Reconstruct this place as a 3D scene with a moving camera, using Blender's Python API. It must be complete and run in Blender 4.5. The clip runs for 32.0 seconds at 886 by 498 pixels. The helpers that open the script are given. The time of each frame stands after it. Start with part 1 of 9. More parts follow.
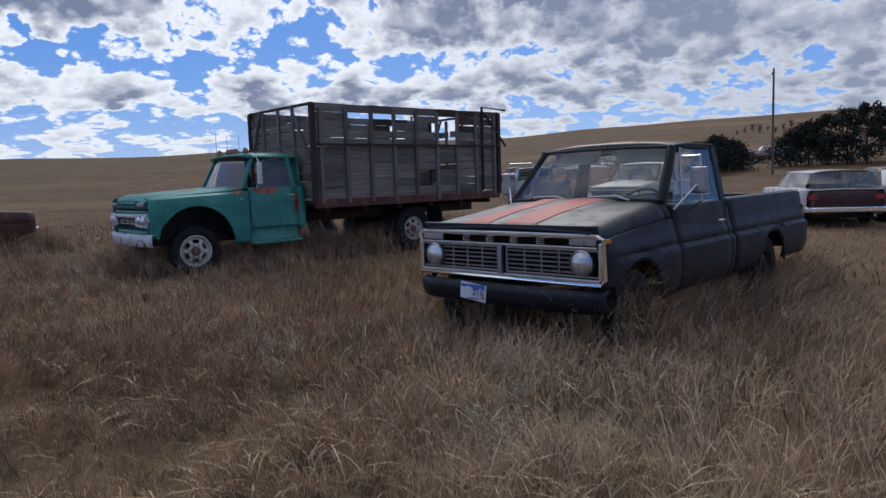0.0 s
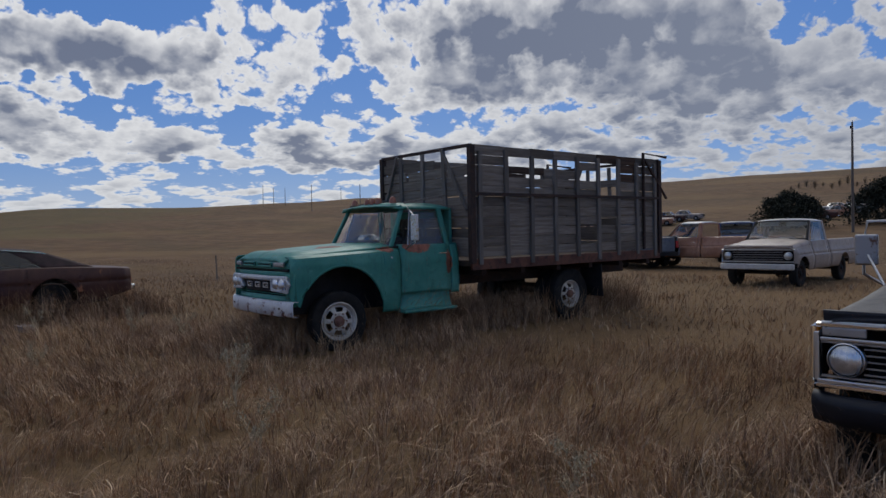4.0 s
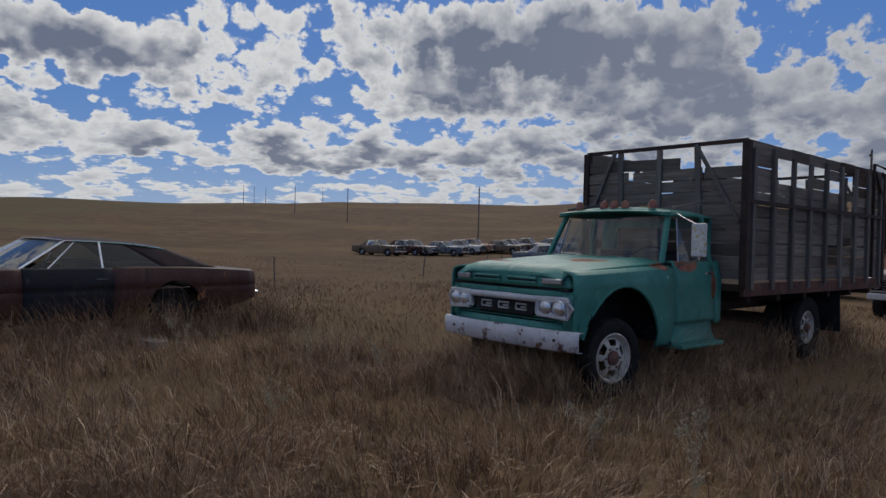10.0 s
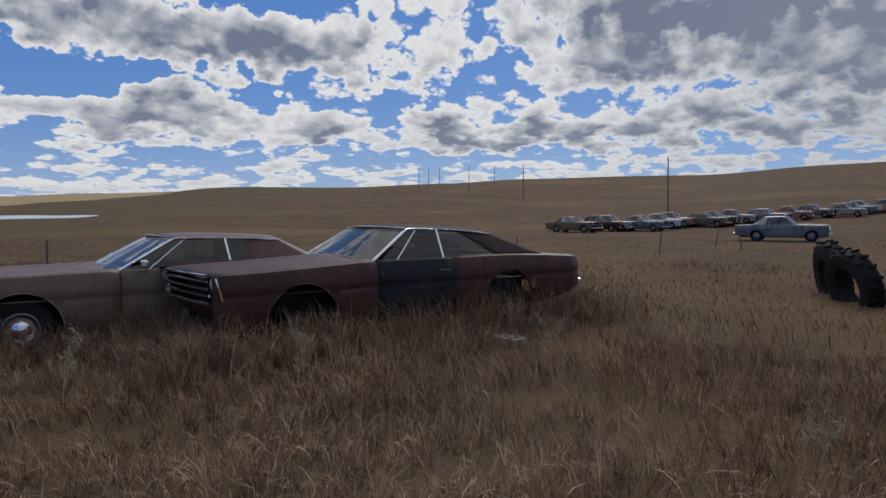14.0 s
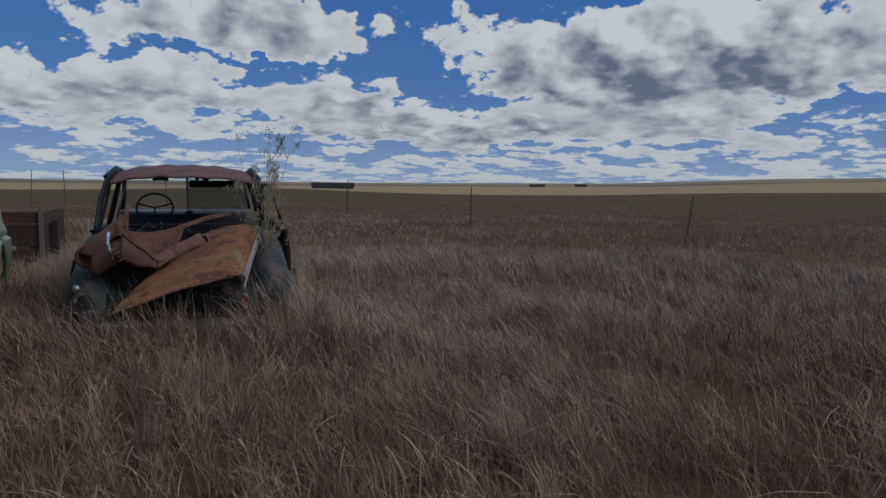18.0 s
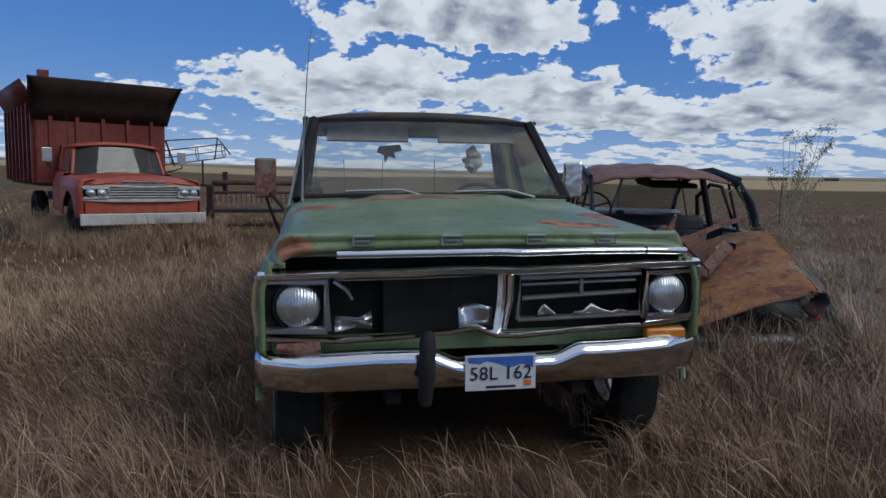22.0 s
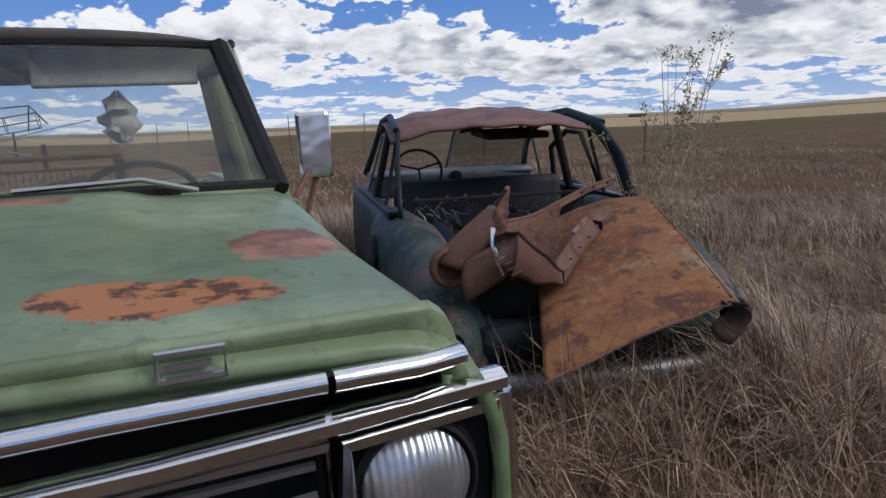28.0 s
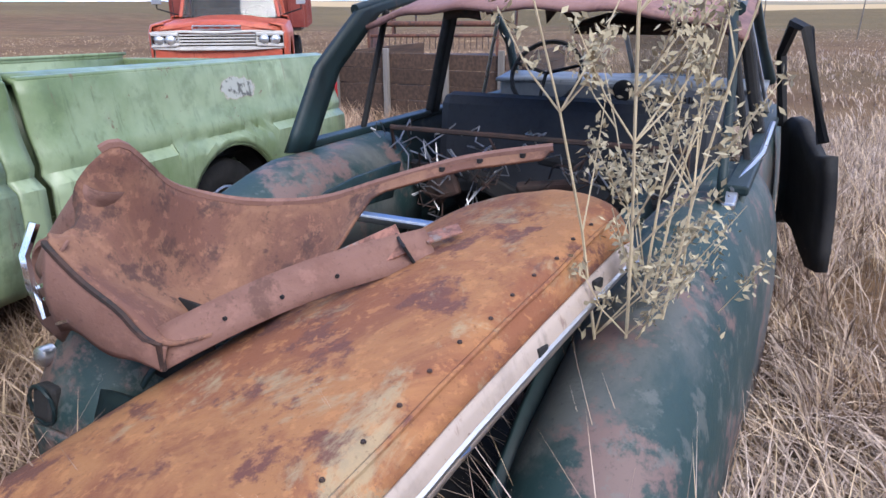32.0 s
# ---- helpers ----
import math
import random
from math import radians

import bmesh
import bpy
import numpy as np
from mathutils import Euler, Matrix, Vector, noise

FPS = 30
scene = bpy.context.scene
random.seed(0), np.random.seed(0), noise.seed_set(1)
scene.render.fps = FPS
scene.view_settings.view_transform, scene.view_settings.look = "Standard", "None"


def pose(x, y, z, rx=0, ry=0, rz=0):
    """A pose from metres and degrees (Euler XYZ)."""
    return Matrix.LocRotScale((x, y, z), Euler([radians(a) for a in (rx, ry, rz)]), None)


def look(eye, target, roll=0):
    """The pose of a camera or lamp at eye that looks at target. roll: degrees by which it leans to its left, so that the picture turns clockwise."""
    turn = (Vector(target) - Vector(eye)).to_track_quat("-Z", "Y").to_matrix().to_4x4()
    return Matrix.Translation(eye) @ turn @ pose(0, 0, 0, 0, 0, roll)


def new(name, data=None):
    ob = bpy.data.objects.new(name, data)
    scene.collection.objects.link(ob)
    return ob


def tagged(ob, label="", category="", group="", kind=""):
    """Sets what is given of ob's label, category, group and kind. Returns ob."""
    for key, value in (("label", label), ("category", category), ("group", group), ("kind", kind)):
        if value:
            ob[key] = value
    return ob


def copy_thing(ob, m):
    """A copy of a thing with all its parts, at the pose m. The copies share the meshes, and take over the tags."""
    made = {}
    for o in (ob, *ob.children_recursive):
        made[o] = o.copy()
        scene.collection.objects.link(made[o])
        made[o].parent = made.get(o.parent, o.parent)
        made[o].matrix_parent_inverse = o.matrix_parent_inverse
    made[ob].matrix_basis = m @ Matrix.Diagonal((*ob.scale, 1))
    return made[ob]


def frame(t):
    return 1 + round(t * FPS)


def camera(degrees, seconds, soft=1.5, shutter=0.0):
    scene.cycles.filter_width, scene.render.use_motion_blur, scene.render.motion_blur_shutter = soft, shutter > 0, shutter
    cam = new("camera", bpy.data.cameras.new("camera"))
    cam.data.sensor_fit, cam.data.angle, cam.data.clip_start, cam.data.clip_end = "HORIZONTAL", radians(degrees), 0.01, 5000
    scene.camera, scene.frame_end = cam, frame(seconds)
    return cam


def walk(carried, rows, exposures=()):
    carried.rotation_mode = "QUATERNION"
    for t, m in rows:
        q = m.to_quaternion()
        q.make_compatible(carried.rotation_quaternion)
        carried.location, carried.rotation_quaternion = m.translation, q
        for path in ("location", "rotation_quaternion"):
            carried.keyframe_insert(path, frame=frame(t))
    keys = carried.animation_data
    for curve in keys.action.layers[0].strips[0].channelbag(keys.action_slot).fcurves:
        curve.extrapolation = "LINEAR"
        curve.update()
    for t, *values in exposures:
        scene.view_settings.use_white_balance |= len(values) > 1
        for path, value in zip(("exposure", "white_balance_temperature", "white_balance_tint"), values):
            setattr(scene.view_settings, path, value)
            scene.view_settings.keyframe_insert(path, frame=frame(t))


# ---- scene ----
# the camera and its walk: seconds, place, heading (clockwise from +y), tilt and lean in degrees
cam = camera(65.11, 32.0, soft=1.5)
ROWS = [
    (0.0, -7.201, -8.023, 1.166, 129.38, -5.78, 1.89),
    (0.5, -6.804, -8.046, 1.173, 130.14, -5.55, 1.89),
    (1.0, -6.407, -8.037, 1.198, 130.39, -5.18, 1.89),
    (1.5, -6.011, -7.981, 1.226, 130.06, -5.04, 2.04),
    (2.0, -5.609, -7.916, 1.242, 128.39, -4.76, 2.33),
    (2.5, -5.230, -7.844, 1.253, 126.68, -2.68, 1.27),
    (3.0, -4.849, -7.777, 1.263, 126.45, -1.64, 1.24),
    (3.5, -4.457, -7.734, 1.274, 126.43, -1.43, 1.25),
    (5.5, -2.926, -7.505, 1.305, 124.30, -0.43, 0.56),
    (6.0, -2.619, -7.414, 1.319, 118.68, -0.23, 0.48),
    (6.5, -2.288, -7.312, 1.329, 115.43, -0.14, 0.52),
    (7.0, -1.975, -7.137, 1.336, 114.00, -0.17, 0.65),
    (7.5, -1.673, -6.922, 1.340, 111.48, -0.01, 0.77),
    (8.0, -1.370, -6.728, 1.334, 111.24, 0.01, 0.33),
    (8.5, -1.069, -6.566, 1.316, 115.36, 0.27, -0.63),
    (9.0, -0.740, -6.429, 1.297, 120.49, 0.11, -1.08),
    (9.5, -0.379, -6.312, 1.287, 126.23, 0.13, -1.37),
    (10.0, -0.019, -6.169, 1.276, 128.60, -0.62, -1.54),
    (10.5, 0.341, -6.037, 1.269, 128.53, -1.60, -1.59),
    (11.0, 0.698, -5.868, 1.281, 128.31, -2.19, -1.33),
    (11.5, 1.038, -5.659, 1.293, 126.77, -2.40, -0.88),
    (12.0, 1.403, -5.484, 1.298, 125.93, -2.45, -0.80),
    (12.5, 1.707, -5.292, 1.296, 125.75, -2.47, -0.70),
    (13.0, 1.991, -5.093, 1.298, 122.79, -2.57, -0.54),
    (13.5, 2.266, -4.939, 1.301, 118.93, -2.68, -0.14),
    (15.5, 2.480, -4.382, 1.308, 88.59, -3.21, 0.99),
    (16.0, 2.442, -4.316, 1.301, 72.10, -3.75, 1.33),
    (16.5, 2.365, -4.246, 1.293, 58.26, -4.21, 0.90),
    (17.0, 2.239, -4.138, 1.284, 49.85, -4.50, 1.07),
    (17.5, 2.082, -4.034, 1.274, 37.18, -4.92, 1.17),
    (18.0, 1.894, -3.928, 1.262, 26.44, -5.01, -0.40),
    (18.5, 1.678, -3.820, 1.258, 21.85, -5.26, 0.09),
    (19.0, 1.376, -3.715, 1.274, 18.30, -5.53, 0.47),
    (19.5, 1.070, -3.588, 1.310, 12.50, -5.97, 0.05),
    (20.0, 0.804, -3.404, 1.337, 11.84, -6.16, -0.18),
    (20.5, 0.487, -3.268, 1.340, 11.37, -6.02, -0.34),
    (21.0, 0.172, -3.146, 1.344, 10.47, -5.82, -0.60),
    (21.5, -0.148, -2.954, 1.346, 8.49, -5.99, -0.83),
    (22.0, -0.470, -2.758, 1.330, 8.97, -6.05, -1.21),
    (22.5, -0.779, -2.532, 1.329, 9.37, -6.00, -1.64),
    (23.0, -1.022, -2.241, 1.329, 12.80, -7.39, -2.62),
    (23.5, -1.242, -2.083, 1.332, 15.36, -7.92, -3.41),
    (24.0, -1.381, -2.021, 1.341, 15.35, -7.94, -2.97),
    (24.5, -1.245, -1.988, 1.339, 16.95, -7.81, -2.32),
    (26.5, -0.318, -1.420, 1.359, 15.95, -10.44, 2.86),
    (27.0, 0.046, -1.208, 1.361, 19.15, -8.91, 1.73),
    (27.5, 0.386, -0.984, 1.376, 20.45, -7.51, 1.21),
    (28.0, 0.747, -0.815, 1.364, 18.69, -10.00, 2.32),
    (28.5, 1.085, -0.606, 1.362, 14.81, -11.83, 2.33),
    (29.0, 1.422, -0.399, 1.376, 9.22, -12.62, 3.42),
    (29.5, 1.798, -0.233, 1.379, 4.61, -14.43, 4.12),
    (30.0, 2.163, -0.001, 1.372, 5.01, -16.81, 3.39),
    (30.5, 2.508, 0.231, 1.355, 1.97, -18.38, 3.66),
    (31.0, 2.842, 0.478, 1.362, -4.69, -19.96, 2.95),
    (31.5, 3.081, 0.762, 1.382, -11.12, -19.90, 3.91),
    (32.0, 3.359, 0.990, 1.355, -20.65, -19.14, 0.20),
]


def stand(x, y, z, head, tilt, lean):
    h, p = radians(head), radians(tilt)
    eye = Vector((x, y, z))
    return look(eye, eye + Vector((math.sin(h) * math.cos(p), math.cos(h) * math.cos(p), math.sin(p))), -lean)


EXPOSURES = [(0.0, 0.3, 6050, 11), (2.0, 0.25, 6200, 11), (3.0, 0.08, 6300, 11), (6.0, -0.25, 6500, 10), (8.0, -0.4, 6500, 10), (10.0, -0.2, 6500, 10), (11.5, -0.05, 6500, 10), (13.0, 0.0, 6500, 10), (16.0, -0.2, 6400, 10), (17.0, -0.4, 6200, 9),
             (18.0, -0.55, 6000, 8), (19.0, -0.4, 5900, 7), (20.0, -0.3, 5850, 7), (22.0, -0.15, 5850, 7), (24.0, 0.05, 6000, 8), (26.0, 0.2, 6150, 9), (27.0, 0.3, 6200, 9), (28.0, 0.2, 6350, 12), (29.0, 0.5, 6600, 14),
             (30.0, 1.05, 6500, 18), (30.5, 1.4, 6400, 18), (31.0, 1.6, 6150, 16), (32.0, 1.7, 5900, 15)]
walk(cam, [(t, stand(*r)) for t, *r in ROWS], EXPOSURES)

# ---- sky: broken cumulus, sun behind cloud in the east-south-east ----
SUN_AZ, SUN_EL = 134.0, 38.0
world = bpy.data.worlds.new("sky")
scene.world = world
world.use_nodes = True
wn, wl = world.node_tree.nodes, world.node_tree.links
wn.clear()


def wmath(op, a, b=None, c=None, clamp=False):
    n = wn.new("ShaderNodeMath")
    n.operation, n.use_clamp = op, clamp
    for i, v in enumerate((a, b, c)):
        if v is None:
            continue
        if isinstance(v, (int, float)):
            n.inputs[i].default_value = v
        else:
            wl.new(v, n.inputs[i])
    return n.outputs[0]


def wmix(f, a, b):
    n = wn.new("ShaderNodeMix")
    n.data_type = "RGBA"
    for sock, v in ((n.inputs[0], f), (n.inputs[6], a), (n.inputs[7], b)):
        if isinstance(v, (int, float)):
            sock.default_value = v
        elif isinstance(v, tuple):
            sock.default_value = (*v, 1)
        else:
            wl.new(v, sock)
    return n.outputs[2]


def wstep(v, lo, hi):
    n = wn.new("ShaderNodeMapRange")
    n.interpolation_type = "SMOOTHSTEP"
    n.inputs[1].default_value, n.inputs[2].default_value = lo, hi
    wl.new(v, n.inputs[0])
    return n.outputs[0]


sky = wn.new("ShaderNodeTexSky")
sky.sky_type, sky.sun_disc = "NISHITA", False
sky.sun_elevation, sky.sun_rotation = radians(SUN_EL), radians(SUN_AZ)
sky.altitude, sky.air_density, sky.dust_density, sky.ozone_density = 600, 1.0, 0.3, 2.5
tc = wn.new("ShaderNodeTexCoord")
sep = wn.new("ShaderNodeSeparateXYZ")
wl.new(tc.outputs["Generated"], sep.inputs[0])
sx, sy, sz = sep.outputs
up = wmath("MAXIMUM", sz, 0.0)
# bearing from due east and elevation, in degrees
bearing = wmath("MULTIPLY", wmath("ARCTAN2", wmath("MULTIPLY", sy, -1.0), sx), 57.2958)
rise = wmath("MULTIPLY", wmath("ARCSINE", up), 57.2958)


def wvec(x, y, z=0.0):
    n = wn.new("ShaderNodeCombineXYZ")
    for sock, v in zip(n.inputs, (x, y, z)):
        if isinstance(v, (int, float)):
            sock.default_value = v
        else:
            wl.new(v, sock)
    return n.outputs[0]


def wvmath(op, a, b=None, c=None):
    n = wn.new("ShaderNodeVectorMath")
    n.operation = op
    for sock, v in zip(n.inputs, (a, b, c)):
        if v is None:
            continue
        if isinstance(v, tuple):
            sock.default_value = v
        else:
            wl.new(v, sock)
    return n.outputs["Value"] if op in ("DOT_PRODUCT", "LENGTH") else n.outputs["Vector"]


def wnoise(vec, scale, detail, rough=0.5, out=0):
    n = wn.new("ShaderNodeTexNoise")
    n.inputs["Scale"].default_value, n.inputs["Detail"].default_value, n.inputs["Roughness"].default_value = scale, detail, rough
    wl.new(vec, n.inputs["Vector"])
    return n.outputs[out]


def wpuff(vec, scale, detail):
    """Round heads of cumulus: one at the middle of a head, nought in the creases between."""
    n = wn.new("ShaderNodeTexVoronoi")
    n.feature = "F1"
    n.inputs["Scale"].default_value, n.inputs["Detail"].default_value, n.inputs["Roughness"].default_value = scale, detail, 0.55
    wl.new(vec, n.inputs["Vector"])
    return wmath("SUBTRACT", 1.0, n.outputs["Distance"])


# clouds flatten into bands towards the horizon
flat = wvec(wmath("MULTIPLY", bearing, 0.075), wmath("MULTIPLY", wmath("LOGARITHM", wmath("ADD", rise, 2.0), 2.71828), 1.5), 4.3)
bend = wvmath("SUBTRACT", wnoise(flat, 2.6, 4.0, 0.6, 1), (0.5, 0.5, 0.5))
spot = wvmath("MULTIPLY_ADD", bend, (0.16, 0.16, 0.2), flat)
turn_sun = wmath("MULTIPLY", wmath("SUBTRACT", SUN_AZ - 90.0, bearing), 0.0012)
sunward = wvec(turn_sun, 0.10)
lee = wvmath("ADD", spot, sunward)
place = wvmath("MULTIPLY_ADD", bend, (13.0, 7.0, 0.0), wvec(bearing, rise))
# great banks of cloud and the blue gaps: bearing from east, elevation, half sizes in degrees, weight
NORTH = ((-79, 12.8, 13, 2.5, 1.0), (-88, 7.2, 13, 2.4, 0.95), (-71, 6.4, 3.2, 1.8, 0.75), (-65, 4.5, 7, 1.1, 0.7), (-53, 9.6, 10, 3.2, 0.95), (-44, 10.2, 6, 3.0, 0.7),
         (-56, 4.8, 5.5, 1.3, 0.65), (-44, 5.1, 6, 1.8, 0.65), (-97, 12.0, 5, 2.6, -0.55), (-66, 9.6, 3.2, 2.4, -0.50), (-81, 10.0, 9, 0.5, -0.35), (-67, 15.5, 5, 2.0, -0.40))
EAST = ((-10, 14.4, 13, 2.6, 0.95), (7, 13.0, 6, 3.0, 0.75), (-38, 10.8, 12, 3.0, 0.85), (-20, 7.9, 11, 2.2, 0.80), (2, 7.8, 7.5, 1.8, 0.75), (-33, 16.0, 9, 1.6, -0.6),
        (-2, 10.5, 8, 0.8, -0.55), (17, 12.6, 5.5, 2.3, 0.65), (15, 7.2, 3.4, 1.9, 0.5), (9, 10.0, 2.5, 0.9, -0.3), (11, 16.8, 5, 1.2, -0.5), (26, 10.0, 4.0, 3.5, 0.15))
SOUTH = ((45, 15.4, 18, 3.0, 0.90), (38, 11.6, 6, 2.0, 0.45), (23, 6.8, 6, 1.2, 0.35), (31, 6.6, 7, 1.1, 0.35), (43, 7.6, 12, 1.8, 0.42), (57, 10.5, 10, 3.6, 0.50),
         (66, 16.5, 4, 2.2, -0.30), (28, 14.8, 3.5, 1.6, -0.25), (72, 9, 9, 4, 0.42))
field, heart = None, None
for b, e, wb, we, weight in NORTH + EAST + SOUTH:
    off = wvmath("MULTIPLY_ADD", place, (1 / wb, 1 / we, 0.0), (-b / wb, -e / we, 0.0))
    g = wmath("POWER", 0.37, wvmath("DOT_PRODUCT", off, off))
    field = wmath("MULTIPLY_ADD", g, weight, 0.0 if field is None else field)
    if weight > 0:
        heart = wvmath("MULTIPLY_ADD", off, g, heart if heart is not None else (0.0, 0.0, 0.0))
broad, broad_lee = wnoise(spot, 3.0, 2.0), wnoise(lee, 3.0, 2.0)
puff, puff_lee = wpuff(spot, 7.0, 3.0), wpuff(wvmath("MULTIPLY_ADD", sunward, (0.4, 0.4, 0.4), spot), 7.0, 1.0)
low = wmath("MULTIPLY", wmath("SUBTRACT", 1.0, wmath("MULTIPLY", rise, 0.13), clamp=True), 0.42)
# overhead, out of view, thin bright cloud is added to whiten the ambient light
overhead = wstep(rise, 19.0, 36.0)
south = wmath("MULTIPLY_ADD", bearing, 0.0012, 0.02)
mass = wmath("ADD", wmath("ADD", wmath("MULTIPLY", wmath("SUBTRACT", broad, 0.5), 1.15), field), wmath("ADD", low, wmath("MULTIPLY_ADD", overhead, 0.40, south)))
dens = wmath("MULTIPLY_ADD", wmath("SUBTRACT", puff, 0.52), 0.42, mass)
alpha = wstep(dens, -0.02, 0.12)
core = wstep(wmath("MULTIPLY_ADD", wmath("SUBTRACT", puff, 0.52), 0.36, mass), 0.02, 0.66)
# light comes from the sun's side and rims every head
crest = wmath("MULTIPLY", wmath("SUBTRACT", broad, broad_lee), 2.0)
heads = wmath("MULTIPLY", wmath("SUBTRACT", puff, puff_lee), 0.38)
veil = wmath("MULTIPLY", wmath("SUBTRACT", wnoise(flat, 4.0, 5.0, 0.55), 0.5), 1.1)
hs = wn.new("ShaderNodeSeparateXYZ")
wl.new(heart, hs.inputs[0])
tower = wmath("MULTIPLY", hs.outputs[1], 0.50)
glow = wvmath("DOT_PRODUCT", tc.outputs["Generated"], (math.sin(radians(SUN_AZ)) * math.cos(radians(SUN_EL)), math.cos(radians(SUN_AZ)) * math.cos(radians(SUN_EL)), math.sin(radians(SUN_EL))))
away = wstep(glow, 0.85, 0.1)
body_lit = wmath("ADD", wmath("ADD", crest, wmath("ADD", heads, veil)), wmath("ADD", tower, wmath("MULTIPLY_ADD", away, 0.50, wmath("MULTIPLY_ADD", overhead, 0.20, 0.15))))
# the banks beneath the sun show their shaded side
backlit = wmath("MULTIPLY", wmath("MULTIPLY", wstep(bearing, 22.0, 55.0), wmath("SUBTRACT", 1.0, overhead)), -0.24)
body_lit = wmath("ADD", body_lit, backlit)
shade = wmath("ADD", wmath("SUBTRACT", 1.0, core, clamp=True), wmath("MULTIPLY", core, body_lit), clamp=True)
dark, bright = (1.55, 1.85, 2.65), (8.0, 8.05, 8.1)
ccol = wmix(shade, dark, bright)
# deep blue overhead, haze towards the horizon
skyc = wmix(0.75, sky.outputs[0], (0.36, 1.55, 5.0))
hazef = wmath("POWER", wmath("SUBTRACT", 1.0, up, clamp=True), 16.0)
skyc = wmix(wmath("MULTIPLY", hazef, 0.72), skyc, (4.2, 5.4, 7.0))
ccol = wmix(wmath("MULTIPLY", hazef, 0.6), ccol, (5.6, 5.9, 6.2))
# heavier, duller cover in the far south
ccol = wmix(wmath("MULTIPLY", wstep(bearing, 30.0, 66.0), 0.45), ccol, (2.5, 2.8, 3.5))
final = wmix(alpha, skyc, ccol)
bg = wn.new("ShaderNodeBackground")
bg.inputs[1].default_value = 0.1
wl.new(final, bg.inputs[0])
wout = wn.new("ShaderNodeOutputWorld")
wl.new(bg.outputs[0], wout.inputs[0])

sun_data = bpy.data.lights.new("sun", "SUN")
sun_data.energy, sun_data.angle, sun_data.color = 1.2, radians(30), (1.0, 0.95, 0.86)
sun = new("sun", sun_data)
a, e = radians(SUN_AZ), radians(SUN_EL)
sun.matrix_world = look((60 * math.sin(a) * math.cos(e), 60 * math.cos(a) * math.cos(e), 60 * math.sin(e)), (0, 0, 0))

# ---- materials ----
def nodes_of(name):
    m = bpy.data.materials.new(name)
    m.use_nodes = True
    nt = m.node_tree
    nt.nodes.clear()
    out = nt.nodes.new("ShaderNodeOutputMaterial")
    bsdf = nt.nodes.new("ShaderNodeBsdfPrincipled")
    nt.links.new(bsdf.outputs[0], out.inputs[0])
    return m, nt, bsdf


class Net:
    """Short hand for wiring a node tree."""

    def __init__(self, nt):
        self.nt = nt
        self.tc = nt.nodes.new("ShaderNodeTexCoord")

    def noise(self, scale, detail=6, rough=0.6, stretch=None, dist=0.0, space="Object"):
        n = self.nt.nodes.new("ShaderNodeTexNoise")
        n.inputs["Scale"].default_value, n.inputs["Detail"].default_value = scale, detail
        n.inputs["Roughness"].default_value, n.inputs["Distortion"].default_value = rough, dist
        src = self.tc.outputs[space]
        if stretch:
            mp = self.nt.nodes.new("ShaderNodeMapping")
            mp.inputs["Scale"].default_value = stretch
            self.nt.links.new(src, mp.inputs[0])
            src = mp.outputs[0]
        self.nt.links.new(src, n.inputs["Vector"])
        return n.outputs[0]

    def step(self, v, lo, hi, a=0.0, b=1.0):
        n = self.nt.nodes.new("ShaderNodeMapRange")
        n.interpolation_type = "SMOOTHSTEP"
        for i, x in enumerate((lo, hi, a, b)):
            n.inputs[i + 1].default_value = x
        self.nt.links.new(v, n.inputs[0])
        return n.outputs[0]

    def mix(self, f, a, b):
        n = self.nt.nodes.new("ShaderNodeMix")
        n.data_type = "RGBA"
        for sock, v in ((n.inputs[0], f), (n.inputs[6], a), (n.inputs[7], b)):
            if isinstance(v, (int, float)):
                sock.default_value = v
            elif isinstance(v, tuple):
                sock.default_value = (*v, 1)
            else:
                self.nt.links.new(v, sock)
        return n.outputs[2]

    def math(self, op, a, b=0.0):
        n = self.nt.nodes.new("ShaderNodeMath")
        n.operation = op
        for i, v in enumerate((a, b)):
            if isinstance(v, (int, float)):
                n.inputs[i].default_value = v
            else:
                self.nt.links.new(v, n.inputs[i])
        return n.outputs[0]

    def bump(self, h, strength, dist=0.01):
        n = self.nt.nodes.new("ShaderNodeBump")
        n.inputs["Strength"].default_value, n.inputs["Distance"].default_value = strength, dist
        self.nt.links.new(h, n.inputs["Height"])
        return n.outputs[0]

    def rand(self):
        return self.nt.nodes.new("ShaderNodeObjectInfo").outputs["Random"]

    def island(self):
        return self.nt.nodes.new("ShaderNodeNewGeometry").outputs["Random Per Island"]


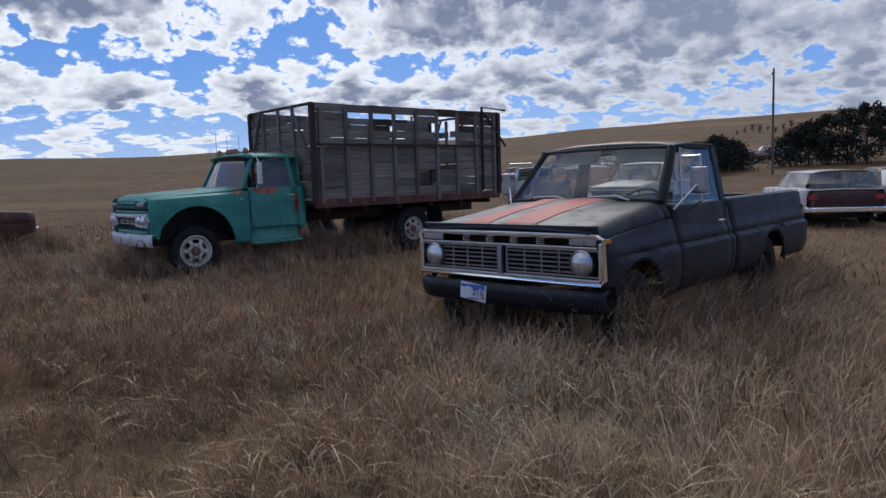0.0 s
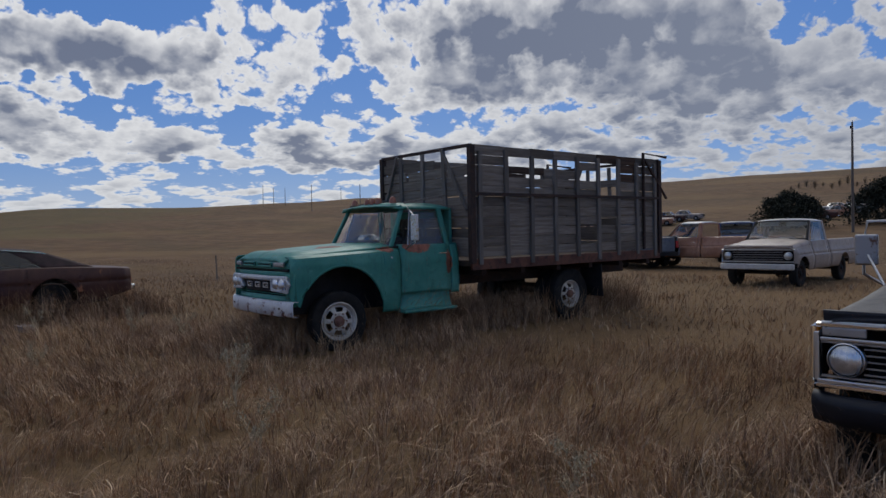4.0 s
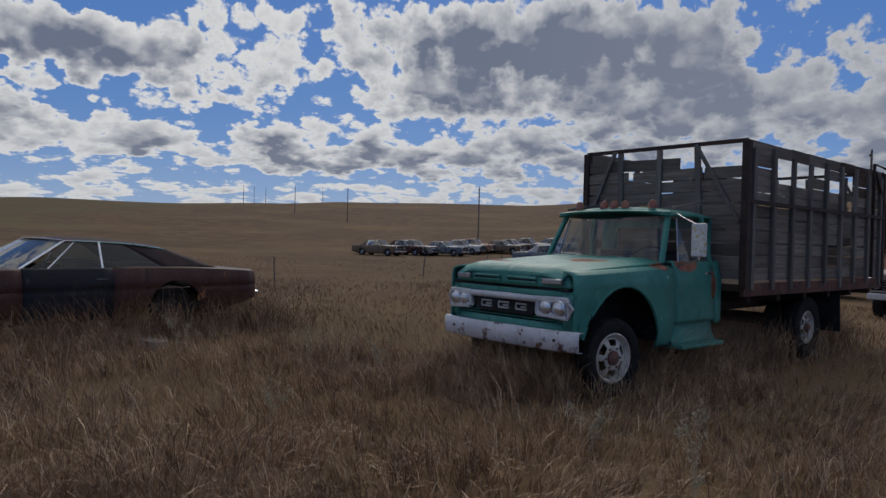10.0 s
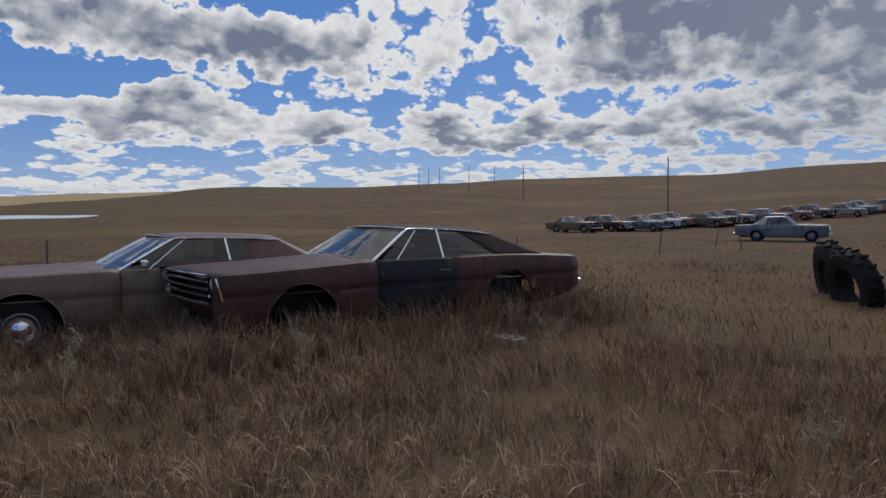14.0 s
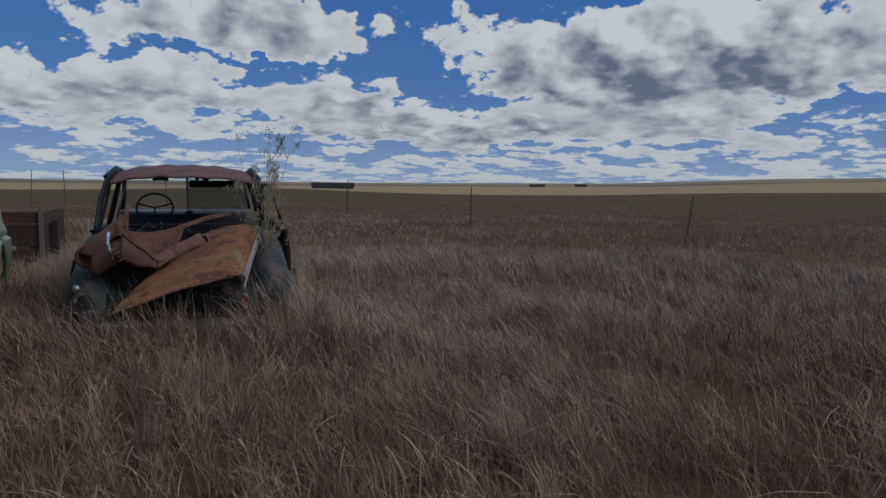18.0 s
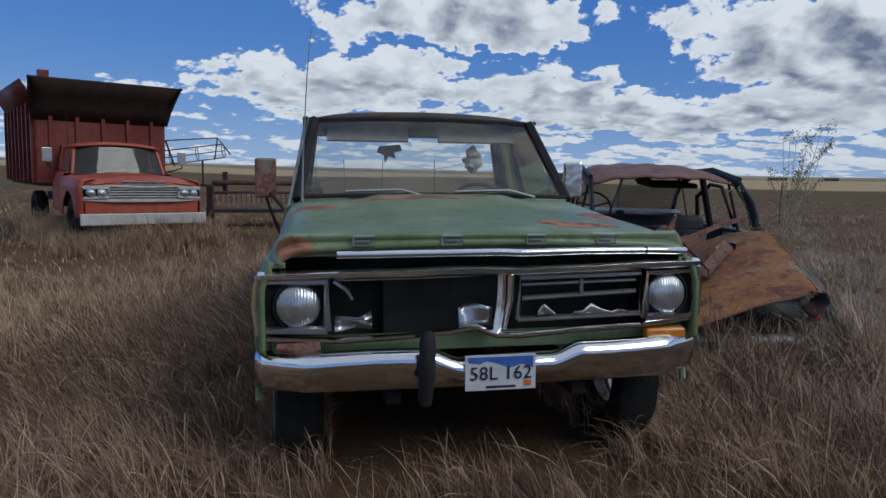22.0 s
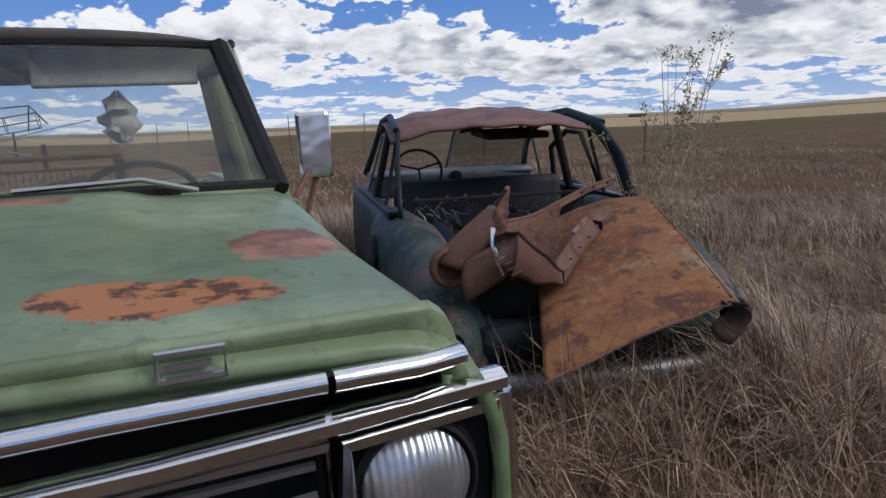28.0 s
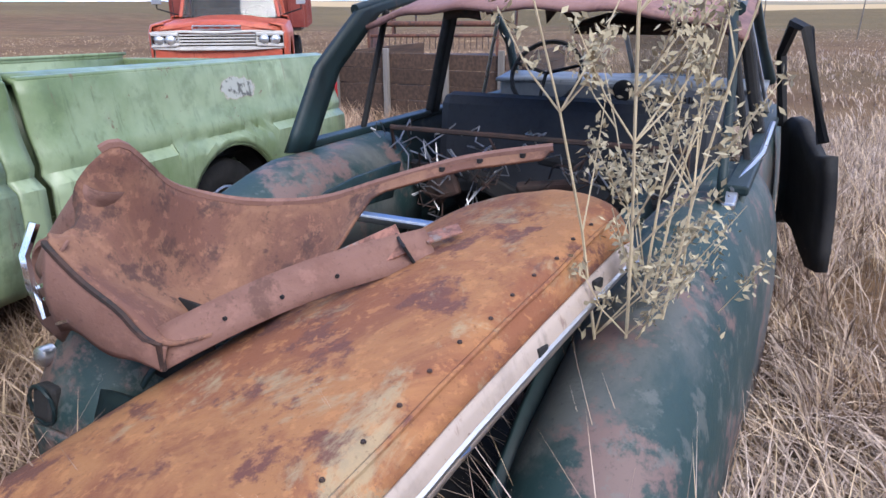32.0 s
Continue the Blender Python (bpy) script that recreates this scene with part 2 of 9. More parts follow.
def paint(name, col, worn, rust=(0.14, 0.055, 0.03), amount=0.3, rough=0.4, scale=1.6, coat=0.25, spots=(), dust=0.22):
    """Old vehicle enamel: chalky fading, rust blooming through, dust and chips."""
    m, nt, b = nodes_of(name)
    k = Net(nt)
    big, mid, fine = k.noise(scale, 7, 0.62), k.noise(scale * 4.3, 8, 0.65), k.noise(60, 4, 0.7)
    streak = k.noise(3.4, 7, 0.65, stretch=(7, 7, 0.55))
    dent = k.noise(2.6, 3, 0.5)
    c = k.mix(k.step(k.noise(1.1, 7, 0.62), 0.40, 0.60), col, worn)
    c = k.mix(k.step(k.noise(7.5, 6, 0.65), 0.50, 0.66, 0.0, 0.45), c, tuple(x * 0.62 for x in col))
    c = k.mix(k.step(streak, 0.54, 0.70, 0.0, 0.5), c, tuple(x * 0.45 for x in col))
    c = k.mix(k.step(k.noise(2.3, 8, 0.7), 0.60, 0.68, 0.0, 0.35), c, tuple(min(0.75, x * 1.5 + 0.03) for x in worn))
    c = k.mix(k.step(mid, 0.60, 0.72, 0.0, dust), c, (0.24, 0.21, 0.17))
    lo = 0.86 - 0.42 * amount
    field = k.math("ADD", k.math("MULTIPLY", big, 0.72), k.math("MULTIPLY", mid, 0.28))
    mask = k.step(field, lo, lo + 0.05)
    # rust blooms of their own shape: centre and half sizes on the body
    blots = []
    for c0, size, *tone in spots:
        a, d = nt.nodes.new("ShaderNodeVectorMath"), nt.nodes.new("ShaderNodeVectorMath")
        a.operation, d.operation = "SUBTRACT", "DIVIDE"
        a.inputs[1].default_value, d.inputs[1].default_value = c0, size
        ln = nt.nodes.new("ShaderNodeVectorMath")
        ln.operation = "LENGTH"
        nt.links.new(k.tc.outputs["Object"], a.inputs[0])
        nt.links.new(a.outputs[0], d.inputs[0])
        nt.links.new(d.outputs[0], ln.inputs[0])
        near = k.math("ADD", ln.outputs["Value"], k.math("MULTIPLY", k.math("SUBTRACT", k.noise(9, 8, 0.7), 0.5), 1.6))
        here = k.step(near, 1.0, 0.85)
        mask = k.math("MAXIMUM", mask, here)
        blots += [(here, t) for t in tone]
    rc = k.mix(k.step(mid, 0.4, 0.6), rust, tuple(min(1, x * 2.3) for x in rust))
    c = k.mix(mask, c, rc)
    for here, tone in blots:
        c = k.mix(here, c, k.mix(k.step(k.noise(17, 6, 0.65), 0.50, 0.60), tone, tuple(x * 0.25 for x in tone)))
    chip = k.step(k.math("ADD", k.math("MULTIPLY", k.noise(34, 6, 0.75), 0.5), k.math("MULTIPLY", mid, 0.5)), 0.615, 0.63)
    c = k.mix(k.math("MULTIPLY", chip, 0.85), c, tuple(x * 0.7 for x in rust))
    run = k.step(k.math("ADD", k.math("MULTIPLY", k.noise(5.5, 8, 0.7, stretch=(5, 5, 0.4)), 0.6), k.math("MULTIPLY", big, 0.4)), 0.585, 0.65, 0.0, 0.6)
    c = k.mix(run, c, tuple(x * 0.9 for x in rust))
    nt.links.new(c, b.inputs["Base Color"])
    r = k.step(k.math("MAXIMUM", mask, k.step(mid, 0.4, 0.7, 0.0, 0.4)), 0, 1, rough, 0.85)
    nt.links.new(r, b.inputs["Roughness"])
    b.inputs["Coat Weight"].default_value = coat
    b.inputs["Specular IOR Level"].default_value = 0.32
    b.inputs["Coat Roughness"].default_value = 0.3
    nt.links.new(k.bump(k.math("ADD", k.math("MULTIPLY", dent, 5.0), k.math("ADD", k.math("MULTIPLY", fine, 0.5), k.math("MULTIPLY", mask, 1.2))), 0.22, 0.006), b.inputs["Normal"])
    return m


def rusty(name, a, c2, c3, scale=2.2, rough=0.82, bump=0.35, extra=None):
    """Bare sheet that has rusted through, with blotches of two more tones."""
    m, nt, b = nodes_of(name)
    k = Net(nt)
    big, mid, fine = k.noise(scale, 9, 0.65, dist=0.6), k.noise(scale * 3.1, 8, 0.7), k.noise(85, 4, 0.7)
    c = k.mix(k.step(big, 0.43, 0.57), a, c2)
    c = k.mix(k.step(mid, 0.52, 0.61), c, c3)
    c = k.mix(k.step(k.noise(scale * 9, 6, 0.7), 0.54, 0.62, 0, 0.5), c, tuple(min(1, x * 1.35) for x in c2))
    if extra:
        c = k.mix(k.step(k.noise(3.3, 9, 0.72, dist=0.4), 0.56, 0.66, 0, 0.75), c, extra)
        c = k.mix(k.step(k.noise(26, 6, 0.7), 0.60, 0.66, 0, 0.7), c, tuple(min(1, x * 1.25) for x in c2))
    c = k.mix(k.step(fine, 0.56, 0.75, 0, 0.55), c, tuple(x * 0.35 for x in a))
    nt.links.new(c, b.inputs["Base Color"])
    b.inputs["Roughness"].default_value = rough
    nt.links.new(k.bump(k.math("ADD", fine, mid), bump, 0.006), b.inputs["Normal"])
    return m


def metal(name, col, rough, spots=(0.12, 0.06, 0.035), amount=0.25):
    """Bright trim with pitting and rust freckles."""
    m, nt, b = nodes_of(name)
    k = Net(nt)
    mid, fine = k.noise(7, 7, 0.65), k.noise(70, 5, 0.75)
    f = k.step(k.math("ADD", k.math("MULTIPLY", mid, 0.6), k.math("MULTIPLY", fine, 0.4)), 0.70 - 0.3 * amount, 0.76 - 0.3 * amount)
    nt.links.new(k.mix(f, col, spots), b.inputs["Base Color"])
    nt.links.new(k.math("SUBTRACT", 1.0, f), b.inputs["Metallic"])
    nt.links.new(k.step(k.math("ADD", f, k.math("MULTIPLY", mid, 0.3)), 0.1, 1.1, rough, 0.8), b.inputs["Roughness"])
    nt.links.new(k.bump(k.math("ADD", k.noise(3.5, 3), k.math("MULTIPLY", f, 0.3)), 0.25, 0.02), b.inputs["Normal"])
    return m


def matte(name, a, c2, scale=6.0, rough=0.85, bump=0.3, stretch=None, vary=0.0, island=False, spec=0.3):
    m, nt, b = nodes_of(name)
    k = Net(nt)
    big, fine = k.noise(scale, 8, 0.62, stretch), k.noise(scale * 9, 5, 0.7, stretch)
    c = k.mix(k.step(big, 0.35, 0.65), a, c2)
    c = k.mix(k.step(fine, 0.5, 0.8, 0, 0.6), c, tuple(x * 0.5 for x in a))
    if vary:
        r = k.island() if island else k.rand()
        c = k.mix(k.math("MULTIPLY", r, vary), c, tuple(x * 0.35 for x in a))
    nt.links.new(c, b.inputs["Base Color"])
    b.inputs["Roughness"].default_value = rough
    b.inputs["Specular IOR Level"].default_value = spec
    nt.links.new(k.bump(k.math("ADD", big, fine), bump, 0.006), b.inputs["Normal"])
    return m


def pane_mat(name, tint, dirt, gloss_rough=0.03):
    """Clear old window glass: see-through with a reflection and a film of dust."""
    m, nt, b = nodes_of(name)
    k = Net(nt)
    out = [n for n in nt.nodes if n.type == "OUTPUT_MATERIAL"][0]
    tr, gl = nt.nodes.new("ShaderNodeBsdfTransparent"), nt.nodes.new("ShaderNodeBsdfGlossy")
    tr.inputs[0].default_value = (*tint, 1)
    gl.inputs["Roughness"].default_value = gloss_rough
    fr = nt.nodes.new("ShaderNodeFresnel")
    fr.inputs[0].default_value = 1.5
    m1, m2 = nt.nodes.new("ShaderNodeMixShader"), nt.nodes.new("ShaderNodeMixShader")
    nt.links.new(k.math("MULTIPLY", fr.outputs[0], 1.3), m1.inputs[0])
    nt.links.new(tr.outputs[0], m1.inputs[1])
    nt.links.new(gl.outputs[0], m1.inputs[2])
    b.inputs["Base Color"].default_value = (0.36, 0.34, 0.30, 1)
    b.inputs["Roughness"].default_value = 0.9
    nt.links.new(k.step(k.noise(3.0, 7, 0.65), 0.35, 0.75, dirt * 0.4, dirt), m2.inputs[0])
    nt.links.new(m1.outputs[0], m2.inputs[1])
    nt.links.new(b.outputs[0], m2.inputs[2])
    nt.links.new(m2.outputs[0], out.inputs[0])
    return m


GREEN = paint("faded_green_enamel", (0.138, 0.193, 0.088), (0.236, 0.296, 0.176), (0.17, 0.08, 0.05), 0.17, 0.42, spots=(((0.47, 0.28, 1.16), (0.2, 0.10, 0.2), (0.40, 0.165, 0.06)), ((-0.22, 1.10, 1.2), (0.34, 0.11, 0.2)), ((0.16, 1.16, 1.2), (0.12, 0.06, 0.2)), ((-0.74, 0.95, 1.18), (0.15, 0.10, 0.2)), ((-0.84, 0.08, 1.07), (0.09, 0.08, 0.05)), ((0.73, 0.60, 1.16), (0.13, 0.15, 0.2)), ((0.95, 4.1, 1.08), (0.2, 0.16, 0.07), (0.34, 0.35, 0.31))))
BLACKP = paint("worn_black_paint", (0.0055, 0.007, 0.012), (0.010, 0.012, 0.019), (0.08, 0.04, 0.03), 0.06, 0.5, coat=0.0, dust=0.04)
ROOFGREEN = paint("rust_browned_roof", (0.05, 0.045, 0.03), (0.075, 0.05, 0.036), (0.075, 0.03, 0.022), 0.75, 0.6)
REDSTRIPE = paint("faded_red_stripe", (0.42, 0.075, 0.055), (0.36, 0.085, 0.065), (0.1, 0.05, 0.035), 0.1, 0.6, coat=0.0)
TEAL = paint("teal_truck_enamel", (0.032, 0.19, 0.155), (0.062, 0.245, 0.20), (0.15, 0.06, 0.04), 0.37, 0.5, coat=0.08, spots=(((0.95, 2.1, 1.36), (0.2, 0.3, 0.10)), ((0.95, 2.7, 1.1), (0.2, 0.07, 0.18)), ((0.4, 0.9, 1.38), (0.25, 0.2, 0.1)), ((0.9, 1.55, 1.32), (0.15, 0.14, 0.05)), ((-0.5, 0.4, 1.36), (0.2, 0.1, 0.1))))
MAROON = paint("dull_maroon_enamel", (0.050, 0.017, 0.013), (0.078, 0.030, 0.02), (0.125, 0.05, 0.024), 0.55, 0.55, coat=0.08)
PRIMER = paint("dark_door_paint", (0.009, 0.009, 0.012), (0.015, 0.014, 0.018), (0.05, 0.02, 0.015), 0.25, 0.6, coat=0.0)
VINYL = matte("weathered_vinyl_roof", (0.026, 0.016, 0.016), (0.05, 0.026, 0.026), 4, 0.75)
TAN = paint("tan_enamel", (0.135, 0.092, 0.058), (0.16, 0.11, 0.07), (0.10, 0.045, 0.03), 0.35, 0.5, coat=0.1)
TANHOOD = paint("rust_dulled_hood", (0.12, 0.055, 0.042), (0.15, 0.08, 0.06), (0.09, 0.04, 0.025), 0.5, 0.6)
REDTRUCK = paint("sunburnt_red_enamel", (0.36, 0.062, 0.03), (0.44, 0.11, 0.06), (0.12, 0.04, 0.025), 0.25, 0.5)
REDBOX = paint("dark_red_box_steel", (0.15, 0.022, 0.016), (0.19, 0.04, 0.028), (0.06, 0.025, 0.018), 0.45, 0.65)
WHITEP = paint("chalky_white_enamel", (0.55, 0.53, 0.49), (0.42, 0.40, 0.37), (0.16, 0.08, 0.05), 0.35, 0.5)
BLUEP = paint("faded_blue_enamel", (0.055, 0.10, 0.21), (0.11, 0.15, 0.24), (0.11, 0.06, 0.04), 0.25, 0.5)
SALMON = paint("faded_copper_enamel", (0.29, 0.13, 0.075), (0.36, 0.19, 0.12), (0.12, 0.05, 0.03), 0.25, 0.5)
CREAM = paint("dusty_beige_enamel", (0.30, 0.24, 0.20), (0.36, 0.29, 0.24), (0.14, 0.07, 0.05), 0.3, 0.5)
GREYP = paint("dull_grey_enamel", (0.10, 0.11, 0.13), (0.16, 0.17, 0.18), (0.10, 0.06, 0.04), 0.3, 0.55)
WRECKG = rusty("rubbed_grey_green_enamel", (0.010, 0.032, 0.032), (0.075, 0.080, 0.074), (0.125, 0.080, 0.070), 1.5, 0.62, 0.15)
WRECKB = paint("dark_teal_enamel", (0.006, 0.014, 0.016), (0.012, 0.028, 0.03), (0.07, 0.04, 0.03), 0.35, 0.55, coat=0.05)
ROOFRUST = rusty("pinkish_oxide_roof", (0.17, 0.082, 0.07), (0.215, 0.115, 0.10), (0.12, 0.062, 0.062), 1.4, 0.75, 0.1)
HOODRUST = rusty("orange_rust_sheet", (0.185, 0.066, 0.028), (0.285, 0.128, 0.048), (0.115, 0.042, 0.028), 2.4, extra=(0.30, 0.24, 0.14))
HOODRUST2 = rusty("brown_rust_sheet", (0.135, 0.062, 0.045), (0.175, 0.09, 0.068), (0.10, 0.048, 0.035), 1.6)
NOSERUST = rusty("mottled_brown_rust_sheet", (0.13, 0.058, 0.04), (0.20, 0.10, 0.06), (0.075, 0.036, 0.027), 2.8)
DARKRUST = rusty("dark_iron_rust", (0.026, 0.015, 0.012), (0.045, 0.022, 0.016), (0.015, 0.012, 0.011), 4)
CHROME = metal("tarnished_chrome", (0.84, 0.85, 0.87), 0.13, amount=0.12)
DULLCHROME = metal("pitted_trim", (0.52, 0.52, 0.53), 0.34, amount=0.4)
STEELGREY = metal("bare_dull_steel", (0.34, 0.34, 0.35), 0.45, amount=0.5)
WHITERUST = paint("white_bumper_flaking_to_rust", (0.60, 0.60, 0.60), (0.48, 0.48, 0.49), (0.075, 0.038, 0.03), 0.75, 0.55, scale=7)
WHITECHIP = paint("chipped_white_trim_paint", (0.62, 0.62, 0.62), (0.50, 0.50, 0.50), (0.10, 0.05, 0.04), 0.4, 0.45, scale=6)
MOTTLED = rusty("yellowed_peeling_mirror", (0.50, 0.51, 0.50), (0.62, 0.62, 0.60), (0.42, 0.30, 0.06), 7, 0.4, 0.1)
MARKER = matte("faded_red_marker_lens", (0.22, 0.06, 0.035), (0.3, 0.12, 0.07), 12, 0.4, 0.1, spec=0.5)
WHITEWHEEL = paint("off_white_wheel", (0.62, 0.58, 0.51), (0.48, 0.44, 0.37), (0.13, 0.055, 0.032), 0.5, 0.6, scale=5)
RUBBER = matte("cracked_rubber", (0.009, 0.009, 0.009), (0.020, 0.019, 0.018), 8, 0.85)
# grimy black parts; also fills openings and gaps in place of their shade
BLACK = matte("dirt_and_shade_black", (0.010, 0.010, 0.011), (0.022, 0.021, 0.021), 5, 0.75)
DASH = matte("dark_dash_vinyl", (0.03, 0.028, 0.026), (0.055, 0.05, 0.045), 6, 0.7)
SEATV = matte("dusty_black_seat_vinyl", (0.016, 0.018, 0.022), (0.032, 0.034, 0.04), 3, 0.6)
VISOR = matte("grey_tan_visor", (0.33, 0.33, 0.30), (0.42, 0.41, 0.38), 4, 0.8)
AMBER = matte("amber_lens", (0.55, 0.17, 0.012), (0.62, 0.24, 0.02), 20, 0.25, 0.1, spec=0.6)
REDLENS = matte("red_lens", (0.35, 0.012, 0.012), (0.28, 0.02, 0.02), 20, 0.25, 0.1, spec=0.6)
def lens_mat():
    """Fluted sealed-beam glass over a dulled reflector."""
    m, nt, b = nodes_of("sealed_beam_glass")
    k = Net(nt)
    wv = nt.nodes.new("ShaderNodeTexWave")
    wv.inputs["Scale"].default_value, wv.inputs["Distortion"].default_value = 26, 0.4
    nt.links.new(k.tc.outputs["Object"], wv.inputs["Vector"])
    nt.links.new(k.mix(k.step(k.noise(9, 5), 0.35, 0.7), (0.42, 0.43, 0.44), (0.74, 0.75, 0.76)), b.inputs["Base Color"])
    b.inputs["Metallic"].default_value = 0.75
    b.inputs["Roughness"].default_value = 0.28
    nt.links.new(k.bump(wv.outputs[1], 0.3, 0.004), b.inputs["Normal"])
    return m


LAMP = lens_mat()
GLASS = pane_mat("old_window_glass", (0.93, 0.95, 0.94), 0.06)
HAZEGLASS = pane_mat("hazy_windshield", (0.93, 0.95, 0.94), 0.17)
CARGLASS = pane_mat("grey_reflecting_car_glass", (0.40, 0.45, 0.46), 0.12)
DUSTGLASS = pane_mat("dusty_window_glass", (0.55, 0.58, 0.58), 0.3)
MIRROR = metal("mirror_glass", (0.85, 0.87, 0.9), 0.03, (0.5, 0.5, 0.5), 0.0)
BOARD = matte("silver_weathered_boards", (0.165, 0.138, 0.115), (0.27, 0.235, 0.20), 3.0, 0.9, 0.9, (0.6, 9, 9), 0.75)
BOARDX = matte("silver_weathered_cross_boards", (0.17, 0.142, 0.118), (0.28, 0.245, 0.21), 3.0, 0.9, 0.9, (9, 0.6, 9), 0.75)
BOARDZ = matte("weathered_upright_timber", (0.155, 0.138, 0.122), (0.215, 0.195, 0.175), 2.2, 0.9, 0.5, (9, 9, 0.6), 0.6)
BOARDDK = matte("dark_brown_plank", (0.05, 0.033, 0.025), (0.10, 0.06, 0.04), 2.2, 0.9, 0.4, (9, 0.6, 9), 0.4)
POST = matte("grey_cedar_post", (0.13, 0.11, 0.095), (0.20, 0.175, 0.15), 3, 0.92, 0.5, (7, 7, 0.5), 0.4)
RUSTBEAM = rusty("rust_red_channel_iron", (0.075, 0.028, 0.02), (0.12, 0.048, 0.03), (0.04, 0.022, 0.018), 3)
PLATEW = matte("licence_plate_white", (0.62, 0.63, 0.66), (0.52, 0.53, 0.58), 9, 0.45, 0.1)
PLATEB = matte("licence_plate_blue", (0.05, 0.12, 0.42), (0.09, 0.18, 0.5), 14, 0.45, 0.1)
INK = matte("dark_plate_ink", (0.02, 0.02, 0.03), (0.03, 0.03, 0.04), 10, 0.5, 0.05)
STICKER = matte("orange_sticker", (0.6, 0.15, 0.03), (0.55, 0.18, 0.05), 10, 0.5, 0.05)
BARK = matte("dark_bark", (0.05, 0.04, 0.032), (0.09, 0.07, 0.055), 6, 0.95, 0.5)
TWIG = matte("straw_coloured_stem", (0.50, 0.41, 0.27), (0.40, 0.32, 0.2), 9, 0.85, 0.2)
SEEDHEAD = matte("dry_seed_head", (0.52, 0.45, 0.30), (0.36, 0.30, 0.19), 9, 0.9, 0.2, vary=0.6, island=True)
EVERGREEN = matte("dark_juniper_needles", (0.016, 0.021, 0.013), (0.036, 0.038, 0.024), 1.2, 0.9, 0.2, vary=0.5, island=True)
BARETWIG = matte("bare_grey_twigs", (0.085, 0.066, 0.055), (0.13, 0.10, 0.08), 2, 0.9, 0.2, vary=0.4, island=True)
WATER = matte("pale_pond", (0.75, 0.76, 0.78), (0.68, 0.70, 0.72), 0.05, 0.3, 0.05)
PAPER = matte("crumpled_white_plastic", (0.6, 0.6, 0.57), (0.45, 0.44, 0.41), 12, 0.6, 0.4)

# ---- mesh helpers ----
def mesh_ob(name, verts, faces, mt, parent=None, label="", smooth=True, thick=0.0, bevel=0.0, sharp=40):
    me = bpy.data.meshes.new(name)
    me.from_pydata([tuple(v) for v in verts], [], faces)
    me.materials.append(mt)
    if smooth:
        me.polygons.foreach_set("use_smooth", [True] * len(me.polygons))
        me.set_sharp_from_angle(angle=radians(sharp))
    me.update()
    ob = new(name, me)
    ob.parent = parent
    if label:
        ob["label"] = label
    if thick:
        s = ob.modifiers.new("sheet", "SOLIDIFY")
        s.thickness, s.offset = abs(thick), -1 if thick > 0 else 1
    if bevel:
        b = ob.modifiers.new("edge", "BEVEL")
        b.width, b.segments, b.limit_method, b.angle_limit = bevel, 2, "ANGLE", radians(35)
    return ob


def part(name, bm, material, parent, label=""):
    me = bpy.data.meshes.new(name)
    bm.to_mesh(me)
    bm.free()
    me.materials.append(material)
    ob = new(name, me)
    ob.parent = parent
    if label:
        ob["label"] = label
    return ob


def thing(name, m, label, category, group="", kind=""):
    ob = new(name)
    ob.empty_display_size = 0.1
    ob.matrix_world = m
    return tagged(ob, label, category, group, kind)


CUBE = [(-1, -1, -1), (1, -1, -1), (1, 1, -1), (-1, 1, -1), (-1, -1, 1), (1, -1, 1), (1, 1, 1), (-1, 1, 1)]
CUBE_F = [(0, 3, 2, 1), (4, 5, 6, 7), (0, 1, 5, 4), (1, 2, 6, 5), (2, 3, 7, 6), (3, 0, 4, 7)]


def box(name, c, size, mt, parent=None, rot=(0, 0, 0), bevel=0.008, label="", taper=1.0):
    """A block with eased edges. taper: the top's size over the bottom's."""
    m = pose(*c, *rot)
    v = []
    for x, y, z in CUBE:
        k = taper if z > 0 else 1.0
        v.append(m @ Vector((x * size[0] / 2 * k, y * size[1] / 2 * k, z * size[2] / 2)))
    return mesh_ob(name, v, CUBE_F, mt, parent, label, smooth=False, bevel=min(bevel, min(size) * 0.3))


def surf(name, us, vs, fn, mt, parent=None, thick=0.0, label="", sharp=40, flip=False, closed=False):
    """A sheet over a grid of u and v."""
    verts = [fn(u, v) for u in us for v in vs]
    n, faces = len(vs), []
    for i in range(len(us) - 1):
        for j in range(n if closed else n - 1):
            j2 = (j + 1) % n
            f = (i * n + j, (i + 1) * n + j, (i + 1) * n + j2, i * n + j2)
            faces.append(f[::-1] if flip else f)
    return mesh_ob(name, verts, faces, mt, parent, label, thick=thick, sharp=sharp)


def span(a, b, n):
    return [a + (b - a) * i / (n - 1) for i in range(n)]


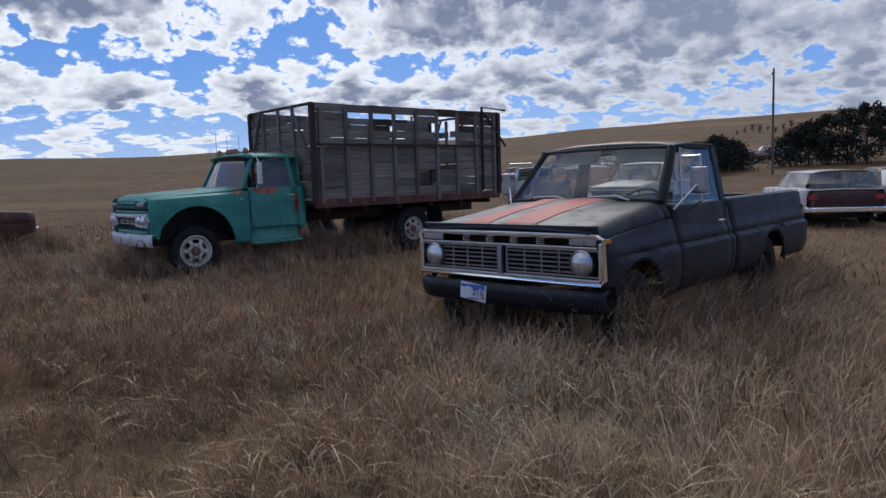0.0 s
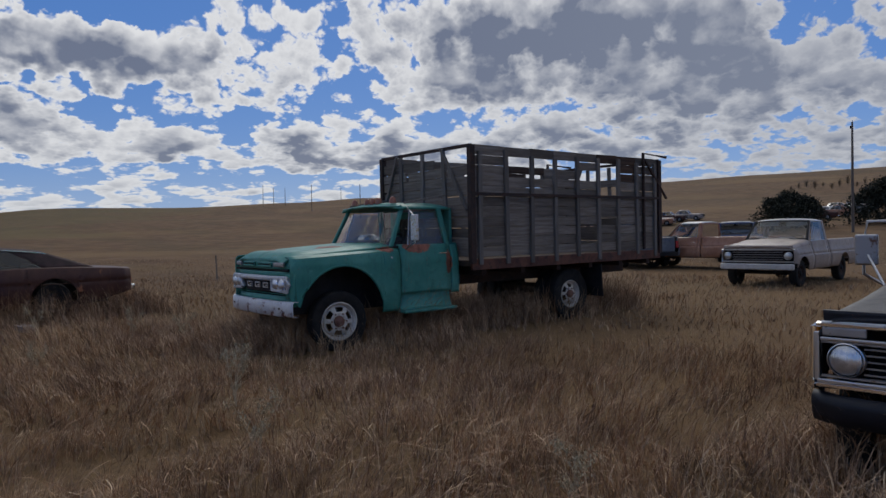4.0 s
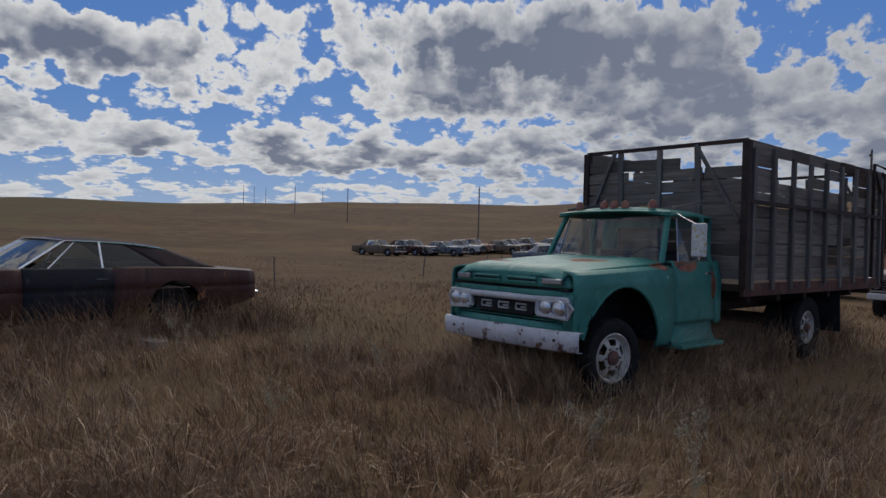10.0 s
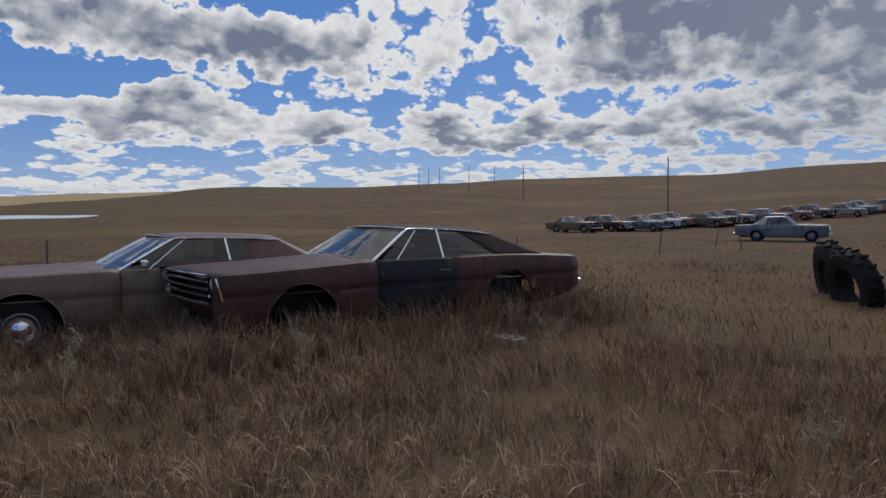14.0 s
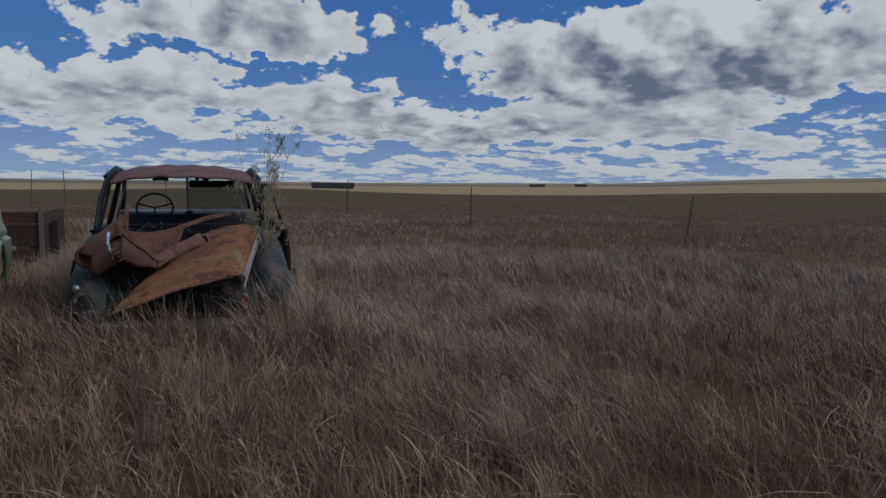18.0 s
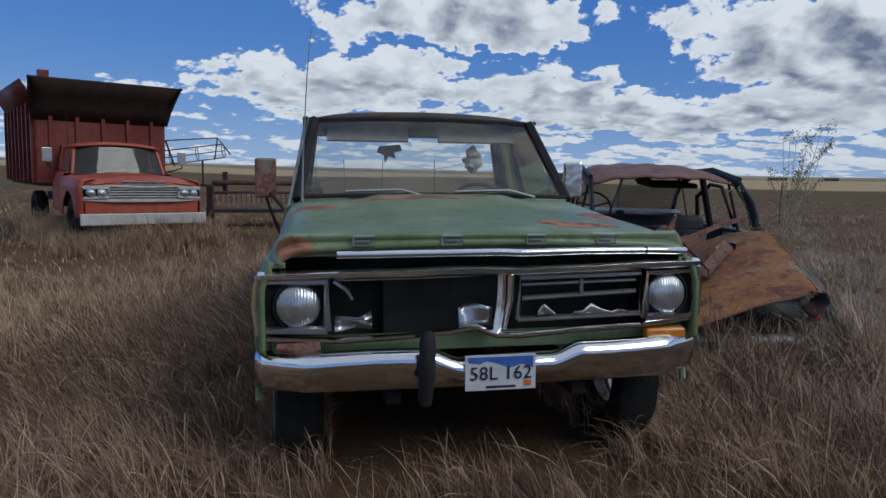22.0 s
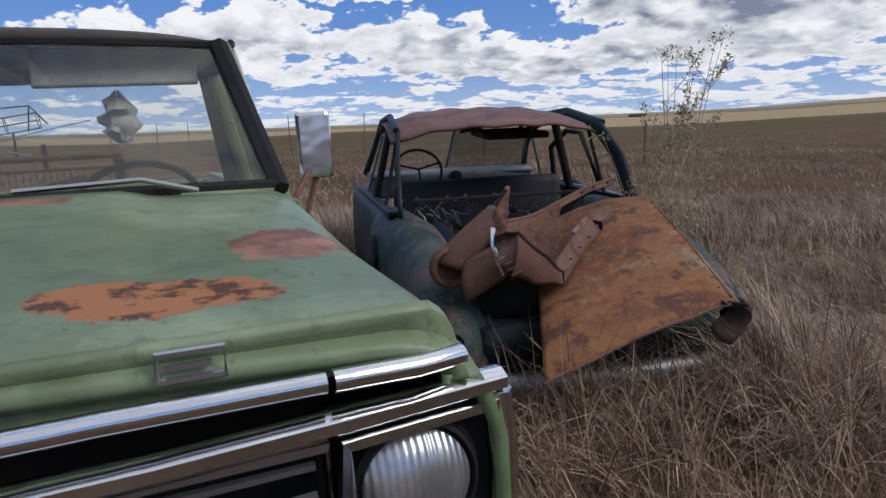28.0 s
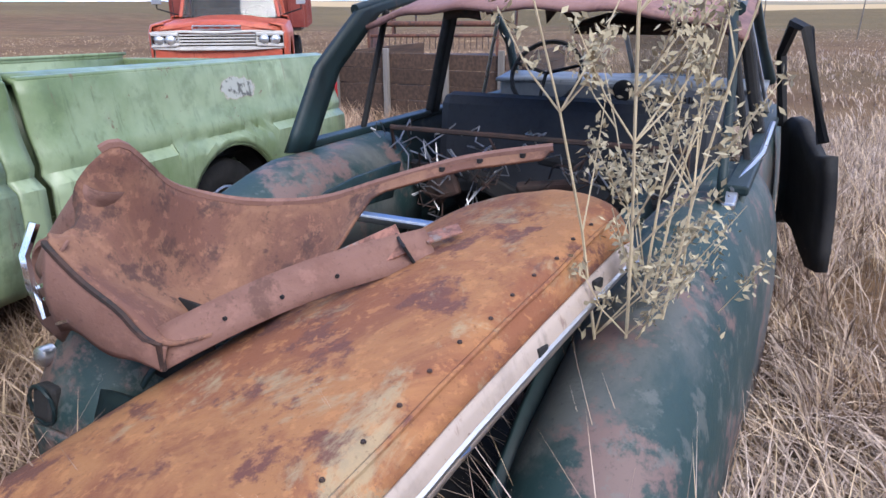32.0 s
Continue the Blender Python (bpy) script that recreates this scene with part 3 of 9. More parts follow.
def tube(name, pts, r, mt, parent=None, n=8, label="", caps=True, flat=1.0):
    """A bar along a line of points; r: a radius, or one for each point."""
    pts = [Vector(p) for p in pts]
    rs = r if isinstance(r, (list, tuple)) else [r] * len(pts)
    verts, faces = [], []
    for i, p in enumerate(pts):
        d = (pts[min(i + 1, len(pts) - 1)] - pts[max(i - 1, 0)]).normalized()
        up = Vector((0, 0, 1)) if abs(d.z) < 0.9 else Vector((0, 1, 0))
        s = d.cross(up).normalized()
        q = s.cross(d)
        for k in range(n):
            a = 2 * math.pi * (k + 0.5) / n
            verts.append(p + s * math.cos(a) * rs[i] + q * math.sin(a) * rs[i] * flat)
    for i in range(len(pts) - 1):
        for k in range(n):
            k2 = (k + 1) % n
            faces.append((i * n + k, i * n + k2, (i + 1) * n + k2, (i + 1) * n + k))
    if caps:
        faces.append(tuple(range(n - 1, -1, -1)))
        faces.append(tuple(range((len(pts) - 1) * n, len(pts) * n)))
    return mesh_ob(name, verts, faces, mt, parent, label, sharp=50)


def lathe(name, prof, c, axis, mt, parent=None, n=28, label="", sharp=35):
    """prof: rows of radius and place along the axis ('x', '-x', 'y', '-y' or 'z')."""
    verts, faces = [], []
    for r, a in prof:
        for k in range(n):
            t = 2 * math.pi * k / n
            p, q = r * math.cos(t), r * math.sin(t)
            v = {"x": (a, p, q), "-x": (-a, q, p), "y": (q, a, p), "-y": (p, -a, q), "z": (p, q, a)}[axis]
            verts.append((c[0] + v[0], c[1] + v[1], c[2] + v[2]))
    for i in range(len(prof) - 1):
        for k in range(n):
            k2 = (k + 1) % n
            faces.append((i * n + k, i * n + k2, (i + 1) * n + k2, (i + 1) * n + k))
    return mesh_ob(name, verts, faces, mt, parent, label, sharp=sharp)


def prism(name, poly, axis, a, b, mt, parent=None, bevel=0.006, label=""):
    """A flat outline pushed from a to b along an axis; poly is in the other two axes."""
    def put(p, t):
        return {"x": (t, p[0], p[1]), "y": (p[0], t, p[1]), "z": (p[0], p[1], t)}[axis]
    n = len(poly)
    verts = [put(p, a) for p in poly] + [put(p, b) for p in poly]
    faces = [tuple(range(n)), tuple(range(2 * n - 1, n - 1, -1))]
    faces += [(i, i + n, (i + 1) % n + n, (i + 1) % n) for i in range(n)]
    me = bpy.data.meshes.new(name)
    bm = bmesh.new()
    vs = [bm.verts.new(v) for v in verts]
    for f in faces:
        bm.faces.new([vs[i] for i in f])
    bmesh.ops.recalc_face_normals(bm, faces=bm.faces)
    bm.to_mesh(me)
    bm.free()
    me.materials.append(mt)
    ob = new(name, me)
    ob.parent = parent
    if label:
        ob["label"] = label
    if bevel:
        m = ob.modifiers.new("edge", "BEVEL")
        m.width, m.segments, m.limit_method, m.angle_limit = bevel, 2, "ANGLE", radians(35)
    return ob


def frame_bar(name, poly, r, mt, parent, label=""):
    """A closed bar round an outline of 3D points."""
    return tube(name, [*poly, poly[0]], r, mt, parent, 6, label, caps=False)


def words(name, text, size, m, mt, parent, depth=0.001, spread=1.0):
    cu = bpy.data.curves.new(name, "FONT")
    cu.body, cu.size, cu.extrude, cu.align_x, cu.align_y = text, size, depth, "CENTER", "CENTER"
    cu.space_character = spread
    cu.materials.append(mt)
    ob = new(name, cu)
    ob.parent = parent
    ob.matrix_local = m
    return ob


def wheel(c, r, w, rim_r, rim_mat, parent, side, holes=0, hub_mat=None, turn=0, cap=False):
    """side: +1 where the outer face looks to +x. Tyre with rim and hub under it."""
    ax = "x" if side > 0 else "-x"
    h = w / 2
    prof = [(rim_r, -h * 0.8), (r * 0.86, -h), (r * 0.96, -h * 0.86), (r, -h * 0.5), (r, h * 0.5), (r * 0.96, h * 0.86),
            (r * 0.86, h), (rim_r * 1.08, h * 0.86), (rim_r, h * 0.7), (rim_r, -h * 0.8)]
    t = lathe("wheel", prof, (0, 0, 0), ax, RUBBER, parent)
    t.matrix_local = pose(*c, 0, 0, turn)
    rp = [(rim_r * 1.02, h * 0.78), (rim_r * 0.97, h * 0.84), (rim_r * 0.9, h * 0.55), (rim_r * 0.82, h * 0.3)]
    lathe("rim", rp + [(rim_r * 0.80, -h * 0.3)], (0, 0, 0), ax, rim_mat, t)
    # disc with hand holes
    n = 48
    us = [rim_r * 0.83, rim_r * 0.74, rim_r * 0.50, rim_r * 0.42, rim_r * 0.2, 0.001]
    ds = [h * 0.26, h * 0.40, h * 0.62, h * 0.62, h * 0.5, h * 0.5]
    verts, faces = [], []
    for rr, d in zip(us, ds):
        for k in range(n):
            a = 2 * math.pi * k / n
            y, z = rr * math.cos(a), rr * math.sin(a)
            verts.append((d * side, y, z))
    for i in range(len(us) - 1):
        for k in range(n):
            if holes and i == 1 and (k % (n // holes)) in range(1, n // holes - 2):
                continue
            f = (i * n + k, i * n + (k + 1) % n, (i + 1) * n + (k + 1) % n, (i + 1) * n + k)
            faces.append(f if side < 0 else f[::-1])
    mesh_ob("disc", verts, faces, rim_mat, t, thick=0.006)
    hm = hub_mat or rim_mat
    if cap:
        lathe("hubcap", [(rim_r * 0.78, h * 0.5), (rim_r * 0.74, h * 0.72), (rim_r * 0.55, h * 0.66), (rim_r * 0.5, h * 0.8),
                         (rim_r * 0.3, h * 0.95), (0.001, h)], (0, 0, 0), ax, CHROME, t)
    else:
        lathe("hub", [(rim_r * 0.3, h * 0.45), (rim_r * 0.29, h * 0.85), (rim_r * 0.2, h), (0.001, h)], (0, 0, 0), ax, hm, t, 18)
        for k in range(6):
            a = 2 * math.pi * k / 6
            q = rim_r * 0.42
            lathe("nut", [(0.013, h * 0.6), (0.012, h * 0.8), (0.001, h * 0.8)], (0, q * math.cos(a), q * math.sin(a)), ax, hm, t, 6)
    return t


def lamp_round(c, r, parent, ring=CHROME, axis="-y"):
    """A sealed-beam headlight with its ring."""
    hl = lathe("headlight", [(r, -0.02), (r, 0.0), (r * 0.96, 0.018), (r * 0.75, 0.036), (r * 0.4, 0.047), (0.001, 0.05)], c, axis, LAMP, parent, 32, "round ribbed glass lens")
    lathe("ring", [(r * 1.0, 0.004), (r * 1.05, 0.022), (r * 1.13, 0.016), (r * 1.15, -0.02)], c, axis, ring, hl, 32)
    return hl


def arch(base, centres, r):
    """Lower edge of a body side: a level sill with round wheel openings. centres: y, z of each."""
    def f(y):
        z = base(y) if callable(base) else base
        for cy, cz in centres:
            d = abs(y - cy)
            if d < r:
                z = max(z, cz + math.sqrt(r * r - d * d))
        return z
    return f


def ys(y0, y1, centres=(), r=0.4, n=14):
    """Stations along a panel, closer together round the wheel openings."""
    s = set(span(y0, y1, n))
    for cy, _ in centres:
        for k in range(17):
            y = cy - r * math.cos(math.pi * k / 16)
            if y0 < y < y1:
                s.add(y)
        for e in (-0.0005, 0.0005):
            for q in (cy - r, cy + r):
                if y0 < q + e < y1:
                    s.add(q + e)
    return sorted(s)


def side_panel(name, y0, y1, zb, zt, w, side, mt, parent, cen=(), r=0.4, roll_in=0.0, drop=0.0, n=14, rows=19, label="", thick=0.022):
    """A body side from the sill to the belt, rolled in at the top by roll_in."""
    st = ys(y0, y1, cen, r, n)
    k = 5 if roll_in else 0

    def fn(y, v):
        if v <= 1:
            z0, z1 = zb(y), zt(y)
            z = z0 + (z1 - z0) * v
            return (side * w(y, z), y, z)
        a = (v - 1)
        x = w(y, zt(y)) - roll_in * a
        return (side * x, y, zt(y) + drop * math.sin(a * math.pi / 2))
    vs = span(0, 1, rows) + [1 + (i + 1) / k for i in range(k)]
    return surf(name, st, vs, fn, mt, parent, thick, label, flip=side > 0)


def pillar(name, a, b, wa, mt, parent, n=4, deep=None):
    """A window post between two points: wa wide across the car, deep along it."""
    a, b = Vector(a), Vector(b)
    d = deep or wa
    vs, fs = [], []
    for p in (a, b):
        for sx, sy in ((-1, -1), (1, -1), (1, 1), (-1, 1)):
            vs.append(p + Vector((sx * wa / 2, sy * d / 2, 0)))
    fs = [(0, 3, 2, 1), (4, 5, 6, 7), (0, 1, 5, 4), (1, 2, 6, 5), (2, 3, 7, 6), (3, 0, 4, 7)]
    return mesh_ob(name, vs, fs, mt, parent, smooth=False, bevel=min(wa, d) * 0.3)


def quad_pane(name, a, b, c, d, mt, parent, bow=0.0, n=8, label=""):
    """Glass between four corners (bottom left, bottom right, top right, top left), bowed outwards in y."""
    a, b, c, d = (Vector(p) for p in (a, b, c, d))

    def fn(u, v):
        p = (a * (1 - u) + b * u) * (1 - v) + (d * (1 - u) + c * u) * v
        return p + Vector((0, bow * (1 - (2 * u - 1) ** 2), 0))
    ob = surf(name, span(0, 1, n), span(0, 1, 4), fn, mt, parent, 0, label)
    ob.visible_shadow = False
    return ob


def steering(c, r, tilt, parent, mt):
    pts = [(c[0] + r * math.cos(a), c[1] + r * math.sin(a) * math.sin(tilt), c[2] + r * math.sin(a) * math.cos(tilt)) for a in span(0, 2 * math.pi, 25)]
    s = tube("steering_wheel", pts, 0.013, mt, parent, 6, caps=False)
    for a in (0.3, math.pi - 0.3, -math.pi / 2):
        tube("spoke", [c, (c[0] + r * math.cos(a), c[1] + r * math.sin(a) * math.sin(tilt), c[2] + r * math.sin(a) * math.cos(tilt))], 0.01, mt, s, 5)
    return s


def bench(c, size, parent, mt):
    x, y, z = c
    w, d, h = size
    box("seat", (x, y, z), (w, d, 0.2), mt, parent, bevel=0.05)
    box("seat_back", (x, y + d / 2 + 0.02, z + h / 2), (w, 0.16, h), mt, parent, (-10, 0, 0), 0.05)

# ---- the ground: one sheet from the aisle between the vehicles to the hills ----
LEVELS = ((0.2, 1.0, -0.04), (0.5, 4.8, -0.20), (2.7, 3.4, -0.16), (-3.0, -13.5, -0.36), (5.5, -12.5, -0.33), (5.5, -17, -0.30),
          (10.5, -8, -0.22), (12.6, -4.5, -0.25), (-4, 11, -0.12), (-6, -8, -0.30), (1.5, -5.5, -0.2), (2, -2, -0.12))
SKYLINE = ((0, 0.45), (22, 0.4), (38, 0.45), (56, 0.9), (70, 1.2), (79, 1.42), (90, 1.85), (99, 2.4), (106, 2.38), (115, 2.7), (121, 3.02),
           (130, 3.15), (135, 3.12), (144, 3.62), (152, 3.85), (161, 3.95), (176, 3.5), (205, 2.0), (250, 1.0), (300, 0.5), (340, 0.6), (360, 0.45))
CX, CY = 1.0, -5.0


def lerp_rows(rows, x):
    for (a, va), (b, vb) in zip(rows, rows[1:]):
        if a <= x <= b:
            u = (x - a) / (b - a)
            u = u * u * (3 - 2 * u)
            return va + (vb - va) * u
    return rows[-1][1]


def ground(x, y):
    """The ground's height."""
    ws = hs = 0.0
    for px, py, pz in LEVELS:
        k = 1 / ((x - px) ** 2 + (y - py) ** 2 + 0.8)
        ws, hs = ws + k * k, hs + k * k * pz
    local = hs / ws
    dx, dy = x - CX, y - CY
    r = math.hypot(dx, dy)
    az = math.degrees(math.atan2(dx, dy)) % 360
    el = lerp_rows(SKYLINE, az)
    far = 420.0 + 900.0 * max(0.0, 1 - max(0.0, min(abs(az - 20), abs(az - 380)) - 35) / 40) if az < 100 or az > 320 else 420.0
    if az <= 320 and az >= 100:
        far = 420.0
    top = math.tan(radians(el)) * far + 1.35
    t = max(0.0, (r - 68) / (far - 68))
    z = local + (top - local) * min(1.0, t) ** 1.25
    if t > 1:
        z -= (r - far) * 0.03
    roll = noise.noise((x * 0.012, y * 0.012, 3.1)) * min(1.0, r / 150) * 1.6 + noise.noise((x * 0.07, y * 0.07, 1.0)) * min(1.0, r / 30) * 0.12
    bump = noise.noise((x * 0.9, y * 0.9, 7.0)) * 0.025 if r < 40 else 0.0
    return z + bump + (roll if t < 0.9 else roll * max(0.0, 1 - (t - 0.9) * 10))


def ground_mat():
    m, nt, b = nodes_of("dry_prairie_turf")
    k = Net(nt)
    big = k.noise(0.02, 6, 0.55)
    mid, fine = k.noise(0.35, 8, 0.62), k.noise(14, 6, 0.7)
    band = k.noise(0.05, 5, 0.6, (0.35, 1.6, 1))
    c = k.mix(k.step(mid, 0.35, 0.65), (0.118, 0.069, 0.038), (0.18, 0.112, 0.060))
    c = k.mix(k.step(band, 0.45, 0.62, 0, 0.45), c, (0.095, 0.072, 0.036))
    c = k.mix(k.step(big, 0.5, 0.68, 0, 0.55), c, (0.24, 0.15, 0.070))
    c = k.mix(k.step(fine, 0.45, 0.75, 0, 0.7), c, (0.06, 0.042, 0.028))
    # sunlight on fields beyond the north-east pasture, painted as pale bands between darker ones
    d = nt.nodes.new("ShaderNodeVectorMath")
    d.operation = "DOT_PRODUCT"
    d.inputs[1].default_value = (0.42, 0.90, 0.0)
    nt.links.new(k.tc.outputs["Object"], d.inputs[0])
    out = k.math("ADD", d.outputs["Value"], k.math("MULTIPLY", k.math("SUBTRACT", big, 0.5), 130.0))
    c = k.mix(k.step(out, 30, 60, 0.0, 0.5), c, (0.115, 0.098, 0.045))
    c = k.mix(k.step(out, 150, 172, 0.0, 0.9), c, (0.46, 0.34, 0.19))
    c = k.mix(k.step(out, 420, 470, 0.0, 0.8), c, (0.16, 0.15, 0.11))
    c = k.mix(k.step(out, 620, 660, 0.0, 0.75), c, (0.38, 0.31, 0.20))
    nt.links.new(c, b.inputs["Base Color"])
    b.inputs["Roughness"].default_value = 0.95
    b.inputs["Specular IOR Level"].default_value = 0.1
    nt.links.new(k.bump(k.math("ADD", fine, mid), 0.8, 0.06), b.inputs["Normal"])
    return m


def build_ground():
    rings = [0.0]
    step = 0.45
    while rings[-1] < 2800:
        rings.append(rings[-1] + step)
        step *= 1.055
    n = 240
    verts, faces = [(CX, CY, ground(CX, CY))], []
    for r in rings[1:]:
        for k in range(n):
            a = 2 * math.pi * k / n
            x, y = CX + r * math.sin(a), CY + r * math.cos(a)
            verts.append((x, y, ground(x, y)))
    for k in range(n):
        faces.append((0, 1 + (k + 1) % n, 1 + k))
    for i in range(len(rings) - 2):
        p, q = 1 + i * n, 1 + (i + 1) * n
        for k in range(n):
            faces.append((p + k, p + (k + 1) % n, q + (k + 1) % n, q + k))
    ob = mesh_ob("ground", verts, faces, ground_mat(), sharp=180)
    tagged(ob, "dry brown prairie rolling away to low hills", "ground", kind="structure")


build_ground()

# ---- pickups ----
WHITERUST_BROWN = paint("rusted_mirror_paint", (0.24, 0.20, 0.18), (0.17, 0.12, 0.10), (0.12, 0.055, 0.04), 1.0, 0.6, scale=9)


def body_w(y, z):
    """Half width of the pickup's side at a height."""
    w = 0.985 - 0.10 * max(0.0, (0.66 - z) / 0.3) ** 2 - 0.035 * max(0.0, (z - 0.9) / 0.1 if z < 1.0 else 1.0) - 0.03 * max(0.0, (z - 1.0) / 0.2)
    w -= (0.036 * min(1.0, max(0.0, (z - 0.825) / 0.02)) + 0.010 * max(0.0, 1 - abs(z - 0.86) / 0.03)) * min(1.0, max(0.0, (y - 0.12) / 0.5))
    return w - 0.055 * max(0.0, (0.3 - y) / 0.3) ** 2


def seam_z(y):
    """Height of the seam between the hood's side and the fender."""
    return 1.005 + 0.095 * min(1.0, max(0.0, y / 1.35))


def hood_top(u, y, dents=False):
    """The hood: |u| up to 0.76 is its top, the rest rolls over the shoulder down to the seam."""
    w = body_w(y, 1.02) - 0.002
    q = max(-1.0, min(1.0, u / 0.76))
    z = 1.118 + 0.140 * min(1.0, max(0, y - 0.12) / 1.2) + 0.02 * (1 - q * q)
    z += 0.020 * (1 if abs(q) < 0.52 else max(0.0, 1 - (abs(q) - 0.52) / 0.1)) * min(1.0, max(0, y - 0.15) / 0.35)
    if y < 0.16:
        z -= 0.045 * ((0.16 - y) / 0.12) ** 2
    if dents:
        z -= 0.02 * math.exp(-((q - 0.55) ** 2 / 0.01 + (y - 0.55) ** 2 / 0.02)) + 0.012 * math.exp(-((q + 0.3) ** 2 / 0.02 + (y - 0.7) ** 2 / 0.03))
    a = max(0.0, (abs(u) - 0.76) / 0.24)
    x = q * (w - 0.17) + math.copysign(0.17 * math.sin(a * math.pi / 2), u)
    z -= (z - seam_z(y)) * (1 - math.cos(a * math.pi / 2)) ** 1.1
    return (x, y, z)


PF, PR, PRAD = (0.64, 0.36), (3.92, 0.36), 0.45


def roof_z(u, q):
    return 1.765 + 0.033 * (1 - u * u) + 0.045 * (1 - abs(u) ** 6) * (1 - (2 * q - 1) ** 8)


def pickup(name, m, body, label, front, roof_mat=None, group="", mirrors=True, tyre_turn=0, far=False, dents=True):
    """A full-size pickup of around 1970: its front at y = 0, its tail towards +y. front: a function that builds the nose."""
    v = thing(name, m, label, "pickup truck", group)
    roof_mat = roof_mat or body
    rim = STEELGREY if body is GREEN else DARKRUST
    cen = (PF, PR)
    sill = arch(lambda y: 0.44 if y > 0.2 else 0.64, cen, PRAD)
    belt = lambda y: seam_z(y) - 0.016
    for s in (-1, 1):
        side_panel("front_fender", 0.05, 1.395, sill, belt, body_w, s, body, v, (PF,), PRAD, 0.05, 0.0, 12)
        # black bar laid in the seam, standing in for the gap's shade
        tube("hood_seam_shade", [(s * (body_w(y, 1.02) - 0.03), y, seam_z(y) - 0.008) for y in span(0.06, 1.39, 12)], 0.022, BLACK, v, 6)
        door = side_panel("door", 1.412, 2.60, sill, lambda y: 1.19, body_w, s, body, v, (), PRAD, 0.07, 0.012, 10)
        tube("door_handle", [(s * 0.965, 2.36, 1.02), (s * 0.985, 2.38, 1.02), (s * 0.985, 2.50, 1.02), (s * 0.965, 2.52, 1.02)], 0.011, CHROME, door, 6)
        side_panel("cab_corner", 2.61, 2.72, sill, lambda y: 1.19, body_w, s, body, v, (), PRAD, 0.07, 0.012, 4)
        side_panel("bed_side", 2.76, 5.22, sill, lambda y: 1.19, body_w, s, body, v, (PR,), PRAD, 0.09, 0.02, 18)
        for cy, cz in cen:
            if not far:
                tube("arch_lip", [(s * (body_w(cy, 0.7) + 0.004), cy + PRAD * math.cos(a), cz + PRAD * math.sin(a)) for a in span(0.12, math.pi - 0.12, 17)], 0.014, body, v, 6)
        surf("bed_inner_wall", span(2.76, 5.2, 4), span(0.62, 1.19, 3), lambda y, z, s=s: (s * 0.80, y, z), body, v, 0.02)
        box("bed_rail", (s * 0.85, 3.98, 1.205), (0.10, 2.42, 0.03), body, v, bevel=0.012)
        if not far:
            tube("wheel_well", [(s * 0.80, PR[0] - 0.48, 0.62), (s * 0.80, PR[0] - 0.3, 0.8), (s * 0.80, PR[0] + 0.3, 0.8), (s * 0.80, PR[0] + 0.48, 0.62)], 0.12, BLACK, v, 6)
            # inner splash panels, their black also standing in for wheel arch shade
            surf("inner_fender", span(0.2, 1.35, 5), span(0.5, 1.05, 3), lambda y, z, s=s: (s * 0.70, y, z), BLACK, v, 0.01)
            tube("drip_rail", [(s * 0.765, 1.80, 1.77), (s * 0.785, 1.95, 1.785), (s * 0.785, 2.6, 1.785), (s * 0.77, 2.68, 1.76)], 0.012, roof_mat, v, 6)
    # hood wrapping over the shoulders, cowl, roof
    def hood(u, y):
        return hood_top(u, y, dents)
    us = [-1, -0.985, -0.965, -0.94, -0.91, -0.88, -0.85, -0.82, -0.79, *span(-0.76, 0.76, 41), 0.79, 0.82, 0.85, 0.88, 0.91, 0.94, 0.965, 0.985, 1]
    surf("hood", us, [0.04, 0.055, 0.075, 0.1, 0.13, 0.16, *span(0.2, 1.26, 16)], hood, body, v, 0.03, flip=False)
    surf("cowl", span(-1, 1, 9), span(1.275, 1.46, 4), lambda u, y: (u * 0.80, y, 1.258 + 0.012 * (1 - u * u) - 0.02 * (y - 1.27)), body, v, 0.02)
    for s in (-1, 1):
        surf("cowl_side", span(0.72, 1, 10), span(1.267, 1.398, 4), lambda u, y, s=s: hood_top(s * u, y, False), body, v, 0.02, flip=s < 0)
    def roof(u, q):
        y = 1.80 + 0.92 * q
        z = roof_z(u, q)
        return (u * (0.765 + 0.02 * math.sin(q * math.pi)), y - 0.03 * (1 - u * u) * (1 if q < 0.1 else 0), z)
    surf("roof", span(-1, 1, 25), span(0, 1, 15), roof, roof_mat, v, 0.03)
    # posts and glass
    for s in (-1, 1):
        pillar("windshield_post", (s * 0.845, 1.36, 1.20), (s * 0.735, 1.83, 1.78), 0.05, body, v, deep=0.06)
        pillar("rear_post", (s * 0.87, 2.66, 1.185), (s * 0.745, 2.66, 1.78), 0.06, body, v, deep=0.14)
        tube("window_seal", [(s * 0.825, 1.335, 1.25), (s * 0.72, 1.80, 1.76)], 0.034, BLACK, v, 6)
        pillar("vent_bar", (s * 0.89, 1.66, 1.195), (s * 0.775, 1.86, 1.76), 0.015, STEELGREY, v, deep=0.02)
        quad_pane("side_window", (s * 0.885, 1.68, 1.195), (s * 0.885, 2.58, 1.195), (s * 0.765, 2.58, 1.76), (s * 0.765, 1.88, 1.76), GLASS, v)
        quad_pane("vent_window", (s * 0.885, 1.44, 1.195), (s * 0.885, 1.65, 1.195), (s * 0.77, 1.85, 1.76), (s * 0.77, 1.83, 1.75), GLASS, v)
    tube("window_seal", [(-0.81, 1.335, 1.263), (-0.4, 1.275, 1.273), (0, 1.26, 1.276), (0.4, 1.275, 1.273), (0.81, 1.335, 1.263)], 0.022, BLACK, v, 6)
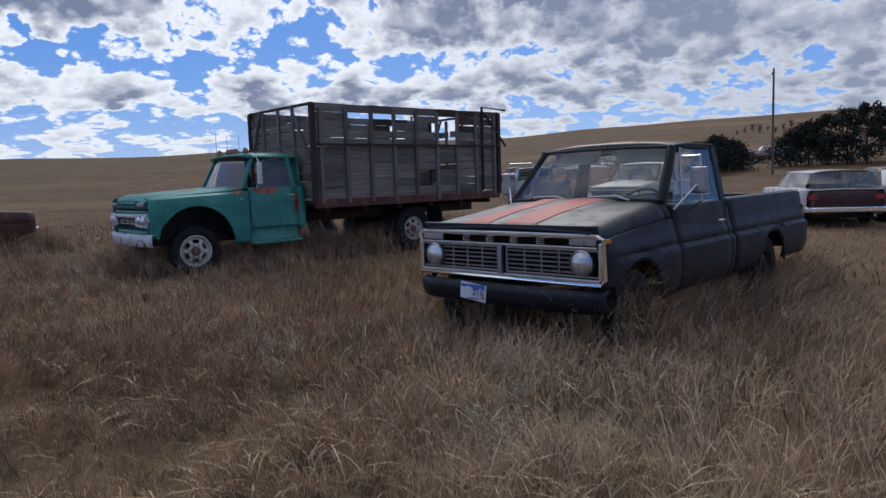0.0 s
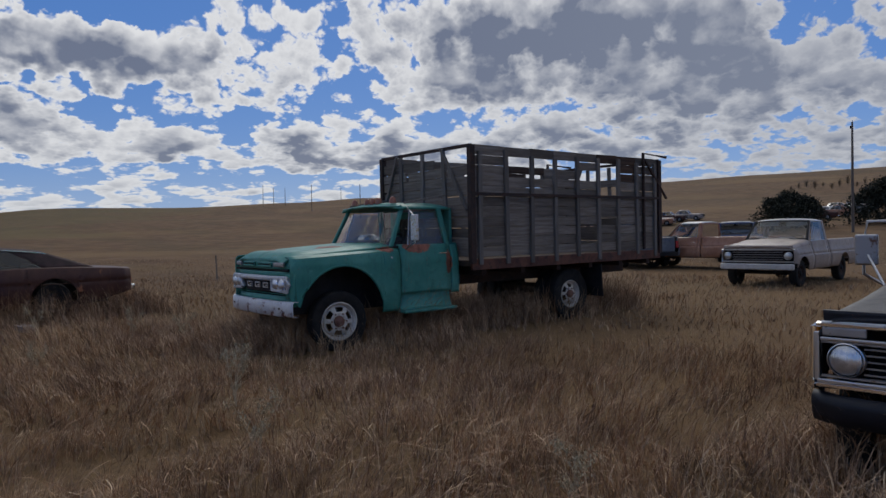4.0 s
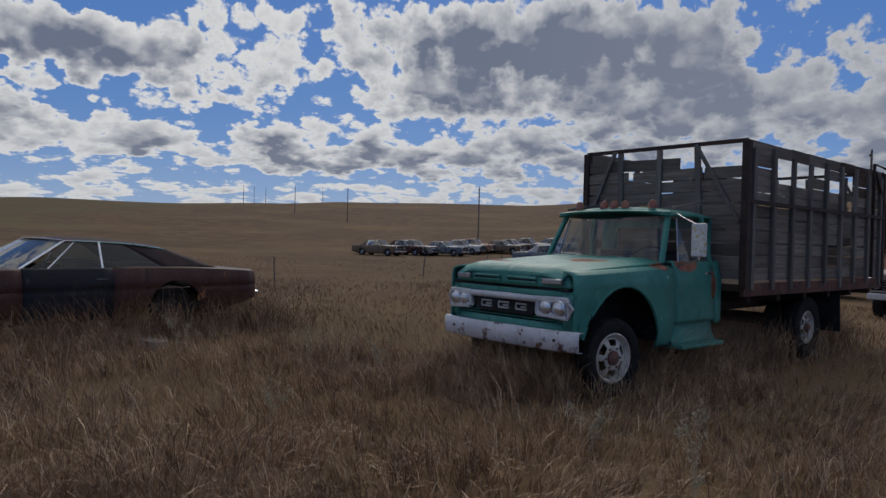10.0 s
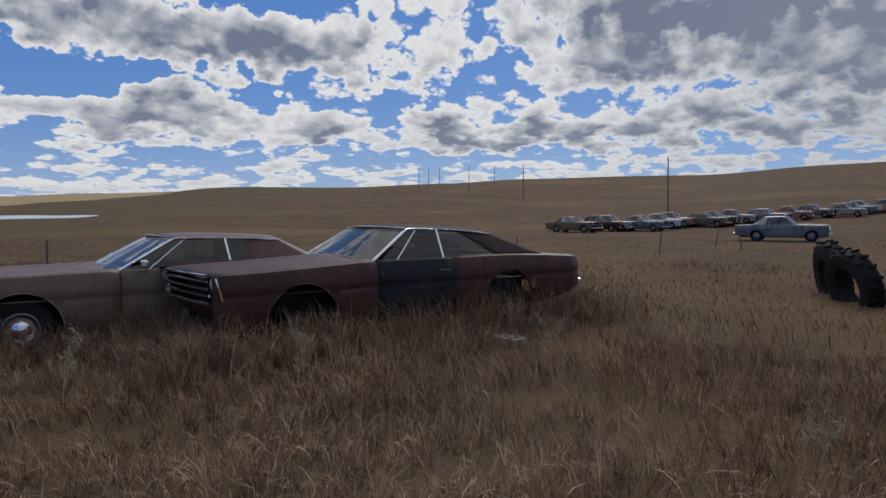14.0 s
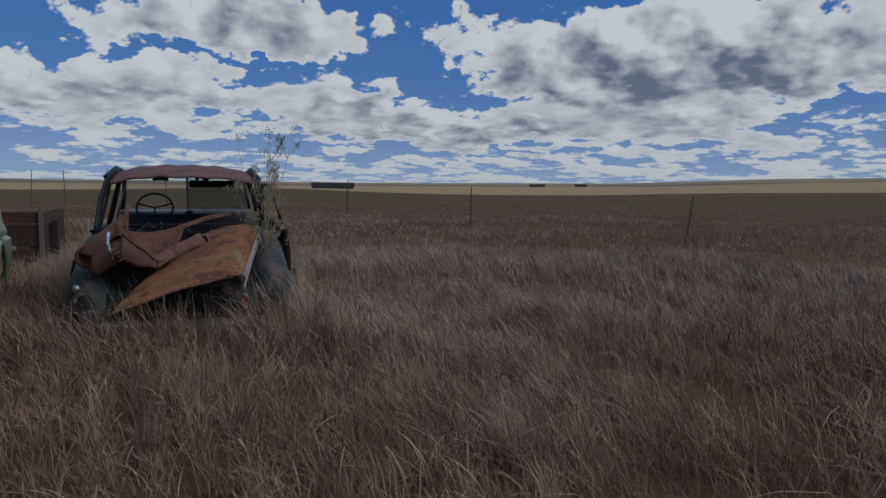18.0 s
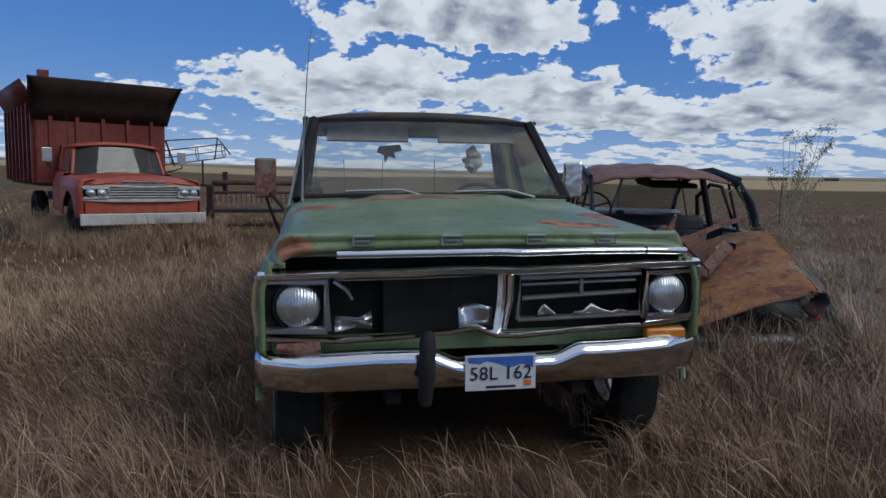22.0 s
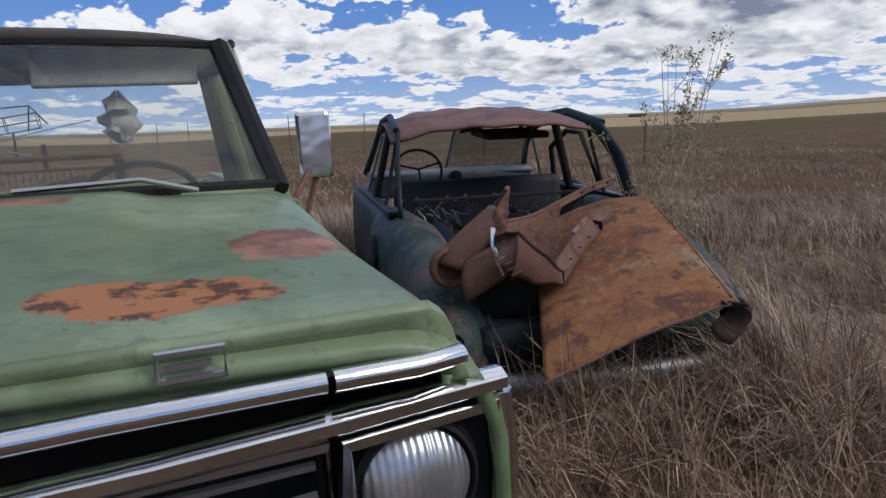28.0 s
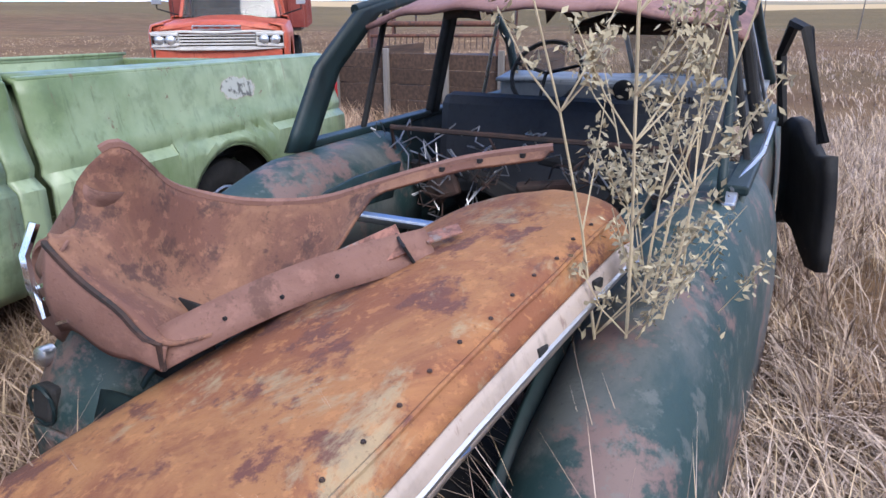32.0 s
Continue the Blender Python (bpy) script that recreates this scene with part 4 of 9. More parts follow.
    tube("window_seal", [(-0.705, 1.80, 1.76), (-0.35, 1.765, 1.77), (0, 1.755, 1.773), (0.35, 1.765, 1.77), (0.705, 1.80, 1.76)], 0.018, BLACK, v, 6)
    quad_pane("windshield", (-0.81, 1.335, 1.268), (0.81, 1.335, 1.268), (0.705, 1.80, 1.76), (-0.705, 1.80, 1.76), HAZEGLASS, v, -0.06)
    quad_pane("rear_window", (-0.75, 2.70, 1.21), (0.75, 2.70, 1.21), (0.68, 2.70, 1.73), (-0.68, 2.70, 1.73), GLASS, v)
    # cab back: a frame round the rear window
    box("cab_back", (0, 2.69, 0.885), (1.84, 0.04, 0.65), body, v)
    for s in (-1, 1):
        pillar("cab_back_post", (s * 0.80, 2.69, 1.15), (s * 0.715, 2.69, 1.77), 0.075, BLACK if not far else body, v, deep=0.05)
    box("cab_back_header", (0, 2.69, 1.75), (1.4, 0.05, 0.05), BLACK if not far else body, v)
    # inside
    box("dashboard", (0, 1.50, 1.15), (1.6, 0.28, 0.16), DASH, v, bevel=0.04)
    bench((0, 2.25, 0.80), (1.5, 0.5, 0.38), v, SEATV)
    steering((0.40, 1.78, 1.23), 0.2, 0.9, v, BLACK)
    box("cab_floor", (0, 2.0, 0.47), (1.75, 1.3, 0.05), BLACK, v)
    for s in (-1, 1):
        box("sun_visor", (s * 0.37, 1.88, 1.70), (0.54, 0.025, 0.15), VISOR, v, (-24, 0, 0), 0.012)
    # bed floor, tailgate, frame
    box("bed_floor", (0, 3.98, 0.63), (1.62, 2.42, 0.05), body, v)
    box("bed_front_wall", (0, 2.78, 0.92), (1.62, 0.04, 0.55), body, v)
    tg = box("tailgate", (0, 5.21, 0.92), (1.62, 0.05, 0.54), body, v, bevel=0.012)
    for s in (-1, 1):
        box("frame_rail", (s * 0.42, 2.6, 0.46), (0.07, 5.0, 0.14), BLACK, v)
        tl = box("tail_light", (s * 0.89, 5.235, 0.92), (0.12, 0.03, 0.26), REDLENS, v)
    tube("front_axle", [(-0.75, PF[0], 0.36), (0.75, PF[0], 0.36)], 0.05, BLACK, v)
    tube("rear_axle", [(-0.75, PR[0], 0.36), (0.75, PR[0], 0.36)], 0.06, BLACK, v)
    box("rear_bumper", (0, 5.33, 0.55), (1.7, 0.1, 0.16), BLACK, v)
    for s in (-1, 1):
        wh = wheel((s * 0.82, PF[0], 0.36), 0.37, 0.22, 0.215, rim, v, s, 5, BLACK, tyre_turn)
        if body is GREEN:
            lathe("whitewall", [(0.292, 0.1105), (0.29, 0.1135), (0.272, 0.1135), (0.27, 0.1105)], (0, 0, 0), "x" if s > 0 else "-x", WHITECHIP, wh, 36, "dirty white sidewall stripe")
        wheel((s * 0.82, PR[0], 0.36), 0.37, 0.22, 0.215, rim, v, s, 0, BLACK)
    # wipers
    for x0, x1 in ((-0.55, -0.08), (0.1, 0.58)):
        tube("wiper", [(x1, 1.225, 1.272), (x1 - 0.15, 1.26, 1.312), (x0, 1.30, 1.302)], 0.008, DULLCHROME, v, 5)
    front(v, body)
    return v


def tow_mirror(v, s, mt, arm, x=1.03, y=1.76, z=1.385):
    """A tall truck mirror on its bracket."""
    mr = box("mirror", (s * x, y, z), (0.128, 0.05, 0.25), mt, v, (0, 0, -s * 12), 0.02, "tall rounded truck mirror head")
    box("mirror_glass", (s * x, y + 0.029, z), (0.108, 0.004, 0.225), MIRROR, mr, (0, 0, -s * 12), 0.0)
    tube("mirror_bracket", [(s * 0.93, 1.72, 1.00), (s * (x - 0.03), y + 0.01, 1.18), (s * x, y, z - 0.11)], 0.011, arm, mr, 6)
    tube("mirror_bracket", [(s * 0.89, 1.60, 1.16), (s * (x - 0.02), y, 1.30)], 0.011, arm, mr, 6)
    return mr


def plate(v, c, size, number, num_size, shift=0.0, bent=0.0):
    p = box("licence_plate", c, (size[0], 0.006, size[1]), PLATEW, v, (0, bent, 0), 0.004, "white and blue licence plate with mountains")
    x, y, z = c
    f = y - 0.0045
    w, h = size
    band = prism("plate_sky", [(x - w * 0.46, z + h * 0.44), (x + w * 0.46, z + h * 0.44), (x + w * 0.46, z + h * 0.1), (x + w * 0.3, z + h * 0.22), (x + w * 0.12, z + h * 0.12),
                             (x - w * 0.05, z + h * 0.26), (x - w * 0.2, z + h * 0.33), (x - w * 0.3, z + h * 0.25), (x - w * 0.46, z + h * 0.3)], "y", f, f + 0.002, PLATEB, p, 0)
    words("plate_number", number, num_size, pose(x + shift, f - 0.002, z - h * 0.03, 90, 0, 0), INK, p, 0.001, 1.05)
    box("plate_caption", (x, f, z - h * 0.40), (w * 0.42, 0.002, h * 0.06), INK, p, bevel=0)
    box("plate_sticker", (x + w * 0.38, f - 0.001, z - h * 0.32), (w * 0.1, 0.002, h * 0.16), STICKER, p, bevel=0)
    return p


def badge_row(v, xs, y, z, w, h, mt=DULLCHROME):
    """Worn raised badge shapes along the nose."""
    for x in xs:
        b = frame_bar("badge", [(x - w / 2, y, z - h / 2), (x + w / 2, y, z - h / 2), (x + w / 2, y, z + h / 2), (x - w / 2, y, z + h / 2)], h * 0.16, mt, v)
        box("badge_bar", (x - w * 0.05, y, z), (w * 0.7, h * 0.2, h * 0.22), mt, b, bevel=0)


def green_front(v, body):
    # nose panel under the hood lip
    surf("nose_panel", span(-1, 1, 31), span(0, 1, 7), lambda u, q: (u * (0.905 - 0.05 * q ** 3), 0.055 + 0.03 * (1 - q) + 0.012 * math.sin(q * math.pi) - 0.01 * (1 - u * u), 1.035 + 0.085 * q), body, v, 0.02)
    tube("hood_trim", [(-0.66, 0.02, 1.045), (-0.3, 0.008, 1.048), (0, 0.004, 1.05), (0.12, 0.0, 1.046), (0.4, 0.01, 1.05), (0.68, 0.02, 1.048)], 0.017, CHROME, v, 8, "long chrome hood lip")
    tube("trim_end", [(0.69, 0.02, 1.048), (0.82, 0.03, 1.045), (0.9, 0.06, 1.04)], 0.018, CHROME, v, 8)
    badge_row(v, (-0.55, -0.18, 0.19, 0.51), 0.036, 1.10, 0.085, 0.036)
    # black boards behind the grille, painting the opening's shade
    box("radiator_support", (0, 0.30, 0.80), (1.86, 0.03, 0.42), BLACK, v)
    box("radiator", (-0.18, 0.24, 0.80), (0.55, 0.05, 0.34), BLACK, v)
    box("valance", (0, 0.16, 0.655), (1.8, 0.12, 0.05), body, v)
    # chrome grille frame, bent at the middle
    top = [(-0.97, 0.075, 0.955), (-0.7, 0.03, 0.965), (-0.35, 0.02, 0.968), (-0.18, 0.012, 0.975), (-0.05, 0.022, 0.972), (0.1, 0.02, 0.966), (0.45, 0.02, 0.975), (0.7, 0.03, 0.985), (0.97, 0.075, 0.985)]
    tube("grille_top_rail", top, 0.028, CHROME, v, 8, "dented chrome top rail", flat=0.8)
    bot = [(-0.97, 0.08, 0.70), (-0.66, 0.04, 0.69), (-0.4, 0.03, 0.70), (-0.18, 0.02, 0.715), (-0.08, 0.01, 0.735), (0.0, -0.005, 0.70), (0.10, 0.015, 0.69), (0.4, 0.03, 0.705), (0.7, 0.035, 0.715), (0.97, 0.085, 0.73)]
    tube("grille_bottom_rail", bot, 0.017, CHROME, v, 8, "bent chrome bottom rail", flat=0.8)
    for s in (-1, 1):
        z0 = 0.0 if s < 0 else 0.012
        tube("grille_end_bar", [(s * 0.97, 0.075, 0.955 + z0), (s * 0.985, 0.09, 0.84 + z0), (s * 0.97, 0.08, 0.715 + z0)], 0.02, CHROME, v, 8)
        # headlight bezel: square surround with a black ring
        fr = [(s * 0.70, 0.035, 0.735 + z0), (s * 0.955, 0.075, 0.735 + z0), (s * 0.955, 0.075, 0.935 + z0), (s * 0.70, 0.035, 0.935 + z0)]
        bz = frame_bar("headlight_bezel", fr, 0.019, CHROME if s > 0 else DULLCHROME, v)
        prism("bezel_panel", [(s * 0.70, 0.735 + z0), (s * 0.95, 0.735 + z0), (s * 0.95, 0.935 + z0), (s * 0.70, 0.935 + z0)], "y", 0.085, 0.10, BLACK, bz, 0.004)
        lamp_round((s * 0.815, 0.075, 0.835 + z0), 0.092, v, BLACK)
        lathe("bezel_ring", [(0.094, -0.02), (0.106, 0.012), (0.112, 0.0), (0.114, -0.02)], (s * 0.815, 0.078, 0.835 + z0), "-y", BLACK, bz, 28)
    tube("grille_post", [(0.03, 0.022, 0.975), (0.025, 0.018, 0.84), (0.005, 0.01, 0.71)], 0.02, CHROME, v, 6, flat=1.3)
    tube("grille_post", [(0.075, 0.03, 0.975), (0.07, 0.03, 0.84), (0.04, 0.03, 0.72)], 0.016, CHROME, v, 6)
    # the surviving half of the grille insert
    ins = frame_bar("grille_insert", [(0.11, 0.045, 0.755), (0.68, 0.05, 0.765), (0.68, 0.05, 0.945), (0.12, 0.045, 0.935)], 0.013, DULLCHROME, v, "grey cast grille insert")
    tube("insert_bar", [(0.13, 0.05, 0.845), (0.66, 0.055, 0.865)], 0.011, STEELGREY, ins, 6)
    tube("insert_bar", [(0.13, 0.05, 0.905), (0.66, 0.055, 0.915)], 0.008, STEELGREY, ins, 6)
    tube("insert_upright", [(0.40, 0.045, 0.855), (0.40, 0.045, 0.925)], 0.009, STEELGREY, ins, 6)
    # broken remains on the other half
    surf("broken_grille_piece", span(-0.15, -0.01, 6), span(0, 1, 5), lambda x, q: (x, 0.03 + 0.04 * math.sin(x * 40) * q, 0.735 + (0.10 - 0.3 * abs(x + 0.08)) * q), DULLCHROME, v, 0.006)
    surf("broken_grille_piece", span(-0.67, -0.52, 6), span(0, 1, 4), lambda x, q: (x, 0.045 + 0.03 * math.sin(x * 30 + q * 3), 0.735 + (0.05 + 0.45 * max(0, x + 0.58)) * q), DULLCHROME, v, 0.006)
    tube("broken_bar", [(-0.67, 0.05, 0.935), (-0.62, 0.03, 0.90), (-0.60, 0.04, 0.86)], 0.01, DULLCHROME, v, 5)
    tube("broken_bar", [(-0.66, 0.04, 0.942), (-0.35, 0.035, 0.945), (-0.02, 0.035, 0.955)], 0.007, DULLCHROME, v, 5)
    surf("broken_chrome_tab", span(0.19, 0.27, 5), span(0, 1, 4), lambda x, q: (x, 0.02 + 0.02 * math.sin(x * 60), 0.775 + (0.05 - abs(x - 0.225)) * q), STEELGREY, v, 0.005)
    surf("broken_chrome_tab", span(0.36, 0.62, 7), span(0, 1, 4), lambda x, q: (x, 0.03 + 0.012 * math.sin(x * 45), 0.772 + (0.012 + 0.035 * math.exp(-((x - 0.45) / 0.03) ** 2) + 0.01 * math.sin(x * 70)) * q), STEELGREY, v, 0.005)
    # parking lamps: amber to one side, a rusted socket on the other
    box("parking_lamp", (0.80, 0.045, 0.672), (0.19, 0.05, 0.05), AMBER, v, bevel=0.01, label="amber plastic parking lamp")
    tube("lamp_socket", [(-0.90, 0.06, 0.665), (-0.82, 0.04, 0.66), (-0.73, 0.045, 0.672)], [0.02, 0.027, 0.022], WHITERUST_BROWN, v, 8)
    box("lamp_backing", (0, 0.10, 0.66), (1.84, 0.02, 0.07), body, v)
    # bumper: chrome upper roll, flat lower face, dipped for the plate
    def bump(u, q):
        x = 0.99 * u
        dip = 1 - min(1.0, max(0.0, (abs(x - 0.05) - 0.22) / 0.1))
        top = 0.652 - 0.045 * dip + 0.012 * u
        prof = ((0.03, top - 0.01), (0.0, top), (-0.035, top - 0.02), (-0.045, top - 0.055), (-0.032, top - 0.075), (-0.008, 0.53), (0.028, 0.485), (0.05, 0.475))
        i = int(q)
        y, z = prof[i]
        back = 0.10 * max(0.0, abs(u) - 0.8) / 0.2 + 0.035 * abs(u) ** 2
        return (x, y + back * (1 + 0.6 * max(0, abs(u) - 0.9)), z + (0.004 * math.sin(x * 9) if 0 < i < 5 else 0))
    surf("bumper", span(-1, 1, 61), list(range(8)), bump, CHROME, v, 0.008, "scuffed chrome bumper dipped in the middle", sharp=60)
    pts = ((-0.305, -0.070, 0.735), (-0.305, -0.084, 0.70), (-0.308, -0.084, 0.55), (-0.312, -0.06, 0.44))
    tube("bumper_guard", pts, [0.025, 0.034, 0.034, 0.028], BLACK, v, 8, "black rubber-faced bumper guard", flat=1.2)
    plate(v, (0.01, -0.052, 0.552), (0.305, 0.15), "58L 162", 0.079, 0.0)
    # side lamps on the fenders, mirrors, aerial
    for s in (-1, 1):
        mk = box("side_marker", (s * 0.888, 0.44, 1.066), (0.034, 0.33, 0.062), CHROME, v, (6, -s * 32, 0), 0.012, "chrome fender marker with an amber lens")
        box("marker_lens", (s * 0.903, 0.37, 1.066), (0.022, 0.13, 0.044), AMBER, mk, (6, -s * 32, 0), 0.008)
        box("marker_plate", (s * 0.901, 0.52, 1.082), (0.018, 0.12, 0.040), BLACK, mk, (6, -s * 32, 0), 0.006)
    tow_mirror(v, -1, WHITERUST_BROWN, DARKRUST)
    tow_mirror(v, 1, CHROME, HOODRUST2)
    tube("radio_aerial", [(-0.80, 1.22, 1.20), (-0.80, 1.22, 1.27), (-0.79, 1.22, 1.55), (-0.765, 1.21, 1.95), (-0.74, 1.2, 2.2)], [0.014, 0.008, 0.004, 0.0035, 0.003], STEELGREY, v, 6)
    # inside the cab: a crumpled bag and a hanging mirror
    bag = noise.noise
    surf("plastic_bag", span(0, math.pi, 14), span(0, 2 * math.pi, 20), lambda a, b: (0.36 + 0.055 * math.sin(a) * math.cos(b) * (1 + 0.8 * bag((a * 2, b * 1.5, 1))), 1.92 + 0.04 * math.sin(a) * math.sin(b) * (1 + bag((a * 3, b, 7))), 1.52 + 0.085 * math.cos(a) * (1 + 0.4 * bag((a * 2, b * 2, 3)))), PAPER, v)
    prism("torn_mirror_scrap", [(-0.30, 1.60), (-0.16, 1.615), (-0.145, 1.575), (-0.20, 1.56), (-0.185, 1.52), (-0.235, 1.535), (-0.26, 1.49), (-0.27, 1.545), (-0.315, 1.56)], "y", 1.84, 1.85, BLACK, v, 0.003)
    for a, b in (((0.0, 1.44), (0.16, 1.46)), ((0.0, 1.44), (0.12, 1.40)), ((0.0, 1.44), (-0.22, 1.48)), ((0.0, 1.44), (0.3, 1.50))):
        tube("windshield_crack", [(a[0], 1.52, a[1]), (b[0], 1.53, b[1])], 0.0018, DULLCHROME, v, 4)


def black_front(v, body):
    surf("nose_panel", span(-1, 1, 21), span(0, 1, 5), lambda u, q: (u * 0.92, 0.06 + 0.02 * (1 - q), 1.03 + 0.09 * q), body, v, 0.02)
    box("radiator_support", (0, 0.28, 0.82), (1.86, 0.03, 0.44), BLACK, v)
    # wide bright surround
    poly = [(-0.955, 0.05, 0.665), (0.955, 0.05, 0.665), (0.985, 0.07, 0.70), (0.975, 0.06, 1.02), (0.95, 0.05, 1.035), (-0.95, 0.05, 1.035), (-0.975, 0.06, 1.02), (-0.985, 0.07, 0.70)]
    frame_bar("grille_surround", poly, 0.017, CHROME, v, "peeling bright grille surround")
    box("surround_lower", (0, 0.05, 0.69), (1.9, 0.03, 0.03), DULLCHROME, v)
    for s in (-1, 1):
        box("surround_side", (s * 0.955, 0.06, 0.84), (0.035, 0.03, 0.3), DULLCHROME, v)
        box("parking_lamp", (s * 0.80, 0.055, 0.995), (0.24, 0.03, 0.055), STEELGREY, v)
    box("surround_bar", (0, 0.045, 0.95), (1.86, 0.025, 0.022), DULLCHROME, v)
    badge_row(v, (-0.40, -0.13, 0.13, 0.40), 0.05, 0.99, 0.07, 0.035)
    tube("grille_divider", [(0, 0.03, 0.95), (0, 0.02, 0.82), (0, 0.03, 0.70)], 0.026, STEELGREY, v, 6)
    for s in (-1, 1):
        g = frame_bar("grille_half", [(s * 0.05, 0.055, 0.72), (s * 0.93, 0.065, 0.72), (s * 0.93, 0.065, 0.93), (s * 0.05, 0.055, 0.93)], 0.011, STEELGREY, v)
        for k in range(5):
            z = 0.75 + k * 0.038
            tube("grille_slat", [(s * 0.06, 0.06, z), (s * 0.70, 0.065, z)], 0.0065, STEELGREY, g, 6)
        for k in range(1, 4):
            tube("grille_upright", [(s * (0.06 + 0.17 * k), 0.062, 0.73), (s * (0.06 + 0.17 * k), 0.062, 0.925)], 0.006, STEELGREY, g, 6)
        lamp_round((s * 0.79, 0.05, 0.83), 0.092, v, DULLCHROME)
        box("side_marker", (s * 0.965, 0.14, 1.0), (0.015, 0.11, 0.035), AMBER, v)
    def bump(u, q):
        prof = ((0.04, 0.60), (0.0, 0.61), (-0.04, 0.59), (-0.045, 0.55), (-0.03, 0.49), (-0.01, 0.44), (0.03, 0.43))
        y, z = prof[int(q)]
        return (0.99 * u, y + 0.09 * max(0.0, abs(u) - 0.82) / 0.18 + 0.03 * u * u, z)
    surf("bumper", span(-1, 1, 31), list(range(7)), bump, BLACKP, v, 0.008, "black painted bumper with pale scuffs", sharp=60)
    tube("hood_trim", [(-0.93, 0.055, 1.045), (-0.5, 0.035, 1.05), (0, 0.03, 1.052), (0.5, 0.035, 1.05), (0.93, 0.055, 1.045)], 0.013, WHITECHIP, v, 6, "flaking pale strip along the hood edge")
    plate(v, (-0.25, -0.052, 0.53), (0.29, 0.15), "216", 0.085, 0.06, 6)
    for x0, x1 in ((-0.46, -0.16), (0.0, 0.33)):
        def on_hood(u, y, a=x0, b=x1):
            x = a + (b - a) * u
            p = hood_top(x / (body_w(y, 1.02) - 0.172) * 0.76, y)
            return (x, y, p[2] + 0.0035)
        surf("hood_stripe", span(0, 1, 19), [0.075, 0.1, 0.13, 0.16, *span(0.2, 1.255, 16)], on_hood, REDSTRIPE, v, 0.002, "faded red racing stripe")
        surf("roof_stripe", span(0, 1, 9), span(0.03, 0.97, 24), lambda u, q, a=x0, b=x1: (a + (b - a) * u, 1.80 + 0.92 * q, roof_z((a + (b - a) * u) / 0.775, q) + 0.004), REDSTRIPE, v, 0.002)
    for s in (1, -1):
        mr = tube("mirror_frame", [(s * 0.86, 1.72, 1.66), (s * 1.08, 1.62, 1.66), (s * 1.10, 1.60, 1.5), (s * 1.10, 1.60, 1.25), (s * 0.95, 1.66, 1.15)], 0.013, DULLCHROME, v, 6)
        box("mirror", (s * 1.08, 1.60, 1.44), (0.16, 0.05, 0.24), STEELGREY, mr, (0, 0, -10 * s), 0.02)
        tube("mirror_brace", [(s * 0.92, 1.42, 1.18), (s * 1.08, 1.60, 1.42)], 0.01, DULLCHROME, mr, 6)


def plain_front(v, body):
    surf("nose_panel", span(-1, 1, 15), span(0, 1, 5), lambda u, q: (u * 0.92, 0.06 + 0.02 * (1 - q), 1.0 + 0.12 * q), body, v, 0.02)
    box("radiator_support", (0, 0.2, 0.80), (1.86, 0.03, 0.44), BLACK, v)
    frame_bar("grille_surround", [(-0.95, 0.06, 0.68), (0.95, 0.06, 0.68), (0.97, 0.07, 1.0), (-0.97, 0.07, 1.0)], 0.024, DULLCHROME, v)
    for k in range(4):
        tube("grille_slat", [(-0.66, 0.06, 0.74 + 0.065 * k), (0.66, 0.06, 0.74 + 0.065 * k)], 0.009, STEELGREY, v, 6)
    for s in (-1, 1):
        lamp_round((s * 0.80, 0.055, 0.84), 0.092, v, DULLCHROME)
    box("bumper", (0, -0.01, 0.55), (1.96, 0.10, 0.16), WHITEP, v, bevel=0.03)


green_pickup = pickup("pickup_truck", pose(0.215, 0.035, -0.035, -1.5, -0.7, 2.3), GREEN, "faded green pickup with smashed grille standing in dry grass", green_front, roof_mat=ROOFGREEN, tyre_turn=0)
black_pickup = pickup("pickup_truck", pose(-2.94, -12.13, -0.36, 0, 0, 187.7), BLACKP, "matte black pickup with faded red racing stripes", black_front, dents=False)

